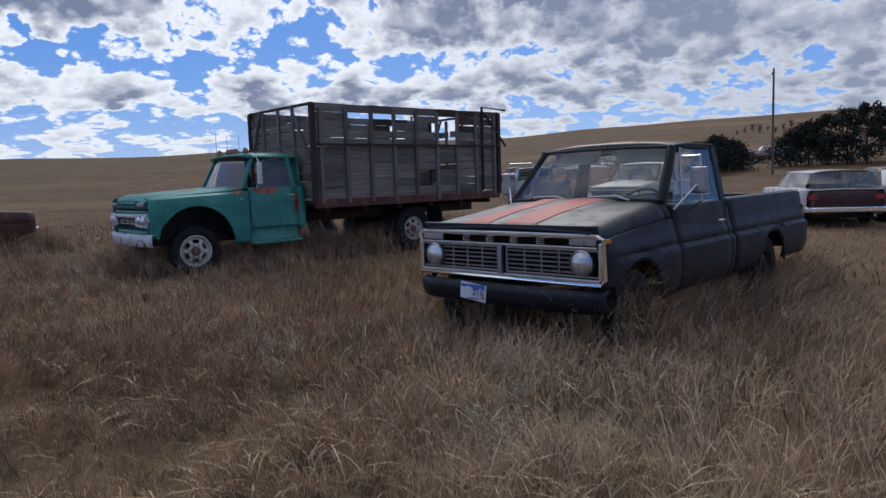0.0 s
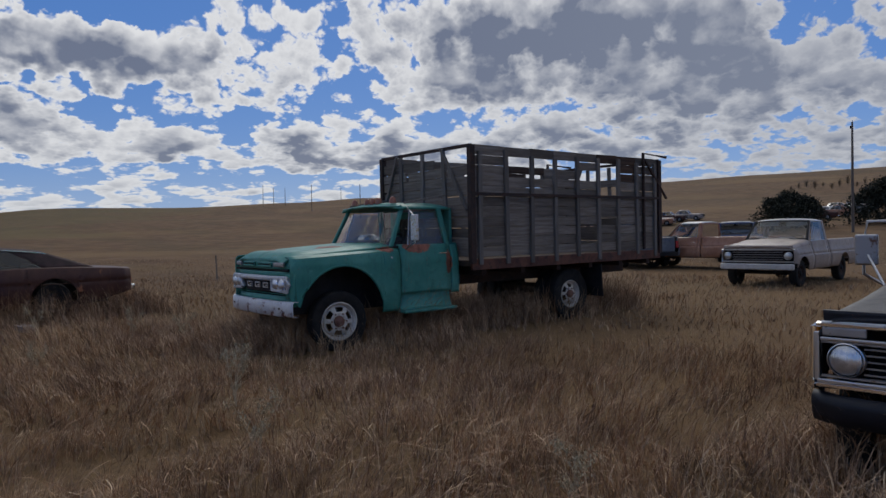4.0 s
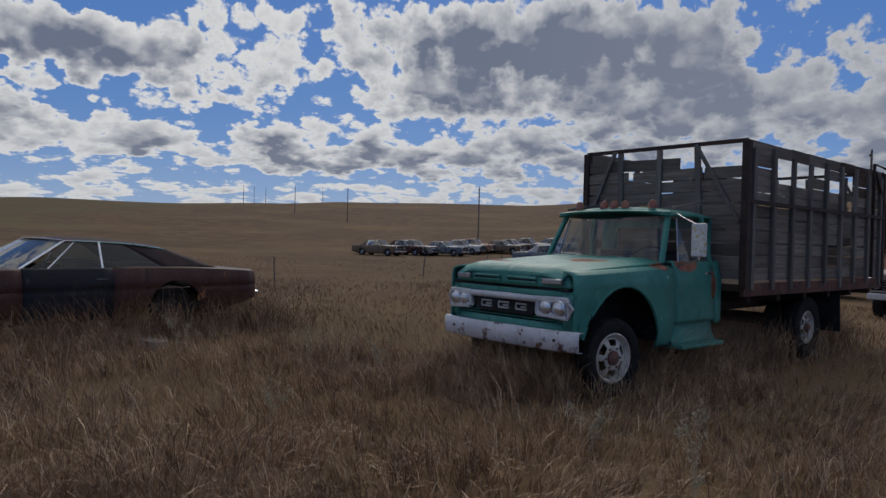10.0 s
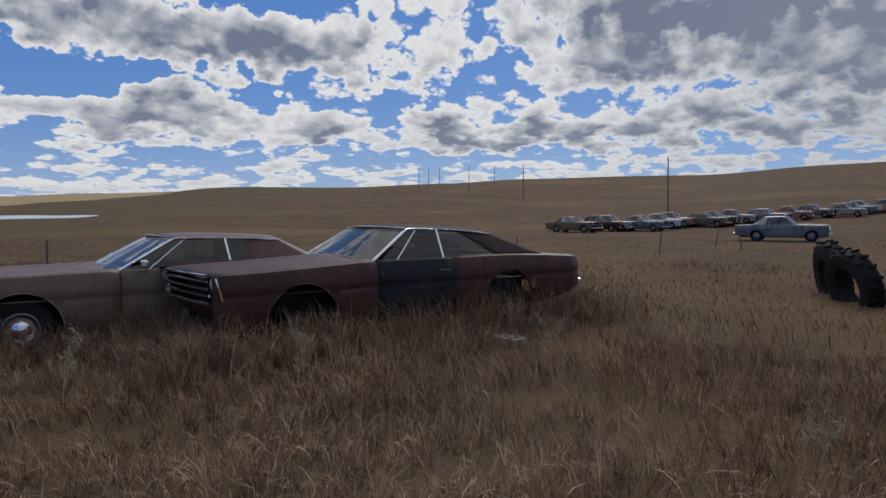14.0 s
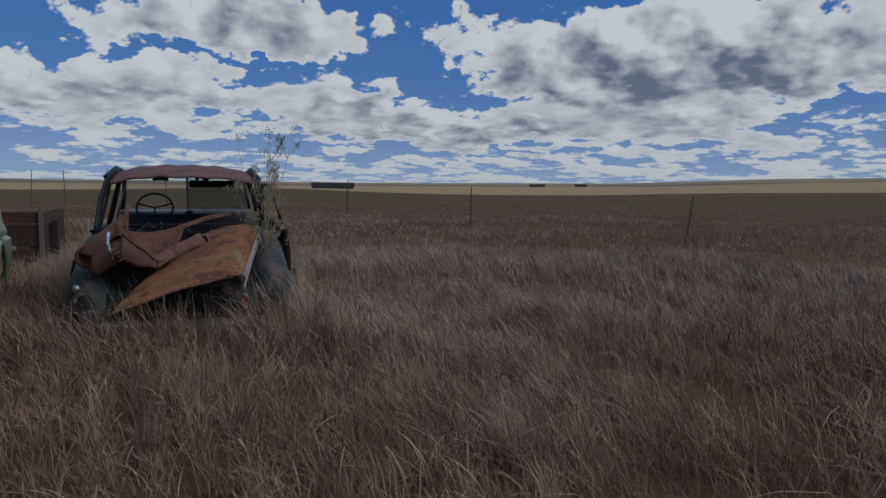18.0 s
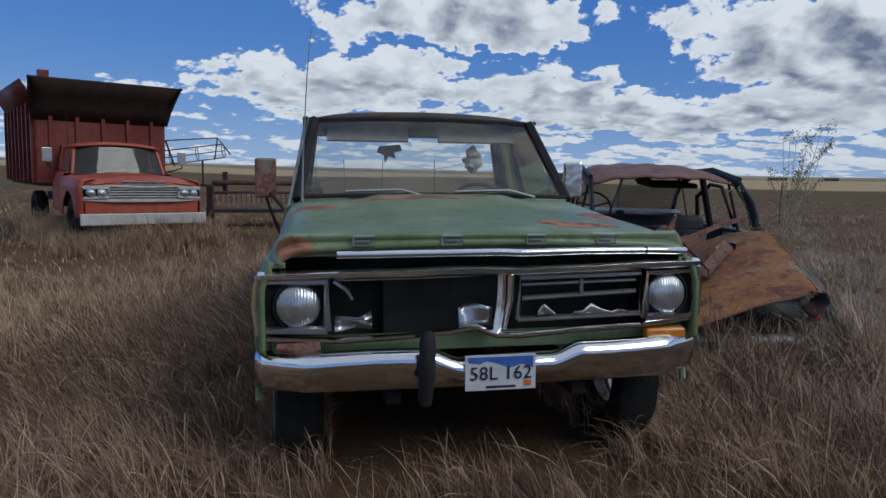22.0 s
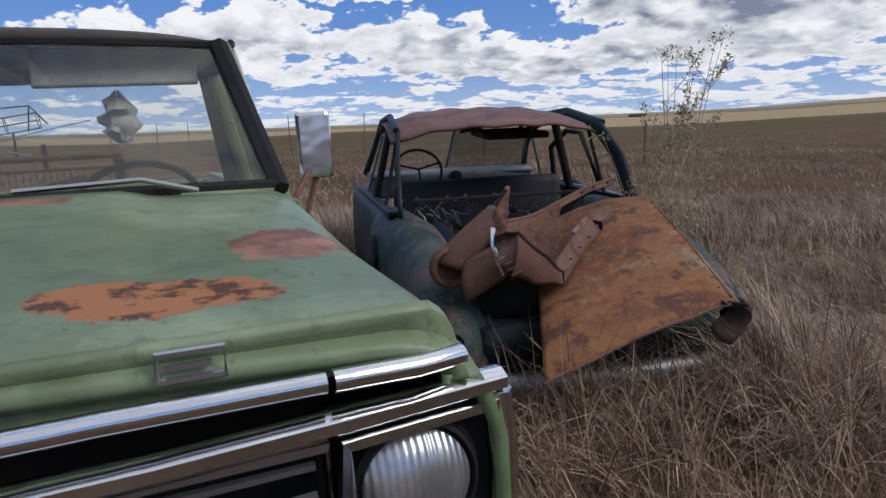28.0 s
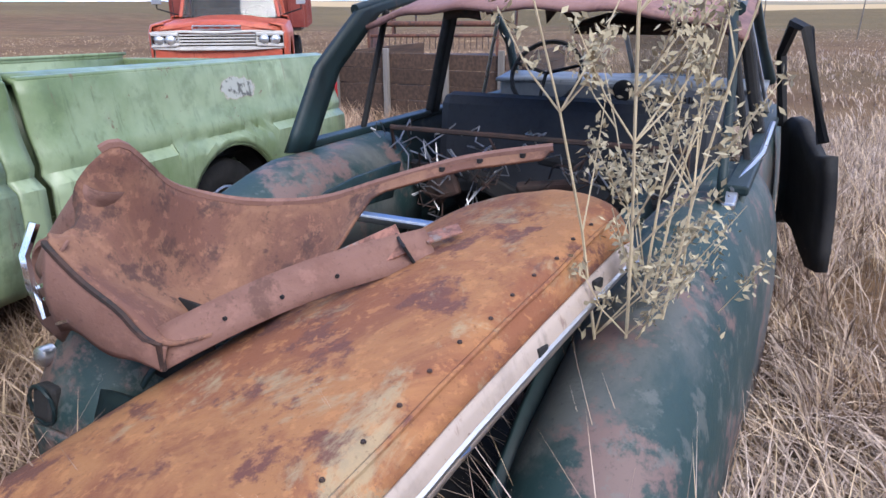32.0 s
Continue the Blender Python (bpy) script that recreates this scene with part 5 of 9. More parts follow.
# ---- the teal grain truck ----
def grain_truck():
    v = thing("grain_truck", pose(5.475, -11.46, -0.27, 0, 0, 182.5), "teal truck with a weathered wooden stake box, parked in tall grass", "truck")
    FA, RA, R = (0.78, 0.45), (5.5, 0.47), 0.68
    T = TEAL
    def w(y, z):
        b = 0.985 if y < 1.75 else 0.98 - 0.03 * min(1.0, (y - 1.75) / 0.2)
        return b - 0.05 * max(0.0, (0.75 - z) / 0.3) ** 2 - 0.045 * max(0.0, (z - 1.15) / 0.2) - 0.10 * max(0.0, (0.35 - y) / 0.35) ** 2
    sill = arch(lambda y: 0.62 if y < 0.8 else 0.42, (FA,), R)
    for s in (-1, 1):
        side_panel("front_fender", 0.02, 1.745, sill, lambda y: 1.225 + 0.065 * min(1, y / 1.6), w, s, T, v, (FA,), R, 0.12, 0.03, 14)
        # flared lip round the wheel opening
        tube("fender_lip", [(s * (w(FA[0] + R * math.cos(a), 0.9) + 0.01), FA[0] + R * math.cos(a), FA[1] + R * math.sin(a)) for a in span(0.22, math.pi - 0.22, 15)], 0.022, T, v, 6)
        d = side_panel("door", 1.768, 2.735, lambda y: 0.66, lambda y: 1.36, w, s, T, v, (), R, 0.06, 0.01, 8)
        tube("door_handle", [(s * 0.93, 2.52, 1.24), (s * 0.965, 2.54, 1.24), (s * 0.965, 2.66, 1.24)], 0.012, CHROME, d, 6)
        side_panel("cab_corner", 2.75, 2.90, lambda y: 0.62, lambda y: 1.36, w, s, T, v, (), R, 0.06, 0.01, 4)
        st = box("running_board", (s * 0.99, 2.24, 0.40), (0.26, 0.98, 0.045), T, v, bevel=0.02)
        surf("step_apron", span(1.75, 2.72, 6), span(0, 1, 8), lambda y, q, s=s: (s * (0.915 + 0.07 * (1 - q) ** 3), y, 0.41 + 0.27 * q), T, v, 0.02, flip=s > 0)
        box("side_trim", (s * 0.985, 1.52, 1.06), (0.02, 0.42, 0.035), DULLCHROME, v)
        lathe("side_lamp", [(0.045, -0.02), (0.045, 0.012), (0.03, 0.028), (0.001, 0.034)], (s * 0.965, 1.60, 1.19), "x" if s > 0 else "-x", WHITEP, v, 18, "round white side lamp")
        prism("side_badge", [(0.44, 1.17), (0.56, 1.17), (0.50, 1.10)], "x", s * 0.955, s * 0.975, CHROME, v, 0.004)
        pillar("windshield_post", (s * 0.86, 1.68, 1.36), (s * 0.76, 1.96, 1.945), 0.06, T, v, deep=0.07)
        pillar("door_post", (s * 0.90, 2.72, 1.34), (s * 0.80, 2.62, 1.96), 0.06, T, v, deep=0.09)
        quad_pane("side_window", (s * 0.90, 1.95, 1.37), (s * 0.90, 2.70, 1.37), (s * 0.80, 2.60, 1.88), (s * 0.79, 2.06, 1.88), DUSTGLASS, v)
        pillar("vent_bar", (s * 0.91, 1.95, 1.36), (s * 0.80, 2.07, 1.90), 0.02, STEELGREY, v)
        wheel((s * 0.79, FA[0], 0.34), 0.43, 0.22, 0.268, WHITEWHEEL, v, s, 6, HOODRUST2, -6)
        wheel((s * 0.92, RA[0], 0.40), 0.47, 0.24, 0.245, WHITEWHEEL, v, s, 6, HOODRUST2)
        wheel((s * 0.64, RA[0], 0.40), 0.47, 0.24, 0.245, DARKRUST, v, s)
        for x in (s * 0.42,):
            box("chassis_rail", (x, 4.1, 0.78), (0.08, 7.4, 0.2), DARKRUST, v)
        # inner panel in black, which also paints the arch's shade
        box("inner_fender", (s * 0.56, 0.9, 0.80), (0.03, 1.6, 0.7), BLACK, v)
        box("firewall_splash", (s * 0.75, 1.55, 0.85), (0.4, 0.03, 0.75), BLACK, v)
        # fuel tank and mudflap
        mf = box("mudflap", (s * 1.0, RA[0] + 0.62, 0.62), (0.5, 0.02, 0.6), BLACK, v, (4, 0, 0))
        if s < 0:
            continue
        mr = tube("mirror_arm", [(s * 0.93, 1.92, 1.33), (s * 1.22, 1.86, 1.42), (s * 1.22, 1.86, 1.82)], 0.012, DULLCHROME, v, 6)
        box("mirror", (s * 1.22, 1.86, 1.64), (0.19, 0.045, 0.38), MOTTLED, mr, (0, 0, -s * 10), 0.04, "tall mirror with peeling silvering")
        tube("mirror_brace", [(s * 0.85, 2.0, 1.95), (s * 1.22, 1.86, 1.80)], 0.008, DULLCHROME, mr, 5)
    # hood: broad pontoon with a centre crease and nostrils
    def hood(u, y):
        z = 1.265 + 0.10 * min(1.0, y / 1.6) + 0.06 * (1 - abs(u) ** 2.5) - 0.015 * math.exp(-(u / 0.06) ** 2)
        z += 0.02 * math.exp(-((abs(u) - 0.72) / 0.16) ** 2)
        if y < 0.2:
            z -= 0.07 * ((0.2 - y) / 0.2) ** 2
        return (u * (0.875 - 0.10 * max(0, 0.3 - y) / 0.3), y, z)
    surf("hood", span(-1, 1, 45), [-0.03, 0.0, 0.04, 0.08, 0.13, 0.2, *span(0.3, 1.66, 14)], hood, T, v, 0.025)
    surf("cowl", span(-1, 1, 9), span(1.67, 1.85, 3), lambda u, y: (u * 0.88, y, 1.335), T, v, 0.02)
    # front face
    surf("nose", span(-1, 1, 31), span(0, 1, 6), lambda u, q: (u * (0.80 + 0.08 * (1 - q)), -0.04 + 0.10 * abs(u) ** 3 + 0.015 * q, 1.105 + 0.145 * q), T, v, 0.02)
    for s in (-1, 1):
        frame_bar("hood_vent", [(s * 0.06, -0.055, 1.14), (s * 0.46, -0.045, 1.14), (s * 0.46, -0.04, 1.185), (s * 0.06, -0.05, 1.185)], 0.014, T, v)
        # black plate painted for the dark inside the vent
        prism("vent_hole_shade", [(s * 0.06, 1.14), (s * 0.46, 1.14), (s * 0.46, 1.185), (s * 0.06, 1.185)], "y", -0.046, -0.035, BLACK, v, 0)
        box("parking_lamp", (s * 0.66, -0.02, 1.165), (0.24, 0.04, 0.06), STEELGREY, v, (0, 0, s * 8), 0.015)
    # black strip for the shade under the nose
    box("hood_gap_shade", (0, 0.03, 1.085), (1.7, 0.06, 0.03), BLACK, v)
    surf("grille_shell", span(-1, 1, 31), span(0, 1, 4), lambda u, q: (u * 0.93, -0.02 + 0.09 * abs(u) ** 3, 0.60 + 0.14 * q - 0.02 * math.sin(q * math.pi)), T, v, 0.02)
    surf("grille_header", span(-1, 1, 31), span(0, 1, 4), lambda u, q: (u * 0.92, -0.035 + 0.09 * abs(u) ** 3, 1.01 + 0.06 * q), T, v, 0.02)
    for s in (-1, 1):
        surf("grille_cheek", span(0.78, 0.95, 5), span(0.70, 1.04, 5), lambda x, z, s=s: (s * x, -0.02 + 0.10 * (x / 0.95) ** 4, z), T, v, 0.02, flip=s > 0)
    # black board in place of the shaded depth behind the grille
    box("grille_shade_board", (0, 0.10, 0.88), (1.72, 0.04, 0.32), BLACK, v)
    bar = tube("grille_bar", [(-0.88, 0.0, 0.965), (-0.6, -0.035, 0.975), (0, -0.05, 0.98), (0.6, -0.035, 0.975), (0.88, 0.0, 0.965)], 0.037, WHITECHIP, v, 8, "white painted grille bar")
    pod = None
    for s in (-1, 1):
        pod = frame_bar("lamp_pod", [(s * 0.50, -0.05, 0.83), (s * 0.86, -0.015, 0.81), (s * 0.90, 0.0, 0.90), (s * 0.86, -0.015, 0.985), (s * 0.50, -0.05, 0.985)], 0.032, WHITECHIP, v, "white-rimmed twin headlight pod")
        prism("pod_back", [(s * 0.50, 0.83), (s * 0.87, 0.82), (s * 0.88, 0.98), (s * 0.50, 0.98)], "y", -0.015, 0.01, WHITECHIP, pod, 0.01)
        lamp_round((s * 0.60, -0.045, 0.90), 0.072, v)
        lamp_round((s * 0.77, -0.035, 0.90), 0.072, v)
    prism("name_panel", [(-0.50, 0.945), (0.50, 0.945), (0.40, 0.79), (-0.40, 0.79)], "y", -0.03, 0.0, BLACK, v, 0.01)
    for x in (-0.26, 0.0, 0.26):
        b = frame_bar("badge", [(x - 0.075, -0.04, 0.845), (x + 0.075, -0.04, 0.845), (x + 0.075, -0.04, 0.905), (x - 0.075, -0.04, 0.905)], 0.010, WHITEP, v)
        box("badge_bar", (x + 0.03, -0.04, 0.872), (0.07, 0.012, 0.014), WHITEP, b, bevel=0)
    for k in range(3):
        tube("grille_slat", [(-0.80, 0.02, 0.76 + k * 0.03), (0.80, 0.02, 0.76 + k * 0.03)], 0.008, TEAL, v, 6)
    def bump(u, q):
        prof = ((0.05, 0.665), (0.0, 0.67), (-0.02, 0.655), (-0.024, 0.58), (-0.02, 0.49), (0.0, 0.475), (0.04, 0.475))
        y, z = prof[int(q)]
        return (1.0 * u, y - 0.075 + 0.10 * abs(u) ** 4, z)
    b = surf("bumper", span(-1, 1, 31), list(range(7)), bump, WHITERUST, v, 0.008, "white bumper flaking to rust", sharp=60)
    for s in (-1, 1):
        for x in (0.4, 0.75):
            lathe("bumper_bolt", [(0.016, 0.0), (0.014, 0.012), (0.001, 0.014)], (s * x, -0.078, 0.58), "-y", DARKRUST, b, 10)
    # cab
    def roof(u, q):
        edge = 1 - abs(u) ** 6
        return (u * 0.83, 1.86 + 1.02 * q, 1.945 + 0.05 * (1 - u * u) + 0.055 * edge * (1 - (2 * q - 1) ** 8))
    surf("roof", span(-1, 1, 25), span(0, 1, 15), roof, T, v, 0.03)
    quad_pane("windshield", (-0.84, 1.68, 1.36), (0.84, 1.68, 1.36), (0.75, 1.95, 1.925), (-0.75, 1.95, 1.925), GLASS, v, -0.10)
    tube("window_seal", [(-0.84, 1.68, 1.355), (-0.4, 1.60, 1.36), (0, 1.58, 1.36), (0.4, 1.60, 1.36), (0.84, 1.68, 1.355)], 0.02, BLACK, v, 6)
    tube("sun_lip", [(-0.82, 1.91, 1.965), (-0.4, 1.83, 1.98), (0, 1.80, 1.985), (0.4, 1.83, 1.98), (0.82, 1.91, 1.965)], 0.035, T, v, 8, flat=0.5)
    box("cab_back", (0, 2.88, 1.02), (1.82, 0.04, 0.75), T, v)
    for s in (-1, 1):
        box("cab_back_post", (s * 0.71, 2.87, 1.64), (0.22, 0.05, 0.56), T, v)
    box("cab_back_header", (0, 2.87, 1.86), (1.5, 0.05, 0.12), T, v)
    box("dashboard", (0, 1.80, 1.28), (1.62, 0.2, 0.14), DASH, v, bevel=0.04)
    bench((0, 2.45, 1.0), (1.5, 0.45, 0.5), v, SEATV)
    steering((0.42, 2.02, 1.40), 0.22, 0.8, v, BLACK)
    box("cab_floor", (0, 2.3, 0.68), (1.75, 1.2, 0.05), BLACK, v)
    for x in (-0.55, -0.16, 0.0, 0.16, 0.55):
        c = lathe("cab_lamp", [(0.055, -0.02), (0.05, 0.04), (0.028, 0.075), (0.001, 0.082)], (x, 1.95, 2.045), "z", MARKER, v, 12, "small roof marker lamp")
    for x0 in (-0.5, 0.14):
        tube("wiper", [(x0, 1.58, 1.365), (x0 + 0.2, 1.60, 1.42), (x0 + 0.4, 1.62, 1.39)], 0.008, DULLCHROME, v, 5)
    tube("front_axle", [(-0.8, FA[0], 0.45), (0.8, FA[0], 0.45)], 0.06, BLACK, v)
    tube("rear_axle", [(-0.9, RA[0], 0.47), (0.9, RA[0], 0.47)], 0.1, DARKRUST, v)
    box("engine", (0, 0.9, 0.85), (0.6, 0.9, 0.5), BLACK, v, bevel=0.05)
    # wooden box: floor frame, posts, boards with gaps, iron top frame
    y0, y1, hw, zf, zt = 2.98, 7.98, 1.19, 1.06, 2.91
    box("box_floor", (0, (y0 + y1) / 2, zf), (2.36, 5.0, 0.10), BOARDDK, v)
    for s in (-1, 1):
        box("box_sill", (s * 1.20, (y0 + y1) / 2, zf - 0.02), (0.06, 5.02, 0.17), RUSTBEAM, v)
    for k in range(6):
        box("cross_sill", (0, y0 + 0.3 + k * 0.88, zf - 0.13), (2.3, 0.1, 0.14), DARKRUST, v)
    rnd = random.Random(4)
    n = 11
    bh = (zt - zf - 0.07) / n
    stakes = span(y0 + 0.16, y1 - 0.16, 9)
    missing = {(1, 8, 1), (1, 8, 2), (1, 8, 4), (1, 9, 5), (1, 8, 5), (1, 7, 5), (1, 6, 5), (1, 9, 1), (1, 9, 3), (1, 3, 5), (1, 1, 4), (1, 9, 2),
               (-1, 8, 3), (-1, 9, 3), (-1, 9, 1), (-1, 8, 6), (-1, 6, 2), (-1, 9, 6), (1, 2, 4)}
    for s in (-1, 1):
        side = tube("top_rail", [(s * 1.24, y0 + 0.03, 2.15), (s * 1.24, y1, 2.15)], 0.035, DARKRUST, v, 4, "rusted angle iron rail")
        for i, y in enumerate(stakes):
            box("stake", (s * 1.235, y, (zf + zt) / 2 - 0.02 - 0.06 * rnd.random()), (0.05, 0.08, zt - zf - 0.1 * rnd.random()), BOARDZ, side, (rnd.uniform(-1, 1), 0, 0), 0.006)
        for r in range(n):
            for c in range(len(stakes) - 1):
                if (s, r, c) in missing:
                    continue
                ya, yb = stakes[c] - (0.14 if c == 0 else 0), stakes[c + 1] + (0.14 if c == len(stakes) - 2 else 0)
                z = zf + 0.09 + bh * (r + 0.5)
                h = bh * rnd.uniform(0.88, 0.985)
                mt = BOARDX if not (r > 7 and c in (5, 6)) else BOARDDK
                box("plank", (s * (1.195 + rnd.uniform(-0.006, 0.006)), (ya + yb) / 2, z + rnd.uniform(-0.006, 0.006)), (0.026, yb - ya - 0.004, h), mt, side,
                    (rnd.uniform(-0.7, 0.7), rnd.uniform(-1.5, 1.5), 0), 0.004)
    for ye, nm in ((y0, "front_gate"), (y1, "rear_gate")):
        gate = tube(nm, [(-1.22, ye, 2.91), (1.22, ye, 2.91)], 0.035, DARKRUST, v, 4, "plank end gate in an iron frame")
        for s in (-1, 1):
            box("corner_post", (s * 1.215, ye, (zf + 2.91) / 2), (0.09, 0.10, 2.91 - zf), DARKRUST, gate)
        for r in range(n):
            if r == 10:
                continue
            if ye == y1 and r in (7, 9):
                continue
            z = zf + 0.09 + bh * (r + 0.5)
            segs = ((-1.18, 1.18),) if r < 8 else ((-1.18, -0.5), (-0.42, 0.62), (0.66, 1.18)) if r == 8 else ((-1.18, 0.3),) if r == 9 else ()
            for xa, xb in segs:
                box("plank", ((xa + xb) / 2, ye + rnd.uniform(-0.006, 0.006), z), (xb - xa, 0.028, bh * rnd.uniform(0.86, 0.98)), BOARD, gate, (0, rnd.uniform(-1.2, 1.2), 0), 0.004)
        for x in (-0.6, 0.0, 0.6):
            box("gate_stake", (x, ye - 0.03 if ye == y0 else ye + 0.03, (zf + 2.9) / 2), (0.08, 0.04, 2.85 - zf), BOARDZ, gate, (0, rnd.uniform(-3, 3), 0), 0.006)
        tube("brace", [(-1.15, ye - 0.05, 1.9), (-0.7, ye - 0.05, 2.9)], 0.03, BOARDZ, gate, 4)
        tube("brace", [(1.15, ye - 0.05, 1.9), (0.55, ye - 0.05, 2.9)], 0.03, BOARDZ, gate, 4)
    # rear hoist frame sticking up past the gate
    for s in (-1, 1):
        tube("hoist_arm", [(s * 1.25, y1 - 0.55, 1.15), (s * 1.25, y1 - 0.55, 3.02), (s * 1.25, y1 + 0.22, 2.98)], 0.03, DARKRUST, v, 4)
        tube("hoist_arm", [(s * 1.25, y1 - 0.5, 2.9), (s * 1.25, y1 + 0.22, 2.15)], 0.025, DARKRUST, v, 4)
        tube("strut", [(s * 0.75, 2.84, 2.15), (s * 0.78, 2.0, 2.02)], 0.022, BOARDZ, v, 4)
    return v


grain_truck()

# ---- cars ----
def car(name, m, label, K, category="car", group="", far=False):
    """A two-door or four-door car from a table K of its lengths and heights; nose at y = 0, tail towards +y."""
    v = thing(name, m, label, category, group)
    L, W = K["len"], K["w"]
    FA, RA, R = (K["fa"], 0.33), (K["ra"], 0.33), K.get("arch", 0.40)
    body, hoodm, roofm, doorm = K["body"], K.get("hood", K["body"]), K.get("roof", K["body"]), K.get("door", K["body"])
    cowl, dend, belt = K["cowl"], K["dend"], K["belt"]
    zf, zr = K["zf"], K["zr"]

    def top(y):
        if y < cowl:
            return zf + (belt - zf) * (y / cowl) ** 1.2
        if y > dend:
            u = (y - dend) / (L - dend)
            return belt + (zr - belt) * u + K.get("hip", 0.03) * math.sin(u * math.pi)
        return belt

    def w(y, z):
        k = W - 0.10 * max(0.0, (0.5 - z) / 0.3) ** 2 - 0.06 * max(0.0, (z - belt + 0.2) / 0.2) ** 1.5
        k -= 0.10 * max(0.0, (0.5 - y) / 0.5) ** 3 + 0.10 * max(0.0, (y - L + 0.5) / 0.5) ** 3
        return k - 0.018 * max(0.0, 1 - abs(z - belt + 0.27) / 0.04)
    ends = lambda y: 0.25 + K.get("lift", 0.16) * max(0.0, (y - RA[0] - R) / (L - RA[0] - R)) ** 1.3 + 0.06 * max(0.0, (FA[0] - R - y) / (FA[0] - R))
    sill = arch(ends, (FA, RA), R)
    nq = 8 if far else 14
    for s in (-1, 1):
        side_panel("front_fender", 0.03, cowl + 0.12, sill, top, w, s, K.get("fender", body), v, (FA,), R, 0.14, 0.02, nq)
        d = side_panel("door", cowl + 0.13, dend - 0.005, sill, top, w, s, doorm if s == K.get("doorside", 1) else body, v, (), R, 0.07, 0.01, 8)
        side_panel("quarter_panel", dend, L - 0.04, sill, top, w, s, body, v, (RA,), R, 0.16, 0.02, nq)
        if not far:
            tube("door_handle", [(s * (W - 0.03), dend - 0.25, belt - 0.12), (s * (W + 0.0), dend - 0.24, belt - 0.12), (s * (W + 0.0), dend - 0.10, belt - 0.12)], 0.010, CHROME, d, 6)
            tube("wheel_lip", [(s * (w(FA[0] + R * math.cos(a), 0.5) + 0.004), FA[0] + R * math.cos(a), 0.33 + R * math.sin(a)) for a in span(0.1, math.pi - 0.1, 15)], 0.009, K.get("trim", DULLCHROME), v, 6)
            tube("side_molding", [(s * (W - 0.012), 0.3, belt - 0.27), (s * W, cowl, belt - 0.27), (s * W, dend, belt - 0.27), (s * (W - 0.02), L - 0.3, belt - 0.28)], 0.007, K.get("molding", body), v, 5)
            surf("inner_fender", span(FA[0] - 0.6, FA[0] + 0.6, 4), span(0.3, 0.75, 3), lambda y, z, s=s: (s * 0.62, y, z), BLACK, v, 0.01)
            surf("inner_fender", span(RA[0] - 0.6, RA[0] + 0.6, 4), span(0.3, 0.75, 3), lambda y, z, s=s: (s * 0.62, y, z), BLACK, v, 0.01)
    hw = W - 0.17
    n = 11 if far else 25

    def hood(u, y):
        z = top(y) + 0.025 + 0.045 * (1 - u * u) + 0.02 * math.exp(-(u / 0.16) ** 2) * min(1, y)
        return (u * (hw + 0.03 - 0.10 * max(0.0, (0.5 - y) / 0.5) ** 3), y, z - 0.04 * max(0, (0.15 - y) / 0.15) ** 2)
    surf("hood", span(-1, 1, n), [0.0, 0.05, 0.1, 0.16, *span(0.3, cowl - 0.02, 9)], hood, hoodm, v, 0.02)
    surf("cowl", span(-1, 1, 9), span(cowl - 0.01, cowl + 0.3, 3), lambda u, y: (u * (hw + 0.1), y, belt + 0.02), body, v, 0.02)
    ydeck = K["deck"]
    surf("trunk_lid", span(-1, 1, n), span(ydeck, L - 0.05, 8), lambda u, y: (u * (hw + 0.01 - 0.08 * max(0.0, (y - L + 0.5) / 0.5) ** 3), y, top(y) + 0.02 + 0.03 * (1 - u * u)), body, v, 0.02)
    # tail
    surf("tail_panel", span(-1, 1, n), span(0, 1, 6), lambda u, q: (u * (W - 0.12), L - 0.05 - 0.05 * abs(u) ** 3 + 0.05 * math.sin(q * math.pi), ends(L) + 0.05 + (top(L) - ends(L) - 0.03) * q), K.get("tail", body), v, 0.02, flip=True)
    # glasshouse
    rf, rr, zt, rw = K["rf"], K["rr"], K["roofz"], K["rw"]

    def roof(u, q):
        y = rf + (rr - rf) * q
        e = 1 - abs(u) ** 5
        drop = K.get("fall", 0.0) * q ** 2.2
        return (u * rw * (1 - 0.05 * q), y, zt - 0.06 + 0.03 * (1 - u * u) + 0.035 * e * (1 - (1 - q) ** 8) - drop)
    surf("roof", span(-1, 1, n), span(0, 1, 14), roof, roofm, v, 0.025)
    zrr = zt - 0.06 - K.get("fall", 0.0)
    A = [(hw + 0.06, cowl + 0.10, belt + 0.01), (rw * 0.99, rf + 0.02, zt - 0.06)]
    C = [(hw + 0.04, ydeck - 0.02, belt + 0.02), (rw * 0.94, rr, zrr)]
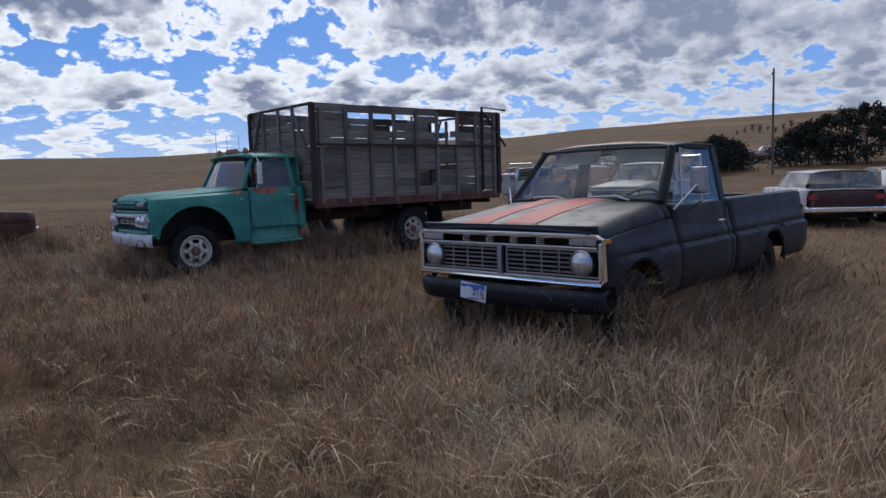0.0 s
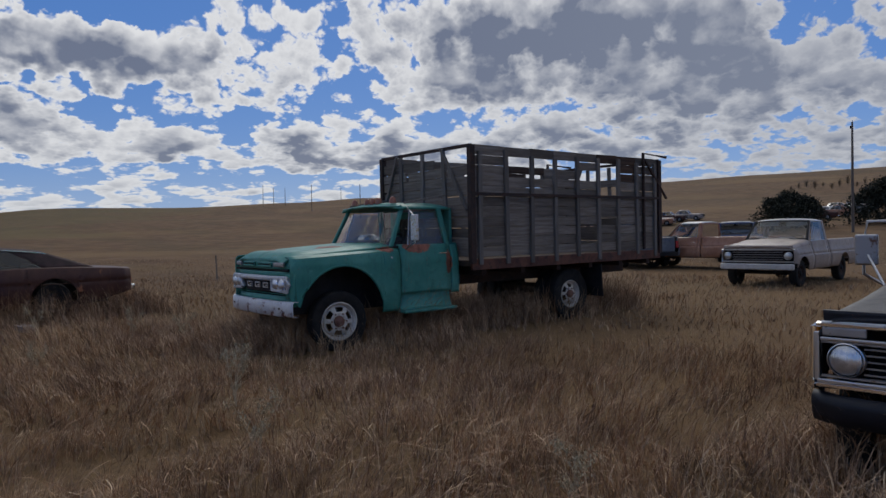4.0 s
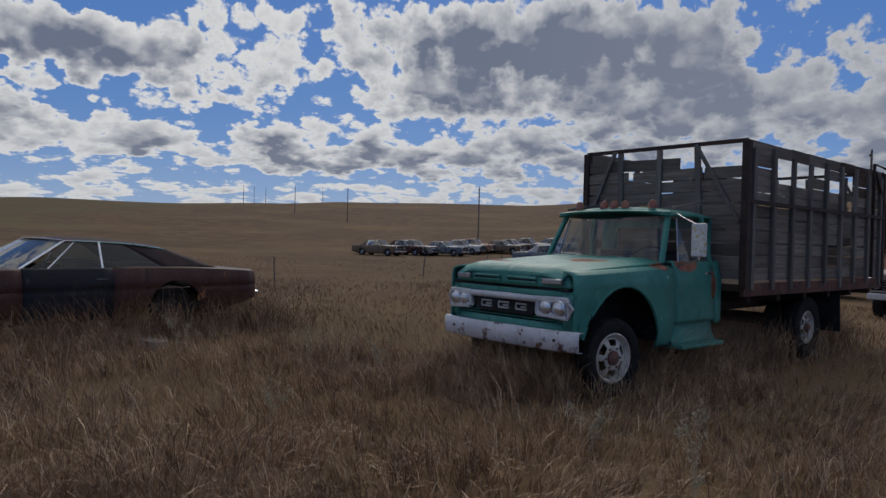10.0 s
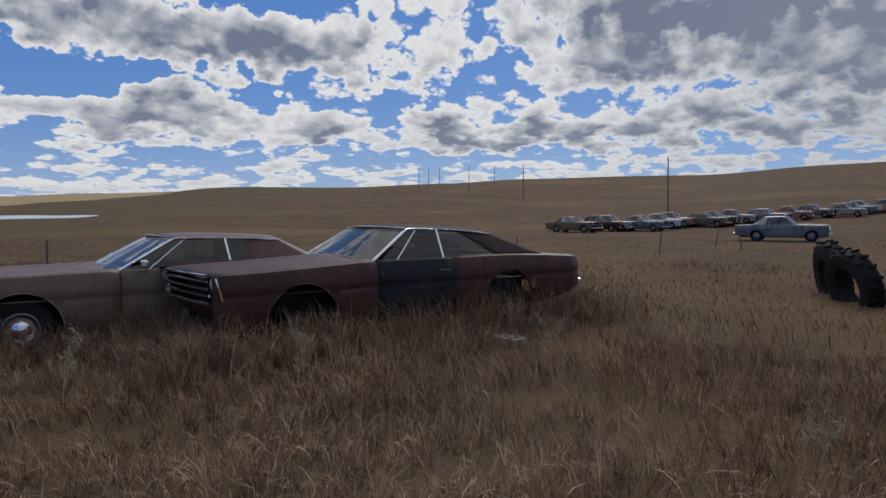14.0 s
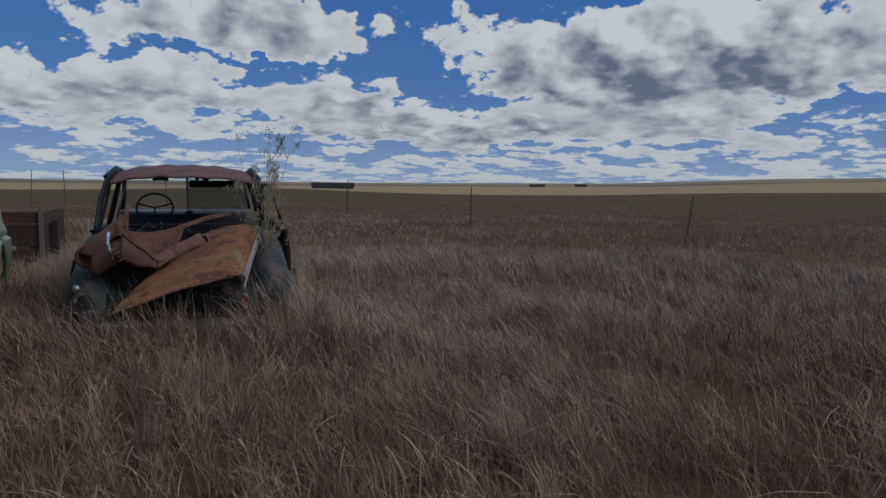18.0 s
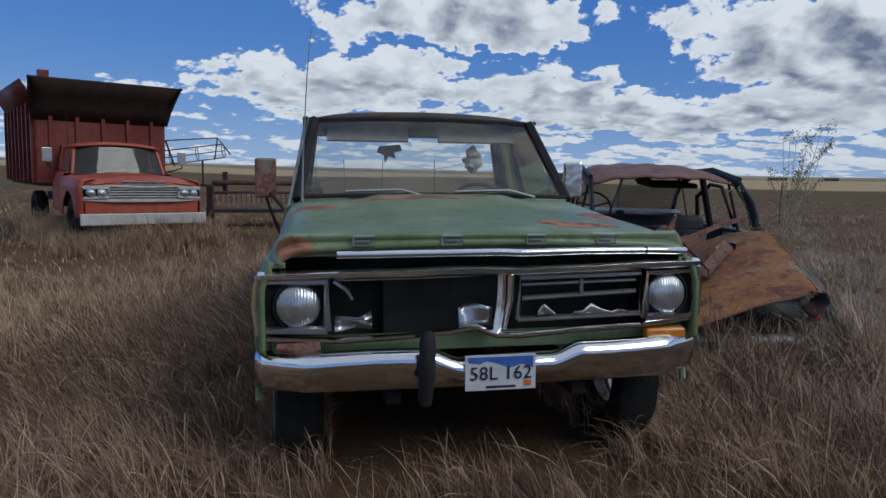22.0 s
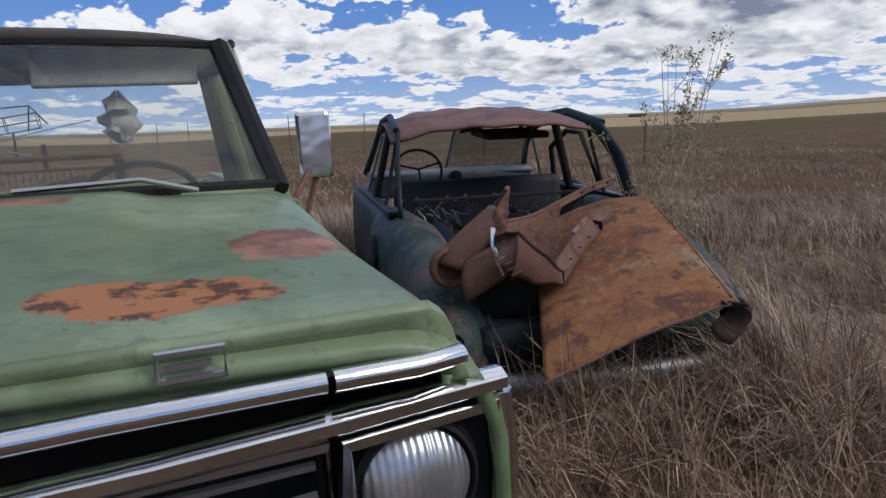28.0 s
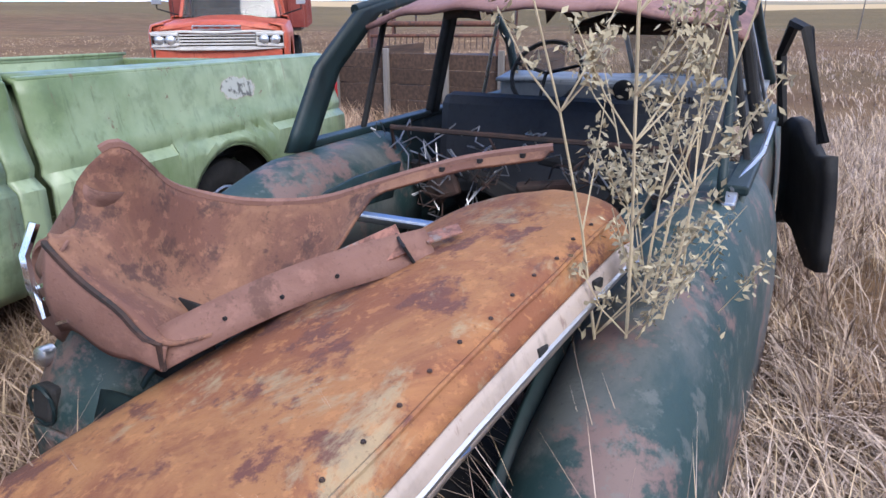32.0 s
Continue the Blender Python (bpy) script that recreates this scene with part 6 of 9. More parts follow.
    for s in (-1, 1):
        f = lambda p, s=s: (s * p[0], p[1], p[2])
        pillar("windshield_post", f(A[0]), f(A[1]), 0.035, K.get("trim", DULLCHROME), v, deep=0.05)
        by, bt = K["bpost"], K["bpost"] + K.get("blean", 0.0)
        tz = zt - 0.05 - K.get("fall", 0.0) * max(0, (bt - rf) / (rr - rf)) ** 2.2
        if not far or K.get("wagon"):
            pillar("door_post", (s * (hw + 0.08), by, belt), (s * rw * 0.98, bt, tz), 0.02, K.get("trim", DULLCHROME), v, deep=0.03)
            tube("roof_trim", [f(A[1]), *[(s * rw * (1 - 0.05 * q) * 1.005, rf + (rr - rf) * q, zt - 0.055 - K.get("fall", 0.0) * q ** 2.2) for q in span(0.05, 1, 10)]], 0.009, K.get("trim", DULLCHROME), v, 5)
            if not far:
                pillar("vent_bar", (s * (hw + 0.09), cowl + 0.42, belt), (s * rw * 0.99, rf + 0.16, zt - 0.07), 0.012, K.get("trim", DULLCHROME), v, deep=0.02)
                tube("belt_trim", [(s * (hw + 0.09), cowl + 0.15, belt + 0.012), (s * (hw + 0.09), K["qend"], belt + 0.012)], 0.007, K.get("trim", DULLCHROME), v, 5)
        quad_pane("side_window", (s * (hw + 0.075), cowl + 0.2, belt), (s * (hw + 0.075), by - 0.02, belt), (s * rw * 0.98, bt - 0.02, tz), (s * rw * 0.985, rf + 0.06, zt - 0.07), K.get("glass", GLASS), v)
        # quarter window and the sail panel behind it
        qe = K["qend"]
        qt = K.get("qtop", qe - 0.1)
        qz = zt - 0.06 - K.get("fall", 0.0) * max(0, (qt - rf) / (rr - rf)) ** 2.2
        quad_pane("quarter_window", (s * (hw + 0.075), by + 0.02, belt), (s * (hw + 0.075), qe, belt), (s * rw * 0.95, qt, qz), (s * rw * 0.98, bt + 0.02, tz), K.get("glass", GLASS), v)
        if not K.get("wagon"):
            surf("sail_panel", span(0, 1, 7), span(0, 1, 7), lambda a, b, s=s: tuple(
                (Vector((s * (hw + 0.075), qe, belt)) * (1 - a) + Vector((s * (hw + 0.05), ydeck + 0.05, belt + 0.015)) * a) * (1 - b)
                + (Vector((s * rw * 0.95, qt, qz)) * (1 - a) + Vector((s * C[1][0], rr, zrr + 0.02)) * a) * b), roofm, v, 0.015, flip=s < 0)
    quad_pane("windshield", (-A[0][0], A[0][1] - 0.02, A[0][2]), (A[0][0], A[0][1] - 0.02, A[0][2]), A[1], (-A[1][0], A[1][1], A[1][2]), K.get("glass", GLASS), v, -0.14)
    tube("windshield_trim", [(x, cowl + 0.08 - 0.14 * (1 - (x / hw) ** 2) if abs(x) < hw else cowl + 0.08, belt + 0.012) for x in span(-hw - 0.05, hw + 0.05, 11)], 0.01, K.get("trim", DULLCHROME), v, 5)
    tube("windshield_trim", [(x * rw, rf + 0.01 - 0.13 * (1 - x * x), zt - 0.045 + 0.02 * (1 - x * x)) for x in span(-1, 1, 11)], 0.01, K.get("trim", DULLCHROME), v, 5)
    quad_pane("rear_window", (-C[0][0] + 0.02, C[0][1], C[0][2]), (C[0][0] - 0.02, C[0][1], C[0][2]), (C[1][0], C[1][1], C[1][2]), (-C[1][0], C[1][1], C[1][2]), K.get("glass", GLASS), v, 0.05)
    # inside
    box("dashboard", (0, cowl + 0.36, belt - 0.06), (1.5, 0.3, 0.14), DASH, v, bevel=0.04)
    box("cabin_floor", (0, (cowl + dend) / 2 + 0.3, 0.28), (2 * W - 0.25, dend - cowl + 1.1, 0.05), BLACK, v)
    bench((0, cowl + 1.05, 0.5), (1.45, 0.5, 0.55), v, SEATV)
    if not far:
        bench((0, min(RA[0] - 0.25, cowl + 1.95), 0.5), (1.4, 0.45, 0.5), v, SEATV)
        steering((0.38, cowl + 0.62, belt + 0.02), 0.19, 0.8, v, BLACK)
        for x0 in (-0.5, 0.1):
            tube("wiper", [(x0, cowl - 0.02, belt + 0.03), (x0 + 0.2, cowl + 0.0, belt + 0.07), (x0 + 0.42, cowl + 0.03, belt + 0.06)], 0.006, DULLCHROME, v, 5)
    box("underbody", (0, L / 2, 0.27), (1.1, L - 0.6, 0.1), BLACK, v)
    for s in (-1, 1):
        for c in (FA, RA):
            if (s, c is FA) in K.get("nowheel", ()):
                lathe("brake_drum", [(0.14, -0.05), (0.14, 0.05), (0.001, 0.06)], (s * (W - 0.22), c[0], 0.3), "x" if s > 0 else "-x", DARKRUST, v, 20)
                continue
            wheel((s * (W - 0.16), c[0], 0.33), 0.345, 0.2, 0.19, K.get("rim", STEELGREY), v, s, 0, None, 0, K.get("cap", False))
    K["front"](v, K)
    return v


def big_coupe_front(v, K):
    """Stacked headlights either side of a deep barred grille that comes to a point."""
    W, zf, body = K["w"], K["zf"], K["body"]
    nose = lambda x: 0.02 + 0.10 * (abs(x) / W) ** 2 * 1.0
    # black board stands for the shade behind the bars
    box("grille_shade_board", (0, 0.28, 0.68), (1.7, 0.04, 0.34), BLACK, v)
    for i, z in enumerate((0.585, 0.66, 0.735, 0.81)):
        tube("grille_bar", [(x, nose(x) - 0.03 + 0.02 * (i == 1), z + 0.01 * (1 - abs(x))) for x in span(-0.72, 0.72, 9)], 0.015, CHROME, v, 6)
    tube("hood_lip", [(x, nose(x) - 0.02, zf + 0.015) for x in span(-0.8, 0.8, 9)], 0.013, CHROME, v, 6)
    for s in (-1, 1):
        prism("lamp_housing", [(s * 0.72, 0.56), (s * 0.93, 0.56), (s * 0.93, zf - 0.005), (s * 0.72, zf - 0.005)], "y", 0.10, 0.22, body, v, 0.02)
        lamp_round((s * 0.82, 0.09, 0.79), 0.075, v)
        lamp_round((s * 0.82, 0.12, 0.615), 0.075, v)
        tube("fender_edge", [(s * 0.94, 0.05, zf + 0.0), (s * 0.96, 0.09, 0.72), (s * 0.94, 0.14, 0.55)], 0.012, CHROME, v, 6)
        prism("fender_vents", [(1.42, 0.52), (1.47, 0.52), (1.45, 0.62), (1.40, 0.62)], "x", s * (W - 0.005), s * (W + 0.008), DULLCHROME, v, 0.003)
        tl = box("tail_light", (s * 0.80, K["len"] - 0.03, 0.62), (0.2, 0.04, 0.18), REDLENS, v, bevel=0.02)
    surf("lower_apron", span(-1, 1, 15), span(0, 1, 4), lambda u, q: (u * 0.9, 0.10 + 0.1 * u * u + 0.12 * q, 0.55 - 0.16 * q), body, v, 0.015)
    box("rear_bumper", (0, K["len"] + 0.01, 0.50), (1.86, 0.09, 0.12), CHROME, v, bevel=0.03)


def tan_front(v, K):
    W, zf, body = K["w"], K["zf"], K["body"]
    g = box("grille", (0, 0.03, 0.70), (0.62, 0.06, 0.3), BLACK, v)
    for k in range(7):
        box("grille_bar", (0, -0.005, 0.57 + k * 0.043), (0.6, 0.012, 0.014), CHROME, g, bevel=0.003)
    frame_bar("grille_frame", [(-0.33, -0.01, 0.54), (0.33, -0.01, 0.54), (0.33, 0.0, 0.87), (-0.33, 0.0, 0.87)], 0.018, CHROME, g)
    for s in (-1, 1):
        h = prism("lamp_housing", [(s * 0.36, 0.56), (s * 0.95, 0.56), (s * 0.95, 0.83), (s * 0.36, 0.83)], "y", 0.05, 0.14, DULLCHROME, v, 0.02)
        lamp_round((s * 0.53, 0.04, 0.70), 0.075, v)
        lamp_round((s * 0.74, 0.05, 0.70), 0.075, v)
        mr = tube("mirror_arm", [(s * (W - 0.06), K["cowl"] + 0.42, K["belt"]), (s * (W + 0.03), K["cowl"] + 0.4, K["belt"] + 0.07)], 0.014, CHROME, v, 6)
        box("door_mirror", (s * (W + 0.05), K["cowl"] + 0.38, K["belt"] + 0.10), (0.12, 0.07, 0.09), CHROME, mr, (0, 0, 0), 0.025)
        box("tail_light", (s * 0.7, K["len"] - 0.02, 0.66), (0.36, 0.04, 0.14), REDLENS, v)
        box("bumper_guard", (s * 0.38, -0.14, 0.50), (0.07, 0.09, 0.26), CHROME, v, bevel=0.02)
    surf("bumper", span(-1, 1, 25), list(range(6)), lambda u, q: (1.0 * u, (0.02, -0.07, -0.10, -0.10, -0.07, 0.0)[int(q)] + 0.16 * abs(u) ** 4, (0.56, 0.565, 0.53, 0.46, 0.42, 0.41)[int(q)]), CHROME, v, 0.01, "heavy chrome bumper hanging loose", sharp=60)
    box("rear_bumper", (0, K["len"] + 0.03, 0.50), (1.9, 0.1, 0.14), CHROME, v, bevel=0.03)


def plain_car_front(v, K):
    zf = K["zf"]
    box("grille", (0, 0.03, zf - 0.2), (1.5, 0.08, 0.2), BLACK, v)
    for k in range(3):
        box("grille_bar", (0, -0.015, zf - 0.27 + k * 0.06), (1.4, 0.02, 0.016), DULLCHROME, v)
    for s in (-1, 1):
        lamp_round((s * (K["w"] - 0.2), 0.02, zf - 0.16), 0.09, v)
        box("tail_light", (s * (K["w"] - 0.22), K["len"] - 0.03, K["zr"] - 0.16), (0.2, 0.04, 0.12), REDLENS, v)
    box("bumper", (0, -0.04, 0.45), (2 * K["w"] - 0.06, 0.12, 0.14), CHROME, v, bevel=0.03)
    box("rear_bumper", (0, K["len"] + 0.02, 0.45), (2 * K["w"] - 0.06, 0.12, 0.14), CHROME, v, bevel=0.03)


COUPE = dict(len=5.5, w=0.99, fa=1.0, ra=4.02, arch=0.43, cowl=1.82, dend=3.10, belt=0.93, zf=0.86, zr=0.86, hip=0.03, deck=4.72, rf=2.52, rr=4.0, roofz=1.375,
             rw=0.70, fall=0.10, bpost=2.98, blean=0.03, qend=3.92, qtop=3.35, rim=BLACK, body=MAROON, roof=VINYL, door=PRIMER, doorside=1, lift=0.22, front=big_coupe_front, trim=CHROME, glass=CARGLASS, nowheel={(1, True)})
maroon_coupe = car("coupe", pose(10.53, -5.36, -0.17, 0, 0, 193), "dull maroon fastback coupe with one dark door, sunk in grass", COUPE)
TANCAR = dict(len=5.5, w=1.0, fa=0.98, ra=3.98, arch=0.42, cowl=1.86, dend=3.25, belt=0.92, zf=0.89, zr=0.87, hip=0.02, deck=4.62, rf=2.62, rr=4.05, roofz=1.36,
              rw=0.72, fall=0.05, bpost=3.32, blean=-0.03, qend=3.62, qtop=3.55, body=TAN, roof=TANHOOD, hood=TANHOOD, front=tan_front, trim=CHROME, glass=CARGLASS, cap=True)
tan_coupe = car("coupe", pose(11.91, -2.63, -0.26, 0, 0, 190), "tan two-door coupe with a rust-dulled hood and chrome hubcaps", TANCAR)

# ---- the gutted sedan, seen from its open trunk ----
def gutted_sedan():
    v = thing("sedan_wreck", pose(2.47, 1.75, -0.15, 0, 0, -7), "gutted old sedan with open trunk, missing rear glass and rusted roof", "car wreck")
    G, D = WRECKG, WRECKB
    # pontoon rear fenders
    for s in (-1, 1):
        def fen(u, a, s=s):
            """Pontoon fender: rounded off at the tail, its inner foot in the valley beside the trunk."""
            y = 0.30 + 1.75 * u
            k = math.sqrt(max(0.0, 1 - max(0.0, (0.58 - y) / 0.28) ** 2))
            crest = 0.66 + 0.30 * min(1.0, max(0.0, y - 0.35) / 0.95) ** 0.8
            foot = 0.24 if a > 0 else 0.24 + 0.34 * min(1.0, u / 0.5)
            z = foot + (crest - foot) * (0.15 + 0.85 * k ** 0.7) * max(0.0, math.cos(a)) ** 0.5
            side = (0.175 if a > 0 else 0.20) * (0.55 + 0.45 * k ** 0.6)
            lean = 0.05 * u
            return (s * (0.715 + lean + side * math.sin(a)), y + 0.04 * (1 - math.cos(a)) * (1 - u), z)
        fender = surf("rear_fender", [0.0, 0.006, 0.015, 0.03, 0.05, 0.075, 0.1, 0.13, *span(0.17, 1, 15)], span(-math.pi / 2, math.pi / 2, 21), fen, G, v, 0.016, "rubbed grey-green pontoon fender", flip=s < 0)
        surf("fender_tail", span(0, 1, 7), span(-1, 1, 9), lambda q, x, s=s: (s * (0.715 + 0.10 * x), 0.29 + 0.025 * x * x, 0.24 + (0.20 - 0.03 * x * x) * q), G, fender, 0.012, flip=s < 0)
        # solid black block gives the empty lamp opening its darkness
        hole = box("tail_lamp_hole", (s * 0.735, 0.315, 0.50), (0.085, 0.05, 0.10), BLACK, fender, (-12, 0, 0), bevel=0.02, label="black block painting the shade of an empty tail lamp opening")
        tube("lamp_gasket", [(s * 0.735 + 0.05 * math.cos(t), 0.292, 0.50 + 0.058 * math.sin(t)) for t in span(0, 2 * math.pi, 17)], 0.006, WRECKB, hole, 5, caps=False)
        for hu, ha in ((0.10, 0.35), (0.17, 0.30), (0.27, 0.28), (0.40, 0.26), (0.55, 0.24), (0.13, -0.35)):
            p = fen(hu, ha)
            lathe("bolt_hole", [(0.008, -0.002), (0.008, 0.004), (0.001, 0.003)], p, "z", BLACK, fender, 8)
        if s > 0:
            tube("fender_seam", [fen(0.62, t) for t in span(-0.9, 1.4, 14)], 0.007, BLACK, fender, 5)
            tube("belt_chrome", [(s * 0.80, 1.55, 0.985), (s * 0.845, 2.1, 1.0), (s * 0.835, 2.9, 1.0)], 0.012, DULLCHROME, v, 6)
            box("hood_hinge", (s * 0.80, 1.50, 0.965), (0.05, 0.10, 0.025), DULLCHROME, v, (8, 0, 0), 0.008)
        # body side, roof rail and posts
        surf("body_side", span(1.6, 4.9, 12), span(0, 1, 6), lambda y, q, s=s: (s * (0.86 - 0.05 * q ** 3 - 0.06 * max(0, (y - 3.8))), y, 0.32 + 0.66 * q), D if s < 0 else G, v, 0.02, flip=s > 0)
        rail = [(s * 0.80, 1.42, 0.98), (s * 0.775, 1.60, 1.29), (s * 0.73, 1.84, 1.50), (s * 0.69, 2.4, 1.60), (s * 0.67, 3.0, 1.575), (s * 0.71, 3.45, 1.31), (s * 0.76, 3.68, 1.12)]
        def quarter(i, q, s=s, rail=rail):
            a, b = Vector(rail[int(i)]), Vector(rail[min(int(i) + 1, 6)])
            return a.lerp(b, i - int(i)) + Vector((-s * 0.015 * q, 0.13 * q, -0.02 * q))
        surf("rear_quarter", span(0, 3, 13), span(0, 1, 4), quarter, D, v, 0.025, "dark roof quarter", flip=s > 0)
        tube("roof_rail", rail[2:], [0.022, 0.024, 0.024, 0.026, 0.03], D, v, 8)
        pillar("door_post", (s * 0.80, 2.62, 0.98), (s * 0.66, 2.60, 1.55), 0.05, BLACK, v, deep=0.09)
        pillar("window_bar", (s * 0.81, 1.98, 0.98), (s * 0.69, 2.02, 1.50), 0.025, BLACK, v)
        pillar("vent_bar", (s * 0.79, 3.25, 1.0), (s * 0.655, 3.15, 1.46), 0.02, STEELGREY, v)
        box("wheel_tub", (s * 0.62, 1.25, 0.46), (0.16, 0.6, 0.30), BLACK, v, bevel=0.07)
        box("window_sill", (s * 0.815, 2.6, 0.985), (0.07, 2.1, 0.03), D, v)
    # broken rear deck: parcel shelf edge, seat wires
    surf("roof", span(-1, 1, 31), span(0, 1, 18), lambda u, q: (u * (0.765 - 0.07 * q), 1.74 + 0.16 * u * u + 1.30 * q - 0.12 * u * u * q, 1.475 + 0.175 * math.sin(min(1.0, q * 1.25 + 0.1) * math.pi / 2) ** 0.8 - 0.10 * abs(u) ** 3.2 - 0.07 * max(0, q - 0.75) / 0.25 + 0.006 * math.sin(u * 17)), ROOFRUST, v, 0.02, "faded oxide-red roof skin")
    rnd = random.Random(9)
    # ragged lining hanging under the roof's rear edge
    for k in range(2):
        x = -0.3 + k * 0.42 + rnd.uniform(-0.04, 0.04)
        h = rnd.choice((0.012, 0.02, 0.03, 0.012))
        surf("torn_lining", span(0, 1, 4), span(0, 1, 3), lambda a, b, x=x, h=h: (x + 0.15 * a, 1.80 + 0.02 * b, 1.50 - (h + 0.03 * math.sin(a * 9 + x * 20)) * b), DARKRUST, v, 0.004)
    box("headliner_pan", (0.28, 2.6, 1.44), (0.5, 0.5, 0.05), DARKRUST, v, (4, 0, 0), 0.015)
    # windshield frame with centre bar, dash, wheel
    tube("windshield_bar", [(0, 3.70, 1.14), (0, 3.22, 1.54)], 0.014, STEELGREY, v, 6)
    tube("windshield_header", [(-0.67, 3.06, 1.53), (0, 3.2, 1.56), (0.67, 3.06, 1.53)], 0.035, D, v, 6)
    quad_pane("windshield", (-0.72, 3.62, 1.12), (0.0, 3.72, 1.13), (0.0, 3.24, 1.54), (-0.65, 3.1, 1.52), GLASS, v)
    quad_pane("windshield", (0.0, 3.72, 1.13), (0.72, 3.62, 1.12), (0.65, 3.1, 1.52), (0.0, 3.24, 1.54), DUSTGLASS, v)
    surf("dash_top", span(-1, 1, 11), span(0, 1, 4), lambda u, q: (u * 0.76, 3.42 + 0.24 * q - 0.05 * u * u, 1.10 + 0.03 * q), GREYP, v, 0.02)
    box("dashboard", (0, 3.44, 1.0), (1.5, 0.08, 0.2), GREYP, v, bevel=0.03)
    lathe("dash_clock", [(0.06, 0), (0.06, 0.02), (0.045, 0.028), (0.001, 0.03)], (0.02, 3.40, 1.06), "-y", BLACK, v, 18)
    for k in range(14):
        box("speaker_slot", (0.12 + k * 0.022, 3.395, 0.99), (0.008, 0.01, 0.1), BLACK, v, bevel=0)
    steering((-0.36, 3.15, 1.16), 0.2, 0.6, v, BLACK)
    # hood and nose beyond
    surf("front_body", span(3.6, 4.9, 8), span(-1, 1, 13), lambda y, u: (u * (0.84 - 0.05 * (y - 3.6)), y, 1.08 - 0.05 * (y - 3.6) - 0.22 * abs(u) ** 4), D, v, 0.02)
    # front bench back, rear seat frame with springs
    box("front_seat_back", (0.0, 2.52, 0.86), (1.34, 0.2, 0.5), SEATV, v, (-8, 0, 0), 0.07, "dark front bench seat back")
    box("front_seat", (0.0, 2.85, 0.58), (1.34, 0.55, 0.2), SEATV, v, (0, 0, 0), 0.06)
    box("cabin_floor", (0, 2.6, 0.27), (1.6, 2.4, 0.05), BLACK, v)
    fr = frame_bar("rear_seat_frame", [(-0.62, 2.05, 0.5), (0.62, 2.05, 0.5), (0.62, 1.92, 1.02), (-0.62, 1.92, 1.02)], 0.012, DARKRUST, v)
    for k in range(44):
        x = rnd.uniform(-0.6, 0.6)
        z = rnd.uniform(0.65, 1.0)
        pts = [(x, 1.95, z)]
        for j in range(7):
            pts.append((pts[-1][0] + rnd.uniform(-0.07, 0.07), 1.95 + rnd.uniform(-0.06, 0.08), min(1.04, max(0.5, pts[-1][2] + rnd.uniform(-0.09, 0.07)))))
        tube("seat_spring", pts, 0.004, STEELGREY if k % 3 else DARKRUST, fr, 4)
    for k in range(9):
        box("seat_rag", (rnd.uniform(-0.55, 0.55), 1.97 + rnd.uniform(0, 0.1), rnd.uniform(0.6, 0.93)), (rnd.uniform(0.1, 0.3), 0.05, rnd.uniform(0.04, 0.12)), DARKRUST if k % 2 else BLACK, v, (rnd.uniform(-20, 20), rnd.uniform(-30, 30), rnd.uniform(-20, 20)), 0.02)
    # trunk floor, sill, hinges, bumper
    box("trunk_floor", (0, 1.05, 0.36), (1.15, 1.3, 0.05), BLACK, v)
    def pan(u, q):
        """The rounded tail below the trunk opening, dished into the valleys by the fenders."""
        a = q * math.pi * 0.62
        return (u * 0.60, 0.42 - 0.13 * math.sin(min(a, math.pi / 2)) + 0.05 * u * u + 0.16 * max(0.0, q - 0.7), 0.22 + 0.33 * q + 0.03 * math.sin(a) - 0.04 * abs(u) ** 4)
    surf("tail_pan", span(-1, 1, 21), span(0, 1, 11), pan, WRECKB, v, 0.018, "dark teal tail pan below the trunk opening", flip=True)
    for s in (-1, 1):
        surf("trunk_wall", span(0.45, 1.8, 9), span(0, 1, 5), lambda y, q, s=s: (s * (0.60 - 0.10 * q ** 2), y, 0.30 + (0.26 + 0.34 * min(1.0, (y - 0.45) / 0.9) ** 0.7) * q), WRECKB, v, 0.014, flip=s > 0)
    for k in range(7):
        x, y = -0.42 + 0.14 * k, 0.75 + 0.11 * (k * 5 % 7)
        box("trunk_scrap", (x, y, 0.42 + 0.015 * (k % 3)), (0.10 + 0.03 * (k % 3), 0.16, 0.05), (DARKRUST, BLACK, HOODRUST2)[k % 3], v, (8 * (k % 3) - 8, 11 * (k % 2) - 5, 37 * k), 0.012)
    box("shelf_rail", (-0.05, 1.34, 0.80), (1.1, 0.05, 0.03), DULLCHROME, v)
    def bump(u, q):
        prof = ((0.03, 0.36), (-0.01, 0.365), (-0.035, 0.34), (-0.04, 0.29), (-0.025, 0.24), (0.02, 0.22))
        y, z = prof[int(q)]
        return (0.93 * u, y + 0.26 + 0.42 * abs(u) ** 5, z - 0.04 - 0.01 * u)
    surf("bumper", span(-1, 1, 31), list(range(6)), bump, STEELGREY, v, 0.01, "dull grimy rear bumper", sharp=60)
    tl = lathe("tail_lamp", [(0.026, -0.03), (0.03, 0.0), (0.028, 0.01), (0.016, 0.018), (0.001, 0.02)], (-0.80, 0.36, 0.60), "-y", DULLCHROME, v, 18, "empty chrome tail lamp rim")
    lathe("tail_lamp", [(0.02, -0.03), (0.02, 0.0), (0.012, 0.01), (0.001, 0.01)], (-0.80, 0.33, 0.50), "-y", DULLCHROME, v, 14)
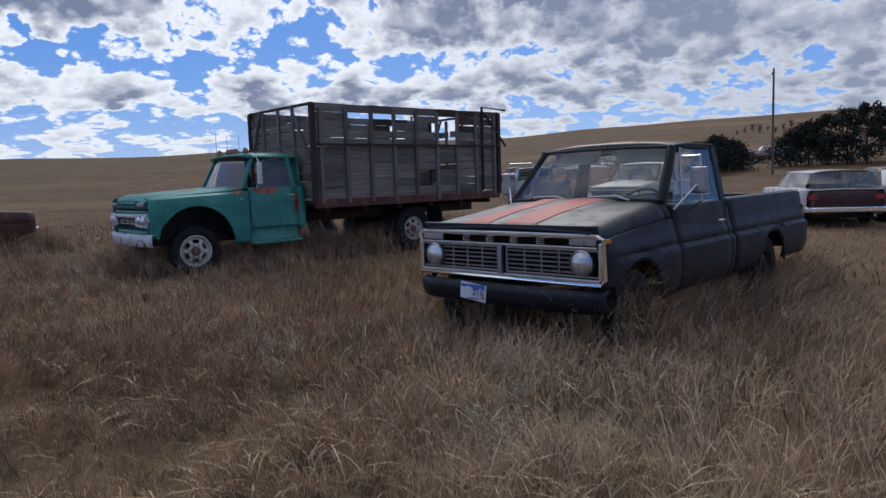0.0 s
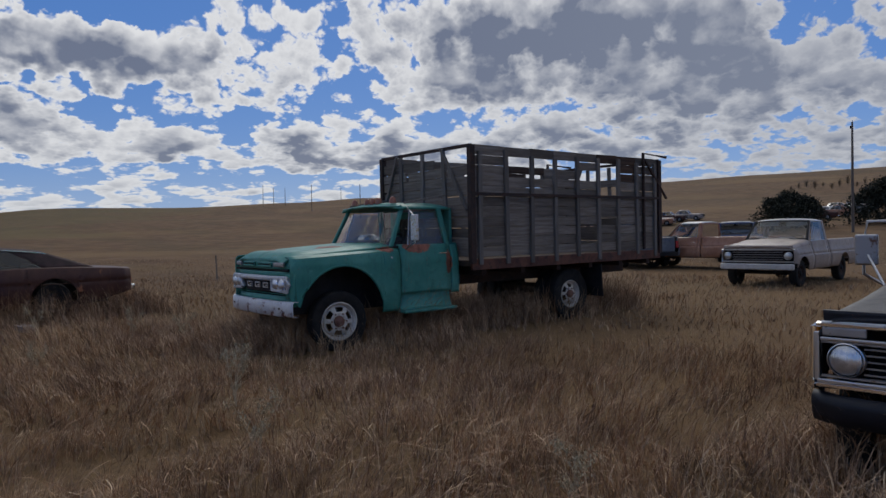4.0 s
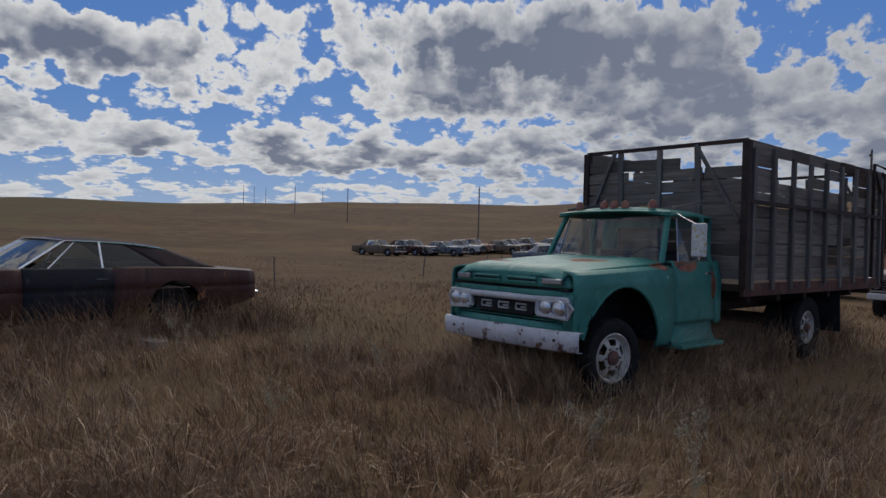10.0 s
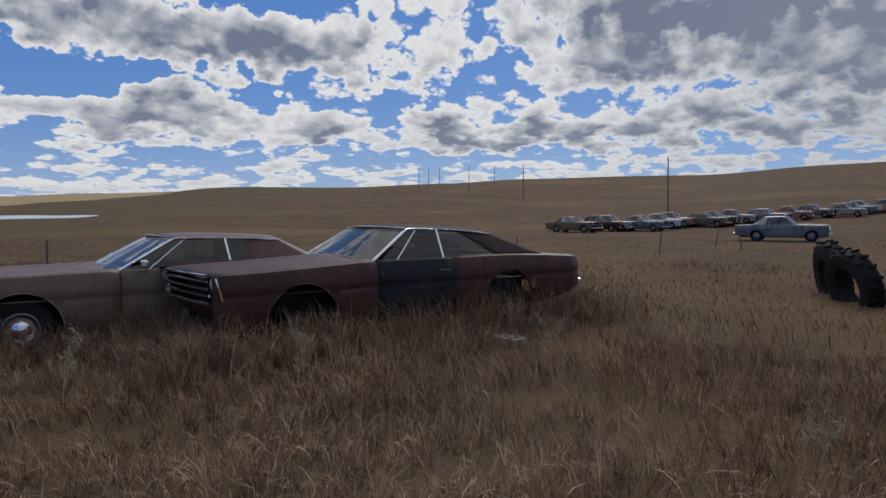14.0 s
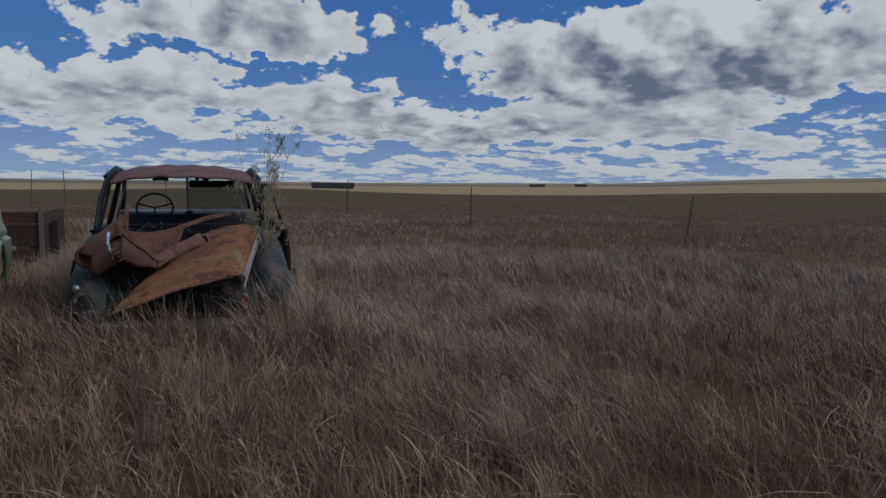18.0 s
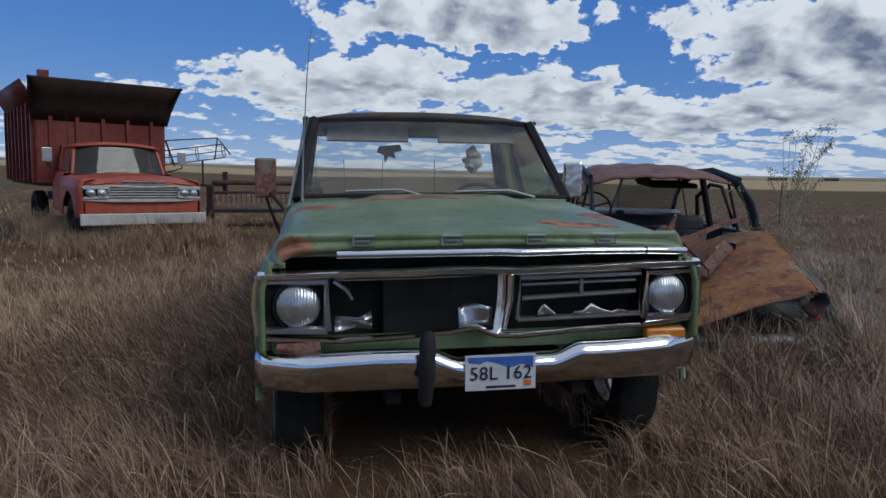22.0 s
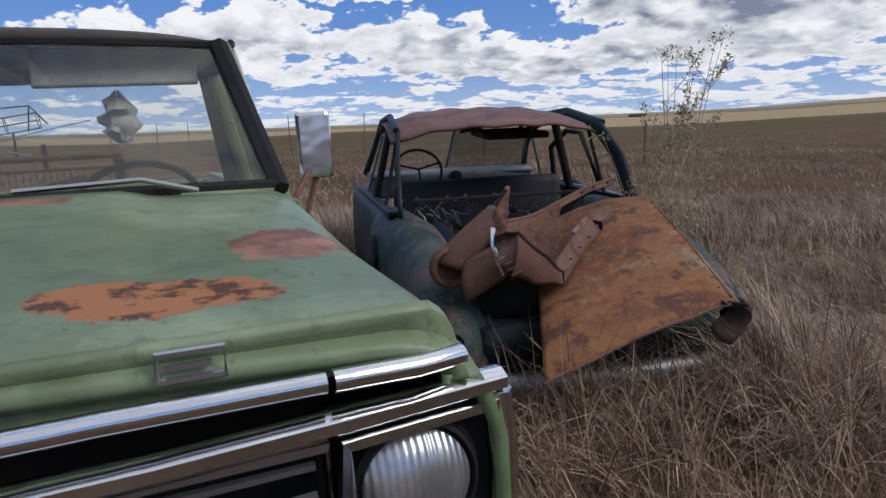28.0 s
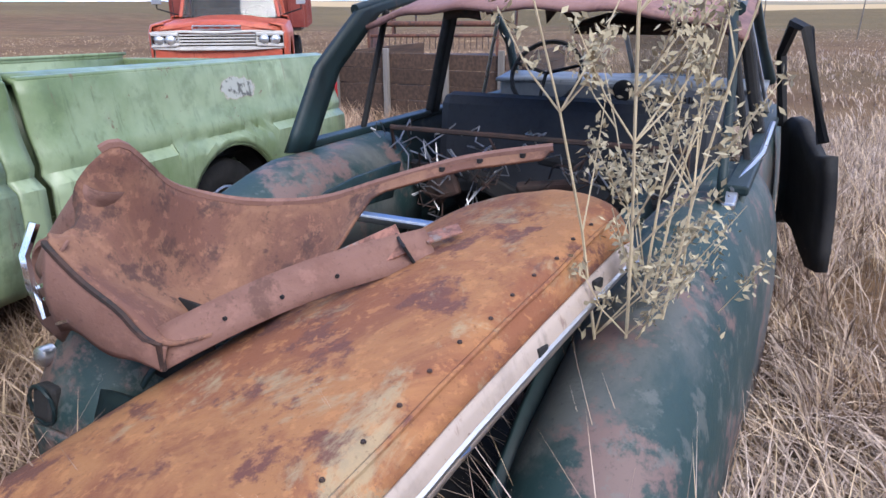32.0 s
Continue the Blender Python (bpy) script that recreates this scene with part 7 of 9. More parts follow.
    # open doors
    for s, ang, yh, ln in ((1, 19, 3.15, 0.62), (-1, -10, 2.0, 0.5)):
        d = new("open_door")
        d.parent = v
        d.matrix_local = pose(s * 0.86, yh, 0, 0, 0, ang)
        surf("door_skin", span(0, -ln, 6), span(0, 1, 6), lambda y, q, s=s: (s * (0.04 - 0.04 * q * q), y, (0.46 if s > 0 else 0.34) + (0.50 if s > 0 else 0.42) * q - 0.06 * math.sin(y * 9)), BLACK, d, 0.05, flip=s < 0)
        if s > 0:
            tube("window_frame", [(0, -0.02, 0.96), (-s * 0.06, -0.05, 1.30), (-s * 0.10, -0.3, 1.44), (-s * 0.10, -ln + 0.15, 1.42), (-s * 0.02, -ln, 0.98)], 0.025, BLACK, d, 6)
    for x in (0, 1):
        wheel(((-0.74, 0.74)[x], 1.12, 0.30), 0.34, 0.18, 0.2, DARKRUST, v, (-1, 1)[x])
        wheel(((-0.74, 0.74)[x], 4.25, 0.30), 0.34, 0.18, 0.2, DARKRUST, v, (-1, 1)[x])
    return v


def loose_hood():
    """A big rusted hood thrown slantwise into the trunk."""
    h = thing("loose_hood", Matrix.Identity(4), "large orange-rusted hood lying across the open trunk", "car panel")
    A, B, C, D = Vector((1.95, 1.55, 0.35)), Vector((2.86, 1.48, 0.61)), Vector((3.26, 2.72, 0.93)), Vector((2.64, 3.02, 0.74))

    def fn(u, q):
        # the far end is rounded off like the nose of a hood
        q2 = q * (1 - 0.10 * max(0.0, (q - 0.55) / 0.45) * (2 * u - 1) ** 2 * (0.7 if u > 0.5 else 0.5))
        p = (A * (1 - u) + B * u) * (1 - q2) + (D * (1 - u) + C * u) * q2
        crown = 1 - (2 * u - 1) ** 2
        up = (0.02 + 0.05 * q) * crown ** 0.8 + 0.02 * math.sin(q * math.pi)
        n = noise.noise((u * 3, q * 3, 4)) * 0.010 + noise.noise((u * 9, q * 9, 1)) * 0.003
        edge = -0.06 * max(0.0, (u - 0.88) / 0.12) ** 2 - 0.05 * max(0.0, (q - 0.92) / 0.08) ** 2 - 0.012 * max(0.0, (0.03 - q) / 0.03)
        return p + Vector((-0.02, -0.04, 1)) * (up + n + edge)
    surf("hood_skin", span(0, 1, 46), span(0, 1, 52), fn, HOODRUST, h, 0.008)
    surf("hood_flange", span(0, 1, 24), span(0, 1, 5), lambda q, b: Vector(fn(1.0, q)) + Vector((0.018 * math.sin(b * 2), 0.0, -0.085 * b * (1 - 0.35 * q))), CREAM, h, 0.006, "pale turned-down edge")
    tube("edge_trim", [fn(1.0, q) + Vector((0.022, 0, -0.045)) for q in span(0, 0.97, 20)], 0.008, DULLCHROME, h, 6)
    tube("edge_bead", [fn(0.955, q) + Vector((0, 0, 0.003)) for q in span(0.03, 0.93, 26)], 0.006, HOODRUST, h, 6)
    tube("front_hem", [fn(u, 0.0) for u in span(0, 1, 16)], 0.007, HOODRUST2, h, 6)
    for k in range(4):
        p = fn(1.0, 0.18 + 0.2 * k) + Vector((0.018, 0, -0.075 + 0.02 * k))
        box("trim_clip", p, (0.012, 0.035, 0.022), BLACK if k != 1 else BLUEP, h, (0, 0, -18), 0.003)
    # torn nose corner hanging over the bumper
    def torn(u, q):
        p = B + Vector((-0.11 + 0.10 * u, -0.01 + 0.05 * u * u, -0.02 - 0.22 * q * (1 - 0.5 * u) * (0.5 + 0.5 * math.sin(u * 3))))
        return p + Vector((0.05 * math.sin(q * 4), 0.05 * math.sin(u * 6 + q * 2), 0))
    surf("torn_corner", span(0, 1, 9), span(0, 1, 8), torn, DARKRUST, h, 0.008)
    rim = lathe("tail_lamp", [(0.036, -0.05), (0.036, 0.0), (0.03, 0.008), (0.028, -0.01)], (2.90, 1.60, 0.385), "-y", DULLCHROME, h, 18)
    lathe("tail_lens", [(0.028, -0.012), (0.018, 0.004), (0.001, 0.008)], (2.90, 1.60, 0.385), "-y", REDLENS, rim, 18)
    rnd = random.Random(3)
    for k in range(13):
        p = fn(0.915 + 0.012 * rnd.random(), 0.08 + k * 0.065)
        lathe("bolt_hole", [(0.0055, 0.0), (0.004, 0.004), (0.001, 0.004)], (p.x, p.y, p.z), "z", DARKRUST, h, 8)


def loose_fender():
    """A brown rusted nose panel, curled, resting on the hood."""
    h = thing("loose_nose_panel", Matrix.Identity(4), "curled brown rusted nose panel resting on a hood", "car panel")
    # upper rim from the peak to the far end, lower edge below it
    rim = [(1.99, 2.16, 0.90), (2.03, 2.16, 0.99), (2.106, 2.205, 1.06), (2.09, 2.36, 0.93), (2.11, 2.475, 0.872), (2.24, 2.53, 0.85), (2.42, 2.57, 0.865), (2.60, 2.60, 0.925), (2.80, 2.65, 0.985), (3.01, 2.70, 1.02)]
    low = [(2.02, 2.05, 0.88), (2.05, 2.03, 0.875), (2.067, 2.016, 0.87), (2.14, 2.02, 0.80), (2.22, 2.03, 0.74), (2.31, 2.05, 0.66), (2.45, 2.18, 0.68), (2.587, 2.318, 0.713), (2.70, 2.39, 0.75), (2.80, 2.45, 0.79)]

    def poly(P, u):
        x = u * (len(P) - 1)
        i = min(int(x), len(P) - 2)
        f = x - i
        p0, p1, p2, p3 = (Vector(P[min(max(j, 0), len(P) - 1)]) for j in (i - 1, i, i + 1, i + 2))
        return 0.5 * (2 * p1 + (p2 - p0) * f + (2 * p0 - 5 * p1 + 4 * p2 - p3) * f * f + (3 * p1 - p0 - 3 * p2 + p3) * f ** 3)

    def bowl(u, q):
        """A deep trough under the rim; past two thirds only a strip of it is left."""
        left = 1.0 if u < 0.62 else max(0.10, 1 - ((u - 0.62) / 0.16) ** 1.3)
        q *= left
        p = poly(rim, u) * (1 - q) + poly(low, u) * q
        deep = 0.20 * math.sin(q * math.pi) * math.sin(min(1.0, max(0.0, u - 0.12) * 1.5 + 0.05) * math.pi) ** 0.7
        ripple = 0.006 * noise.noise((u * 14, q * 7, 2))
        return p + Vector((0.0, 0.55 * deep, -0.75 * deep)) + Vector((0, 0, ripple))
    surf("panel_skin", span(0, 1, 60), span(0, 1, 24), bowl, NOSERUST, h, 0.009)
    tube("rolled_rim", [poly(rim, u) + Vector((0, 0, 0.005)) for u in span(0.18, 1, 40)], 0.012, HOODRUST2, h, 6)
    for k in range(3):
        p = bowl(0.86 + 0.05 * k, 0.5)
        lathe("rim_hole", [(0.008, -0.002), (0.008, 0.008), (0.001, 0.007)], p + Vector((0, -0.004, 0.006)), "z", BLACK, h, 8)
    # front flange folded down towards the tip
    tip = Vector((2.307, 2.04, 0.605))
    surf("front_flange", span(0, 1, 16), span(0, 1, 8), lambda u, q: poly(low, 0.2 + u * 0.36) * (1 - q) + (Vector((2.03, 2.04, 0.66 + 0.02 * math.sin(9 * u))) * (1 - u) + tip * u) * q + Vector((0, -0.025 * math.sin(q * 3) * (1 - u), 0)), HOODRUST2, h, 0.008)
    tube("flange_edge", [poly(low, u) + Vector((0, -0.008, 0.006)) for u in span(0.18, 0.55, 14)] + [tip], 0.008, DARKRUST, h, 5)
    # lower strip running up to the bent bracket
    end = Vector((2.80, 2.45, 0.775))
    surf("lower_strip", span(0, 1, 18), span(0, 1, 4), lambda u, q: tip * (1 - u) + end * u + Vector((-0.05 * q, 0.03 * q, 0.03 * math.sin(u * 3.1) + 0.075 * q)), HOODRUST2, h, 0.008)
    for k in range(3):
        p = tip.lerp(end, 0.25 + 0.2 * k) + Vector((-0.025, 0.0, 0.055))
        lathe("strip_hole", [(0.005, 0.0), (0.005, 0.006), (0.001, 0.006)], p, "-y", BLACK, h, 8)
    br = box("bent_bracket", (2.64, 2.40, 0.80), (0.17, 0.09, 0.008), WHITERUST_BROWN, h, (35, -22, 32), 0.002, "bent bare grey bracket")
    box("bracket_leg", (2.72, 2.45, 0.79), (0.008, 0.10, 0.11), BLACK, br, (10, -30, 34), 0.002)
    box("bracket_tab", (2.79, 2.50, 0.835), (0.09, 0.05, 0.006), WHITERUST_BROWN, br, (8, -14, 32), 0.002)
    # rounded nose at the near end with its vent slots
    def nose(u, a):
        # a closed bulge that swells from the peak down to a round lamp end
        c = Vector((2.06, 2.20, 0.97)).lerp(Vector((1.83, 2.27, 0.70)), u)
        r = 0.055 + 0.05 * math.sin(u * 1.5)
        return c + Vector((0.8, 0.25, -0.35)).normalized() * r * 0.9 * math.cos(a) + Vector((-0.25, 0.95, 0.1)).normalized() * r * math.sin(a)
    surf("nose_shell", span(0, 1, 14), span(0, 2 * math.pi, 22), nose, HOODRUST2, h, 0.008)
    lathe("lamp_bowl", [(0.098, -0.05), (0.10, 0.0), (0.085, 0.012), (0.06, -0.02), (0.001, -0.03)], (1.815, 2.23, 0.70), "-y", HOODRUST2, h, 24, "rusted round lamp bowl")
    surf("cheek", span(0, 1, 12), span(0, 1, 8), lambda u, q: Vector((1.86, 2.17, 0.76)).lerp(Vector((2.05, 2.04, 0.90)), u) + Vector((0.05 * u, 0.0, -0.02 - (0.20 - 0.04 * u) * q)) + Vector((-0.03, -0.035, 0)) * math.sin(q * math.pi), HOODRUST2, h, 0.008)
    for k in range(4):
        p = Vector((1.985 + 0.016 * k, 2.035 - 0.004 * k, 0.76 - 0.026 * k))
        tube("vent_slat", [p, p + Vector((0.05, -0.01, 0.02))], 0.006, CHROME, h, 5)
    tube("nose_trim", [(1.965, 2.07, 0.90), (1.95, 2.04, 0.83), (1.965, 2.03, 0.76), (2.0, 2.03, 0.69)], 0.013, CHROME, h, 6)
    # added black sheet, paints the dark void under the flange
    surf("dark_liner", span(0, 1, 8), span(0, 1, 6), lambda u, q: Vector((1.90 + 0.40 * u, 2.34 - 0.12 * u, 0.66 - 0.26 * q + 0.02 * u)), BLACK, h, 0.01)


gutted_sedan()
loose_hood()
loose_fender()

# ---- red truck, implement and trailer behind the green pickup ----
def red_truck():
    v = thing("dump_truck", pose(-3.78, 10.18, -0.14, 0, 0, 29.5), "sunburnt red truck with a high dark red grain box", "truck")
    T = REDTRUCK
    FA, RA, R = (0.85, 0.48), (4.6, 0.48), 0.58
    w = lambda y, z: 1.04 - 0.05 * max(0.0, (0.75 - z) / 0.3) ** 2 - 0.06 * max(0.0, (z - 1.15) / 0.2) - 0.08 * max(0.0, (0.3 - y) / 0.3) ** 2 - (0.06 if y > 1.7 else 0)
    sill = arch(lambda y: 0.62, (FA,), R)
    for s in (-1, 1):
        side_panel("front_fender", 0.03, 1.66, sill, lambda y: 1.24 + 0.05 * min(1, y), w, s, T, v, (FA,), R, 0.18, 0.03, 12)
        side_panel("door", 1.67, 2.68, lambda y: 0.66, lambda y: 1.36, w, s, T, v, (), R, 0.08, 0.01, 6)
        pillar("windshield_post", (s * 0.83, 1.66, 1.36), (s * 0.74, 1.9, 1.9), 0.06, T, v)
        pillar("rear_post", (s * 0.86, 2.66, 1.34), (s * 0.78, 2.6, 1.9), 0.08, T, v, deep=0.14)
        quad_pane("side_window", (s * 0.86, 1.78, 1.37), (s * 0.86, 2.6, 1.37), (s * 0.77, 2.55, 1.88), (s * 0.76, 1.98, 1.88), DUSTGLASS, v)
        pd = frame_bar("lamp_pod", [(s * 0.58, -0.02, 0.98), (s * 0.98, 0.02, 0.96), (s * 0.98, 0.02, 1.13), (s * 0.58, -0.02, 1.13)], 0.03, WHITEP, v)
        lamp_round((s * 0.69, -0.02, 1.05), 0.07, v)
        lamp_round((s * 0.86, 0.0, 1.05), 0.07, v)
        wheel((s * 0.9, FA[0], 0.48), 0.48, 0.24, 0.28, DARKRUST, v, s, 0)
        wheel((s * 0.95, RA[0], 0.48), 0.48, 0.24, 0.28, DARKRUST, v, s, 0)
        box("chassis_rail", (s * 0.42, 3.6, 0.78), (0.08, 6.4, 0.2), DARKRUST, v)
        mr = tube("mirror_arm", [(s * 0.9, 1.85, 1.4), (s * 1.22, 1.75, 1.5), (s * 1.22, 1.75, 1.8)], 0.014, BLACK, v, 5)
        box("mirror", (s * 1.22, 1.75, 1.7), (0.16, 0.04, 0.26), DULLCHROME, mr)
    surf("hood", span(-1, 1, 25), [0.0, 0.04, 0.1, *span(0.2, 1.62, 9)], lambda u, y: (u * 0.86, y, 1.26 + 0.06 * min(1, y) + 0.06 * (1 - abs(u) ** 2.2) + 0.02 * math.exp(-(u / 0.5) ** 8) - 0.07 * max(0, (0.15 - y) / 0.15) ** 2), T, v, 0.02)
    surf("nose", span(-1, 1, 17), span(0, 1, 4), lambda u, q: (u * 0.95, 0.0 + 0.07 * abs(u) ** 3, 1.12 + 0.13 * q), T, v, 0.02)
    frame_bar("name_strip", [(-0.36, -0.02, 1.20), (0.36, -0.02, 1.20), (0.36, -0.02, 1.25), (-0.36, -0.02, 1.25)], 0.012, DULLCHROME, v)
    badge_row(v, (-0.24, -0.08, 0.08, 0.24), -0.02, 1.225, 0.06, 0.03)
    # black board, the grille opening's shade as colour
    box("grille_shade_board", (0, 0.08, 1.03), (1.9, 0.04, 0.24), BLACK, v)
    for k in range(5):
        tube("grille_bar", [(-0.62, 0.0, 0.94 + k * 0.045), (0.62, 0.0, 0.94 + k * 0.045)], 0.014, WHITEP, v, 6)
    tube("grille_surround", [(-1.0, 0.05, 1.15), (-0.5, -0.02, 1.17), (0, -0.03, 1.155), (0.5, -0.02, 1.17), (1.0, 0.05, 1.15)], 0.022, WHITEP, v, 6)
    tube("grille_surround", [(-1.0, 0.05, 0.93), (-0.5, -0.02, 0.91), (0.5, -0.02, 0.91), (1.0, 0.05, 0.93)], 0.022, WHITEP, v, 6)
    box("apron", (0, 0.06, 0.80), (1.9, 0.04, 0.2), T, v)
    box("bumper", (0, -0.06, 0.60), (2.1, 0.08, 0.2), WHITEP, v, bevel=0.02, label="white channel bumper")
    surf("roof", span(-1, 1, 15), span(0, 1, 9), lambda u, q: (u * 0.8, 1.78 + 0.95 * q, 1.88 + 0.06 * (1 - u * u) + 0.05 * (1 - abs(u) ** 6) * (1 - (2 * q - 1) ** 8)), T, v, 0.03)
    quad_pane("windshield", (-0.82, 1.66, 1.36), (0.82, 1.66, 1.36), (0.73, 1.88, 1.88), (-0.73, 1.88, 1.88), CARGLASS, v, -0.1)
    # black instead of body red: paints the cab's inside as shaded
    box("cab_back", (0, 2.7, 1.3), (1.7, 0.04, 1.2), BLACK, v)
    box("dashboard", (0, 1.8, 1.28), (1.6, 0.2, 0.14), DASH, v)
    bench((0, 2.35, 1.0), (1.5, 0.45, 0.5), v, SEATV)
    steering((0.42, 1.98, 1.42), 0.2, 0.8, v, BLACK)
    tube("radio_aerial", [(-0.9, 1.5, 1.3), (-0.92, 1.5, 2.4)], 0.006, BLACK, v, 5)
    # grain box with ribs, flared dark cab guard
    y0, y1, hw, zf, zt = 2.95, 7.2, 1.2, 1.15, 2.75
    box("box_floor", (0, (y0 + y1) / 2, zf), (2.3, y1 - y0, 0.12), DARKRUST, v)
    for s in (-1, 1):
        sd = box("box_side", (s * hw, (y0 + y1) / 2, (zf + zt) / 2), (0.05, y1 - y0, zt - zf), REDBOX, v)
        for k in range(8):
            box("rib", (s * (hw + 0.05), y0 + 0.15 + k * 0.56, (zf + zt) / 2), (0.07, 0.09, zt - zf), REDBOX, sd)
        surf("side_flare", span(y0, y1, 3), span(0, 1, 3), lambda y, q, s=s: (s * (hw + 0.25 * q), y, zt + 0.42 * q), REDBOX, v, 0.03)
    box("box_front", (0, y0, (zf + zt) / 2), (2 * hw, 0.05, zt - zf), REDBOX, v)
    for k in range(5):
        box("front_rib", (-0.96 + k * 0.48, y0 - 0.05, (zf + zt) / 2), (0.07, 0.06, zt - zf), REDBOX, v)
    surf("cab_guard", span(-1, 1, 9), span(0, 1, 4), lambda u, q: (u * (hw + 0.1 + 0.12 * q), y0 - 0.04 - 0.65 * q ** 1.5, zt - 0.35 + 0.75 * q), DARKRUST, v, 0.03, "dark flared board over the cab")
    for s in (-1, 1):
        tube("guard_brace", [(s * 1.2, y0, 2.55), (s * 1.36, y0 - 0.68, zt + 0.4)], 0.03, BLACK, v, 4)
        tube("guard_arm", [(s * 1.22, y0 + 0.1, zt + 0.4), (s * 1.4, y0 - 0.72, zt + 0.4)], 0.03, BLACK, v, 4)
    box("corner_cap", (-1.1, y0 - 0.3, zt + 0.5), (0.18, 0.2, 0.16), REDBOX, v)
    return v


red_truck()


def cutter_bar():
    """The low cutter bar of a swather, lying by itself."""
    v = thing("cutter_bar", pose(-2.2, 15.3, -0.1, 0, 0, 16), "rusty swather cutter bar with tines and end plates", "farm implement")
    for z, y, r in ((1.15, -0.3, 0.06), (0.92, -0.45, 0.035)):
        tube("roller", [(-1.32, y, z), (1.32, y, z)], r, RUSTBEAM, v, 8)
    for k in range(22):
        tube("tine", [(-1.26 + k * 0.12, -0.45, 0.92), (-1.26 + k * 0.12, -0.55, 0.66)], 0.012, DARKRUST, v, 4)
    box("deck", (0, 0.4, 0.45), (2.64, 1.2, 0.08), DARKRUST, v)
    for x in (-1.32, 1.32):
        box("end_plate", (x, 0.0, 0.72), (0.06, 1.1, 0.72), RUSTBEAM, v)
        box("skid", (x, 0.0, 0.2), (0.1, 0.9, 0.5), DARKRUST, v)


cutter_bar()


def header_reel():
    """The bat reel of a swather with its lifting frame, far behind."""
    v = thing("swather_reel", pose(-9.8, 37.8, ground(-9.8, 37.8), 0, 0, 18) @ Matrix.Scale(1.32, 4), "rusty swather reel with an iron lifting frame", "farm implement")
    box("deck", (0, 0.4, 0.4), (5.0, 1.0, 0.1), DARKRUST, v)
    for x in (-2.5, 2.5):
        box("end_plate", (x, 0.1, 0.5), (0.06, 1.0, 1.0), RUSTBEAM, v)
    for x in (-1.6, 1.6):
        tube("reel_stand", [(x, 0.3, 0.4), (x, 0.3, 1.5)], 0.05, DARKRUST, v, 4)
    # tilted bat reel
    m = pose(0.2, 0.3, 1.55, 0, -9, 0)
    bars = []
    for k in range(6):
        a = k * math.pi / 3
        bars.append([m @ Vector((x, 0.42 * math.cos(a), 0.42 * math.sin(a) * 0.8)) for x in (-2.3, 2.3)])
        tube("reel_bat", bars[-1], 0.03, RUSTBEAM, v, 4)
    for x in (-2.3, -1.1, 0.1, 1.2, 2.3):
        for k in range(6):
            a, b = k * math.pi / 3, (k + 1) * math.pi / 3
            tube("reel_spoke", [m @ Vector((x, 0.42 * math.cos(a), 0.34 * math.sin(a))), m @ Vector((x, 0.42 * math.cos(b), 0.34 * math.sin(b)))], 0.018, RUSTBEAM, v, 4)
    tube("lift_frame", [(-2.5, 0.2, 0.9), (-2.35, 0.2, 1.95), (0.1, 0.1, 2.25), (2.2, 0.1, 2.45), (2.75, 0.1, 1.75)], 0.035, BLACK, v, 4)
    tube("lift_frame", [(0.1, 0.1, 2.25), (0.45, 0.2, 1.2)], 0.05, RUSTBEAM, v, 4)
    tube("lift_frame", [(-2.35, 0.2, 1.95), (-2.1, 0.3, 1.0)], 0.035, BLACK, v, 4)
    tube("lift_frame", [(2.2, 0.1, 2.45), (2.1, 0.3, 1.5)], 0.035, BLACK, v, 4)


header_reel()


def flat_trailer():
    v = thing("wagon_box", pose(-0.03, 9.75, -0.24, 0, 0, -4) @ Matrix.Diagonal((0.78, 1, 0.96, 1)), "dark weathered plank farm wagon box with a red reflector", "farm wagon")
    rnd = random.Random(2)
    for k in range(4):
        z = 0.42 + k * 0.2
        box("plank", (0, -0.6, z), (3.0, 0.04, 0.19), BOARDDK, v, (0, rnd.uniform(-0.4, 0.4), 0), 0.006)
        for s in (-1, 1):
            box("plank", (s * 1.5, 0.7, z), (0.04, 2.6, 0.19), BOARDDK, v, (rnd.uniform(-0.4, 0.4), 0, 0), 0.006)
    for x in (-1.46, -0.5, 0.55, 1.46):
        box("stake", (x, -0.64, 0.7), (0.09, 0.06, 0.95), BOARDZ, v)
    box("floor", (0, 0.7, 0.32), (3.0, 2.7, 0.08), BOARDDK, v)
    box("undersill", (0, -0.5, 0.25), (2.9, 0.1, 0.12), DARKRUST, v)
    lathe("reflector", [(0.09, 0), (0.09, 0.02), (0.07, 0.03), (0.001, 0.035)], (0.72, -0.62, 0.42), "-y", REDLENS, v, 20, "round faded red reflector")
    lathe("hub", [(0.05, 0), (0.05, 0.05), (0.001, 0.06)], (0.95, -0.62, 0.5), "-y", STEELGREY, v, 14)
    for s in (-1, 1):
        wheel((s * 1.1, 0.9, 0.32), 0.34, 0.18, 0.2, DARKRUST, v, s)
        box("post_junk", (s * 1.62, 0.0, 0.55), (0.12, 0.2, 0.8), DARKRUST, v)


flat_trailer()

# ---- rows of vehicles farther off ----
def at(az, d, origin=(2.0, -5.0)):
    a = radians(az)
    return origin[0] + d * math.sin(a), origin[1] + d * math.cos(a)


def set_down(x, y, rz, dz=0.0):
    return pose(x, y, ground(x, y) + dz, 0, 0, rz)


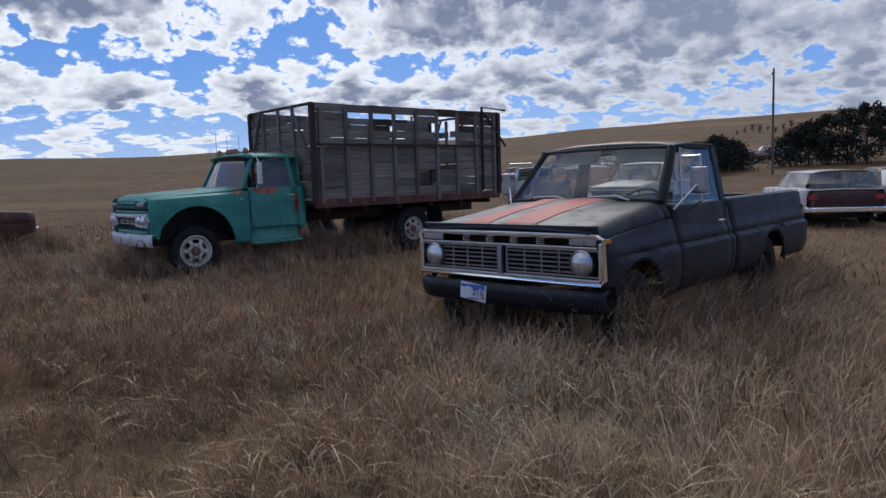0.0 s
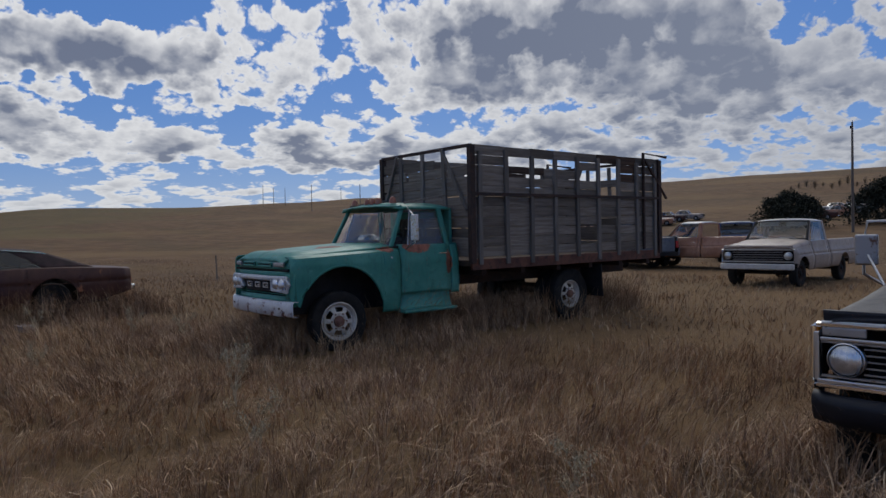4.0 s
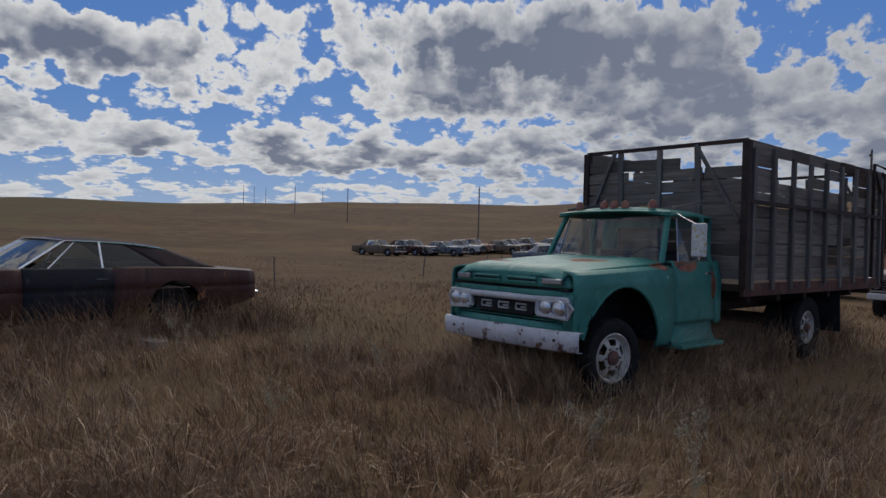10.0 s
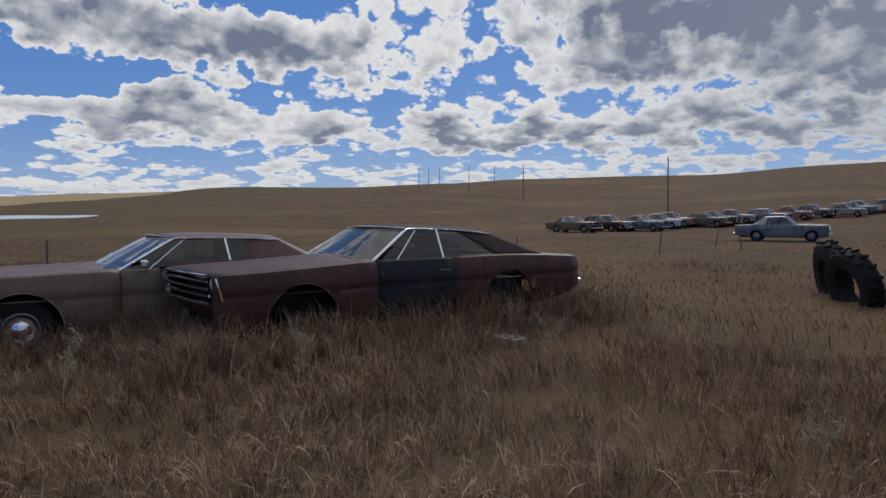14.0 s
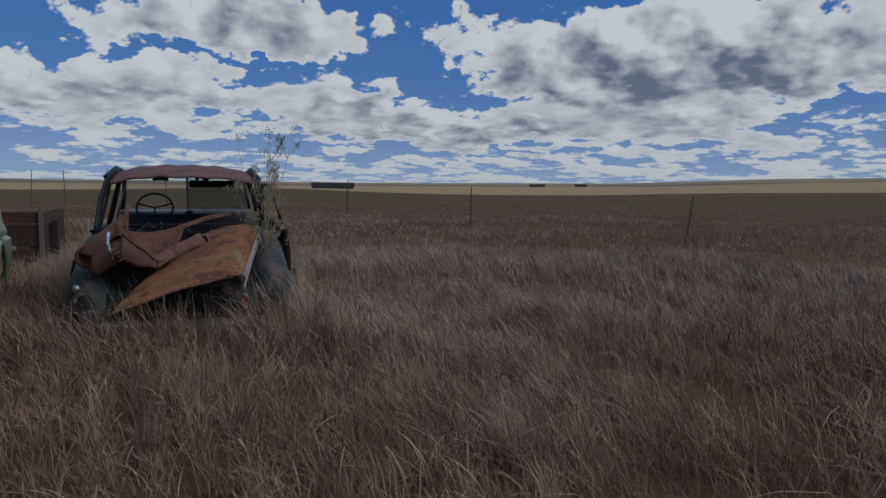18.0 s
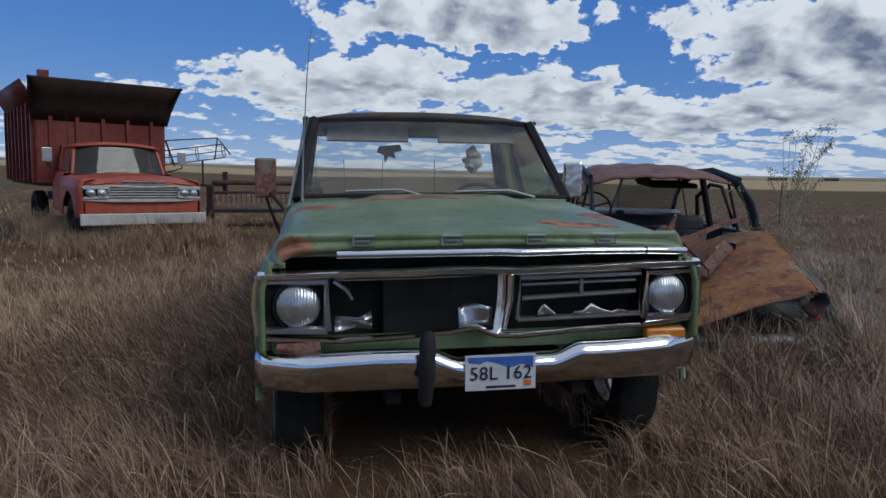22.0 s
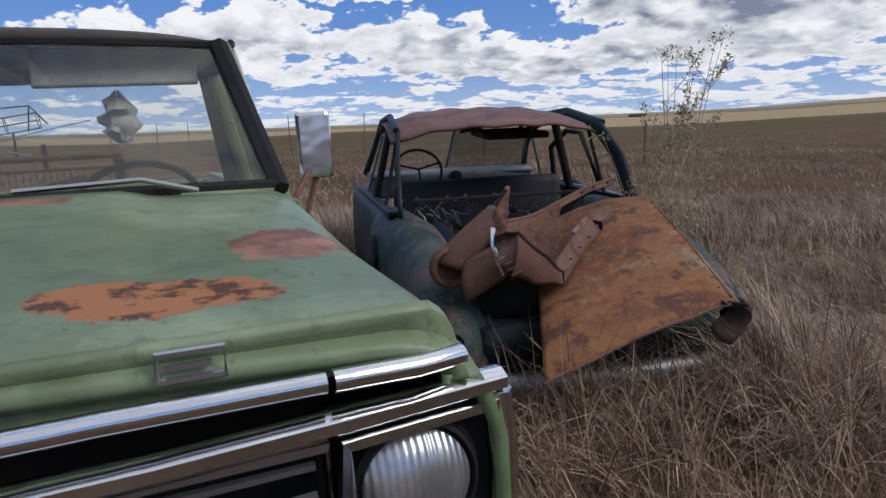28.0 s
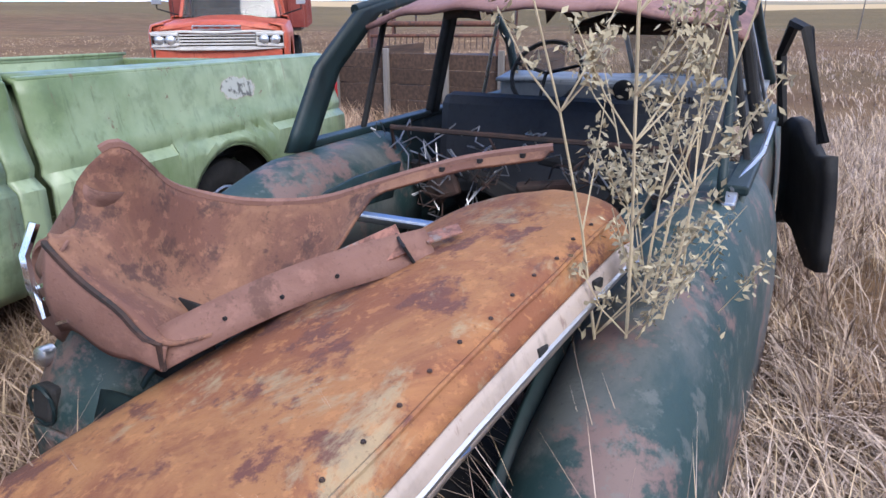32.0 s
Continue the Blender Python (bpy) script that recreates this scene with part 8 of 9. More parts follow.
pickup("pickup_truck", set_down(6.0, -25.6, 187), CREAM, "dusty beige pickup parked in the back row", plain_front, far=True, dents=False, roof_mat=WHITEP)
pickup("pickup_truck", set_down(14.6, -32.4, 98), SALMON, "faded copper pickup with a pale roof", plain_front, far=True, dents=False, roof_mat=WHITEP)
pickup("pickup_truck", set_down(15.6, -40.5, 35), BLUEP, "faded blue pickup with a white roof", plain_front, far=True, dents=False, roof_mat=WHITEP)
pickup("pickup_truck", set_down(17.2, -33.5, 55), GREYP, "stripped grey-blue pickup beside a blue one", plain_front, far=True, dents=False)

SEDAN = dict(len=5.0, w=0.93, fa=0.9, ra=3.8, arch=0.38, cowl=1.65, dend=3.2, belt=0.95, zf=0.92, zr=0.9, deck=4.0, rf=2.25, rr=3.4, roofz=1.5, rw=0.68,
             fall=0.03, bpost=2.55, qend=3.35, qtop=3.2, body=GREYP, front=plain_car_front, glass=DUSTGLASS)
WAGON = dict(len=5.4, w=0.98, fa=0.95, ra=4.0, arch=0.4, cowl=1.75, dend=3.0, belt=0.93, zf=0.88, zr=0.92, deck=5.2, rf=2.35, rr=5.05, roofz=1.45, rw=0.74,
             fall=0.02, bpost=3.0, qend=5.0, qtop=4.9, body=WHITEP, tail=MAROON, roof=CREAM, front=plain_car_front, wagon=True, glass=DUSTGLASS)
car("station_wagon", set_down(2.97, -31.15, 36.4), "old station wagon, white sides and brown tailgate, in the back row", WAGON, far=True)
car("sedan", set_down(1.5, -32.9, 36), "maroon sedan parked beside a station wagon", dict(SEDAN, body=MAROON), far=True)

rnd = random.Random(12)
# a long row of old cars below the hill, seen from their fronts
protos = []
for i in range(21):
    x, y = at(127.0 + i * 1.75 - i * i * 0.03 + 0.5 * math.sin(i * 2.3), 64 + i * 2.2 + 1.6 * math.sin(i * 1.7))
    b = (TAN, MAROON, CREAM, GREYP, WHITEP, SALMON)[i % 6]
    if i < 6:
        ob = car("old_sedan", set_down(x, y, 293 + 2 * (i % 3)), "old sedan in a long row of parked cars below the hill", dict(SEDAN, body=b, roofz=1.5 + 0.04 * (i % 3)), "car", "row of old cars", True)
        protos.append(ob)
    else:
        copy_thing(protos[i % 6], set_down(x, y, 295 + rnd.uniform(-6, 6)))
x, y = at(143.4, 46)
car("sedan", set_down(x, y, 305), "grey sedan with a white roof below the long row", dict(SEDAN, body=GREYP, roof=WHITEP), far=True)
# junked cars between the box truck and the trees
for i in range(13):
    x, y = at(150.9 + i * 0.66, 94 + i * 3.4 + (i * 7 % 5) * 2.2, (-7.3, -7.9))
    copy_thing(protos[(i * 5 + 2) % 6], set_down(x, y, 150 + rnd.uniform(-40, 40)))


# ---- trees, poles, posts, pond ----
def leaf_mesh(name, pts, size, mt, parent, rs, up=0.0):
    """Many small leaf blades round the given points."""
    n = len(pts)
    c = np.asarray(pts)
    a = rs.normal(size=(n, 3))
    a /= np.linalg.norm(a, axis=1)[:, None]
    b = np.cross(a, rs.normal(size=(n, 3)))
    b /= np.linalg.norm(b, axis=1)[:, None]
    s = (size * rs.uniform(0.5, 1.4, n))[:, None]
    v = np.stack([c - a * s, c + b * s * 0.4, c + a * s, c - b * s * 0.4], 1).reshape(-1, 3)
    f = np.arange(4 * n).reshape(-1, 4)
    return mesh_ob(name, v.tolist(), f.tolist(), mt, parent, smooth=False)


def evergreen(x, y, h, r, seed, label):
    v = thing("juniper_tree", pose(x, y, ground(x, y)), label, "tree", "shelter belt")
    rs = np.random.RandomState(seed)
    tube("trunk", [(0, 0, 0), (0.1, 0, h * 0.4), (0, 0.1, h * 0.9)], [0.16, 0.11, 0.03], BARK, v, 7)
    for k in range(6):
        a, z = rs.uniform(0, 6.28), h * rs.uniform(0.15, 0.7)
        tube("limb", [(0, 0, z), (math.cos(a) * r * 0.7, math.sin(a) * r * 0.7, z + h * 0.12)], [0.05, 0.015], BARK, v, 5)
    pts = []
    for _ in range(46):
        a, q = rs.uniform(0, 6.28), rs.uniform(0.03, 1)
        rad = r * (1 - 0.72 * q ** 1.4) * rs.uniform(0.35, 1.0)
        cx, cy, cz = math.cos(a) * rad, math.sin(a) * rad, h * (0.06 + 0.9 * q)
        k = rs.normal(size=(70, 3)) * np.array([0.42, 0.42, 0.36]) * (0.6 + 0.5 * (1 - q))
        pts.append(k + np.array([cx, cy, cz]))
    leaf_mesh("crown", np.concatenate(pts), 0.17, EVERGREEN, v, rs)


for i, (az, d, h, r) in enumerate(((149.9, 84, 4.6, 2.9), (151.0, 88, 5.2, 3.1), (152.2, 90, 4.4, 2.8), (156.0, 92, 5.4, 3.0), (157.2, 94, 6.6, 3.4), (158.4, 92, 7.2, 3.6), (159.6, 94, 8.0, 3.8),
                                   (160.8, 92, 8.6, 3.8), (162.0, 95, 8.0, 3.8), (163.3, 94, 7.4, 3.6), (164.6, 96, 7.8, 3.8))):
    x, y = at(az, d, (-7.3, -7.9))
    evergreen(x, y, h * 0.8, r * 0.9, 30 + i, "dark juniper in the shelter belt on the slope")


def bare_tree(x, y, h, seed, name="bare_tree", label="leafless grey tree on the ridge"):
    v = thing(name, pose(x, y, ground(x, y)), label, "tree" if name == "bare_tree" else "bush")
    rs = np.random.RandomState(seed)
    tr = tube("trunk", [(0, 0, 0), (0.1, 0.1, h * 0.3), (0.0, 0.2, h * 0.6)], [h * 0.03, h * 0.02, h * 0.01], BARETWIG, v, 6)
    vs, fs = [], []
    for _ in range(230):
        p = np.array([0, 0.1, h * rs.uniform(0.05, 0.5)])
        d = rs.normal(size=3) * np.array([0.7, 0.7, 0.25]) + np.array([0, 0, 0.5])
        for k in range(3):
            q = p + d / np.linalg.norm(d) * h * 0.17
            w = h * 0.0035 * (3 - k) / 3
            o = len(vs)
            vs += [p + [w, 0, 0], p - [w, 0, 0], q - [w * 0.6, 0, 0], q + [w * 0.6, 0, 0], p + [0, w, 0], p - [0, w, 0], q - [0, w * 0.6, 0], q + [0, w * 0.6, 0]]
            fs += [(o, o + 1, o + 2, o + 3), (o + 4, o + 5, o + 6, o + 7)]
            p, d = q, d + rs.normal(size=3) * 0.5
    mesh_ob("crown", [tuple(p) for p in vs], fs, BARETWIG, v, smooth=False)


for i, (az, d, h) in enumerate([(152.4 + 0.52 * q, 246 + (q * 7 % 5) * 4, 2.4 + (q * 5 % 4) * 0.6) for q in range(15)]):
    x, y = at(az, d, (-7.3, -7.9))
    bare_tree(x, y, h, 60 + i)
for i, (az, d, h) in enumerate([(77.0 + 0.36 * q, 148 + (q * 5 % 4), 2.5 + (q * 3 % 4) * 0.45) for q in range(8)]):
    x, y = at(az, d, (2.5, -4.4))
    bare_tree(x, y, h, 80 + i, "bare_bush", "leafless brush beside a pale pond")


def pond():
    cx, cy = at(84.2, 152, (2.5, -4.4))
    rs = [(1 + 0.12 * math.sin(3 * a) + 0.08 * math.sin(5 * a + 1)) for a in span(0, 2 * math.pi, 41)[:-1]]
    v = [(cx + 10.0 * r * math.cos(a) + 1.0 * r * math.sin(a), cy + 10.5 * r * math.sin(a)) for a, r in zip(span(0, 2 * math.pi, 41)[:-1], rs)]
    z = max(ground(x, y) for x, y in v) * 0.5 + ground(cx, cy) * 0.5
    inner = [(cx, cy, ground(cx, cy) + 0.12)] + [(x, y, ground(x, y) + 0.06) for x, y in v] + [(cx + (x - cx) * 0.5, cy + (y - cy) * 0.5, ground(cx + (x - cx) * 0.5, cy + (y - cy) * 0.5) + 0.14) for x, y in v]
    n = len(v)
    f = [(0, n + 1 + i, n + 1 + (i + 1) % n) for i in range(n)] + [(n + 1 + i, 1 + i, 1 + (i + 1) % n, n + 1 + (i + 1) % n) for i in range(n)]
    ob = mesh_ob("pond", inner, f, WATER)
    tagged(ob, "pale bright pond lying on the brown slope", "pond", kind="structure")


pond()


def utility_pole(x, y, h, arm, label="tall grey wooden utility pole"):
    v = thing("utility_pole", pose(x, y, ground(x, y) - 0.1), label, "pole")
    tube("shaft", [(0, 0, 0), (0.02, 0, h * 0.5), (0, 0.02, h)], [0.14, 0.12, 0.09], POST, v, 8)
    if arm:
        tube("insulator", [(0.0, 0, h), (0, 0, h + 0.18)], 0.04, DULLCHROME, v, 6)
        box("bracket", (0.12, 0, h - 0.5), (0.2, 0.08, 0.25), DARKRUST, v)


utility_pole(26.9, -80.6, 10.9, True)
x, y = at(132.55, 118)
utility_pole(x, y, 9.0, True)
for az, d, h in ((112.8, 330, 10), (113.6, 340, 9), (114.5, 345, 9), (116.9, 260, 10), (121.3, 190, 9.5), (119, 350, 8)):
    x, y = at(az, d)
    utility_pole(x, y, h, False, "distant wooden pole on the hillside")


def fence_post(x, y, h, lean, seed):
    r = random.Random(seed)
    v = thing("fence_post", pose(x, y, ground(x, y) - 0.1, lean * 0.4, lean, r.uniform(0, 90)), "thin weathered fence post leaning in the field", "fence post", "fence line")
    tube("stake", [(0, 0, 0), (0.01, 0.005, h * 0.5), (0, 0, h)], [0.028, 0.026, 0.022], POST, v, 7)
    for k in range(3):
        tube("wire_clip", [(-0.05, -0.04, h * (0.45 + 0.2 * k)), (0.05, -0.045, h * (0.45 + 0.2 * k))], 0.006, DARKRUST, v, 4)


for i, (x, y, h, lean) in enumerate(((13.74, 17.69, 1.45, 3), (14.86, 8.75, 1.35, 9), (14.04, 1.69, 1.25, 10), (17.29, -3.49, 1.2, 8), (21.0, -16.0, 1.0, 7), (23.5, -23.9, 0.95, -4), (25, -30, 1.0, 6),
                                     (27.5, -31, 1.0, -12), (12.6, 28, 1.7, 2), (9.0, 36, 2.3, 2), (5.4, 38, 2.3, -2), (2.4, 40, 2.3, 1), (0.2, 43, 2.3, -2), (-1.8, 46, 2.3, 2), (-4.5, 47, 2.3, 0))):
    fence_post(x, y, h, lean, i)


def tractor_tyre(x, y, m, r, w):
    v = thing("tractor_tyre", m, "big worn black tractor tyre dumped in grass", "tyre", "dumped tyres")
    prof = [(r * 0.55, -w * 0.4), (r * 0.75, -w * 0.5), (r * 0.93, -w * 0.46), (r, -w * 0.3), (r, w * 0.3), (r * 0.93, w * 0.46), (r * 0.75, w * 0.5), (r * 0.55, w * 0.4), (r * 0.57, 0), (r * 0.55, -w * 0.4)]
    t = lathe("casing", prof, (0, 0, 0), "x", RUBBER, v, 32)
    for k in range(18):
        a = 2 * math.pi * k / 18
        for s in (-1, 1):
            box("lug", (s * w * 0.22, (r + 0.012) * math.cos(a + s * 0.08), (r + 0.012) * math.sin(a + s * 0.08)), (w * 0.42, 0.05, 0.045), RUBBER, t, (math.degrees(a) - 90, 0, s * 22), 0.008)


for x, y, rz, r, ry in ((10.7, -16.9, 66, 0.66, 16), (11.7, -17.7, 52, 0.72, 10), (9.7, -17.6, 40, 0.62, 24)):
    tractor_tyre(x, y, pose(x, y, ground(x, y) + r * 0.50, 0, ry, rz), r, 0.36)

# block under the coupe's sill
blk = thing("concrete_block", pose(9.45, -8.9, ground(9.45, -8.9), 0, 0, 15), "pale concrete block lying by the coupe", "block")
for k in range(3):
    box("web", (-0.17 + 0.17 * k, 0, 0.05), (0.03, 0.19, 0.10), CREAM, blk)
for s in (-1, 1):
    box("shell", (0, s * 0.085, 0.05), (0.39, 0.03, 0.10), CREAM, blk)

# low far sheds to the north-east
for i, (az, d, w) in enumerate(((17.3, 190, 11), (34, 420, 9), (37.5, 430, 7))):
    x, y = at(az, d)
    v = thing("farm_shed", pose(x, y, ground(x, y) - 0.3, 0, 0, -az), "low dark farm shed far out on the plain", "shed")
    prism("walls", [(-w / 2, 0), (w / 2, 0), (w / 2, 0.9), (-w / 2, 0.9)], "y", 0, 6, GREYP, v, 0)
    prism("roof", [(-0.6, 0.9), (3, 1.9), (6.6, 0.9)], "x", -w / 2 - 0.3, w / 2 + 0.3, BLACK, v, 0)

# ---- the dry weed growing through the wreck, and weeds in the grass ----
def dry_weed(x, y, z0, h, seed, stems, label, spread=0.35, heads=26, thickness=0.008, zb=0.35):
    v = thing("dry_weed", pose(x, y, z0), label, "weed")
    r = random.Random(seed)
    rs = np.random.RandomState(seed)
    pts = []
    for _ in range(stems):
        a = r.uniform(0, 6.28)
        top = h * r.uniform(0.75, 1.05)
        dx, dy = math.cos(a) * spread * r.uniform(0.3, 1), math.sin(a) * spread * r.uniform(0.3, 1)
        main = [(dx * t ** 1.6 + 0.01 * math.sin(7 * t + a), dy * t ** 1.6, top * t) for t in span(0, 1, 8)]
        st = tube("stem", main, [thickness * (1 - 0.75 * t) for t in span(0, 1, 8)], TWIG, v, 5)
        for k in range(7):
            t = r.uniform(zb, 0.95)
            i = min(6, int(t * 7))
            p = Vector(main[i])
            b = r.uniform(0, 6.28)
            ln = h * r.uniform(0.12, 0.26) * (1.1 - t * 0.4)
            tip = p + Vector((math.cos(b) * ln * 0.6, math.sin(b) * ln * 0.6, ln * 0.85))
            mid = p.lerp(tip, 0.5) + Vector((0, 0, -0.02))
            tube("twig", [p, mid, tip], [thickness * 0.45, thickness * 0.35, thickness * 0.2], TWIG, st, 4)
            for _ in range(heads // 6):
                q = p.lerp(tip, r.uniform(0.45, 1.05))
                pts.append(np.array(q) + rs.normal(size=(11, 3)) * 0.014)
        pts.append(np.array(main[-1]) + rs.normal(size=(40, 3)) * 0.026)
    leaf_mesh("dry_bloom", np.concatenate(pts), 0.0105, SEEDHEAD, v, rs)["kind"] = "stuff"


dry_weed(3.24, 2.50, -0.1, 1.82, 5, 6, "tall dry pale weed growing up through the wreck", 0.42, 34, 0.0055)
dry_weed(3.32, 2.72, -0.1, 1.5, 6, 3, "dry pale weed beside the wreck's fender", 0.35, 30, 0.005)
r8 = random.Random(77)
spots = ((-4.4, -10.9), (-4.9, -10.2), (-1.3, -10.6), (2.2, -9.9), (3.4, -10.4), (6.9, -10.8), (7.6, -10.2), (8.7, -9.0), (5.2, -8.6), (-6.0, -9.6), (0.4, -9.4), (8.6, -6.2), (3.0, -3.2), (4.3, -5.2), (-2.6, -10.2), (9.0, -4.3))
for i, (x, y) in enumerate(spots):
    dry_weed(x, y, ground(x, y), r8.uniform(0.35, 0.6), 90 + i, 3, "small dry brown weed standing in the grass", 0.2, 12, 0.004)

# ---- grass: real blades, thick along the aisle and thinner farther off ----
def grass_mat():
    m, nt, b = nodes_of("dry_bunch_grass")
    k = Net(nt)
    r = k.island()
    big = k.noise(0.35, 5, 0.6)
    mid = k.noise(1.3, 4, 0.6)
    warm = k.mix(r, (0.28, 0.15, 0.078), (0.60, 0.40, 0.23))
    pink = k.mix(r, (0.15, 0.09, 0.068), (0.40, 0.275, 0.21))
    straw = k.mix(r, (0.40, 0.265, 0.145), (0.68, 0.51, 0.32))
    ashen = k.mix(r, (0.33, 0.258, 0.215), (0.65, 0.545, 0.465))
    c = k.mix(k.step(big, 0.42, 0.6, 0.0, 0.4), warm, pink)
    sp = nt.nodes.new("ShaderNodeSeparateXYZ")
    nt.links.new(k.tc.outputs["Object"], sp.inputs[0])
    # paler to the west end and beyond the pickup, red-brown between
    wob = k.math("MULTIPLY", k.math("SUBTRACT", big, 0.5), 8.0)
    west = k.step(k.math("ADD", sp.outputs[0], wob), -1.0, -6.0)
    north = k.math("MULTIPLY", k.step(k.math("ADD", sp.outputs[1], wob), -1.0, 3.0), k.step(sp.outputs[0], 0.0, 2.5))
    c = k.mix(k.step(sp.outputs[1], -4.5, -2.0, 0.0, 0.7), c, pink)
    c = k.mix(k.math("MULTIPLY", west, 0.8), c, straw)
    c = k.mix(k.math("MULTIPLY", north, 0.8), c, ashen)
    c = k.mix(k.step(r, 0.72, 0.98, 0, 0.9), c, straw)
    c = k.mix(k.step(mid, 0.56, 0.72, 0, 0.45), c, (0.21, 0.17, 0.08))
    clump = k.noise(4.2, 3, 0.55)
    c = k.mix(k.step(clump, 0.50, 0.62, 0, 0.7), c, (0.10, 0.062, 0.04))
    c = k.mix(k.step(k.noise(0.9, 4, 0.6), 0.52, 0.66, 0, 0.5), c, (0.15, 0.085, 0.05))
    c = k.mix(k.step(clump, 0.48, 0.34, 0, 0.5), c, straw)
    nt.links.new(c, b.inputs["Base Color"])
    b.inputs["Roughness"].default_value = 0.75
    b.inputs["Specular IOR Level"].default_value = 0.25
    return m


GRASS = grass_mat()
AISLE = ((-9, -8.3), (-3, -7.4), (1, -5.8), (2.5, -4.4), (1.4, -3.6), (-1.2, -2.3), (0.5, -1.0), (2.2, 0.1), (3.4, 1.0), (4.2, 2.5))


def aisle_far(x, y):
    best = np.full(x.shape, 1e9)
    for (ax, ay), (bx, by) in zip(AISLE, AISLE[1:]):
        dx, dy = bx - ax, by - ay
        t = np.clip(((x - ax) * dx + (y - ay) * dy) / (dx * dx + dy * dy), 0, 1)
        best = np.minimum(best, np.hypot(x - ax - t * dx, y - ay - t * dy))
    return best


GX, GY = np.meshgrid(np.linspace(-60, 70, 261), np.linspace(-75, 60, 271), indexing="ij")
GZ = np.array([[ground(float(a), float(b)) for a, b in zip(ra, rb)] for ra, rb in zip(GX, GY)])


def ground_np(x, y):
    fx, fy = (x + 60) / 0.5, (y + 75) / 0.5
    i, j = np.clip(fx.astype(int), 0, 259), np.clip(fy.astype(int), 0, 269)
    u, w = fx - i, fy - j
    return (GZ[i, j] * (1 - u) + GZ[i + 1, j] * u) * (1 - w) + (GZ[i, j + 1] * (1 - u) + GZ[i + 1, j + 1] * u) * w


# footprints of the vehicles: centre, heading, half width, length; grass stays out from under them
FOOT = ((0.215, 0.035, 2.3, 0.66, 5.2), (-2.94, -12.13, 187.7, 0.45, 5.2), (5.475, -11.46, 182.5, 0.30, 7.6), (10.53, -5.36, 193, 0.8, 5.4), (11.91, -2.63, 190, 0.8, 5.4),
        (2.47, 1.75, -7, 0.78, 4.8), (-3.78, 10.18, 29.5, 0.7, 7.2))


def under(x, y):
    hit = np.zeros(x.shape, bool)
    for i, (cx, cy, h, hw, ln) in enumerate(FOOT):
        a, ly0 = radians(h), (0.04 if i == 0 else 0.12)
        dx, dy = x - cx, y - cy
        lx, ly = dx * math.cos(a) + dy * math.sin(a), -dx * math.sin(a) + dy * math.cos(a)
        hit |= (np.abs(lx) < hw) & (ly > ly0) & (ly < ln)
    return hit


def beside(x, y):
    """1 close round the vehicles, where nothing treads the grass down."""
    near = np.zeros(x.shape)
    for i, (cx, cy, h, hw, ln) in enumerate(FOOT):
        a = radians(h)
        dx, dy = x - cx, y - cy
        lx, ly = dx * math.cos(a) + dy * math.sin(a), -dx * math.sin(a) + dy * math.cos(a)
        out = np.maximum(np.abs(lx) - hw, np.maximum(-ly, ly - ln))
        near = np.maximum(near, np.clip(1.3 - out / 0.7, 0, 1) * (out > -0.3) * ((ly > (1.3, 0.25)[i % 2]) | (i > 1)))
    return near


def swirl(x, y, s, seed):
    """A cheap smooth random field from a few waves."""
    rs = np.random.RandomState(seed)
    f = np.zeros(x.shape)
    for _ in range(7):
        a, p, q = rs.uniform(0, 6.28), rs.uniform(0, 6.28), rs.uniform(0.6, 1.8)
        f += np.sin((x * math.cos(a) + y * math.sin(a)) * s * q + p)
    return f / 3.0


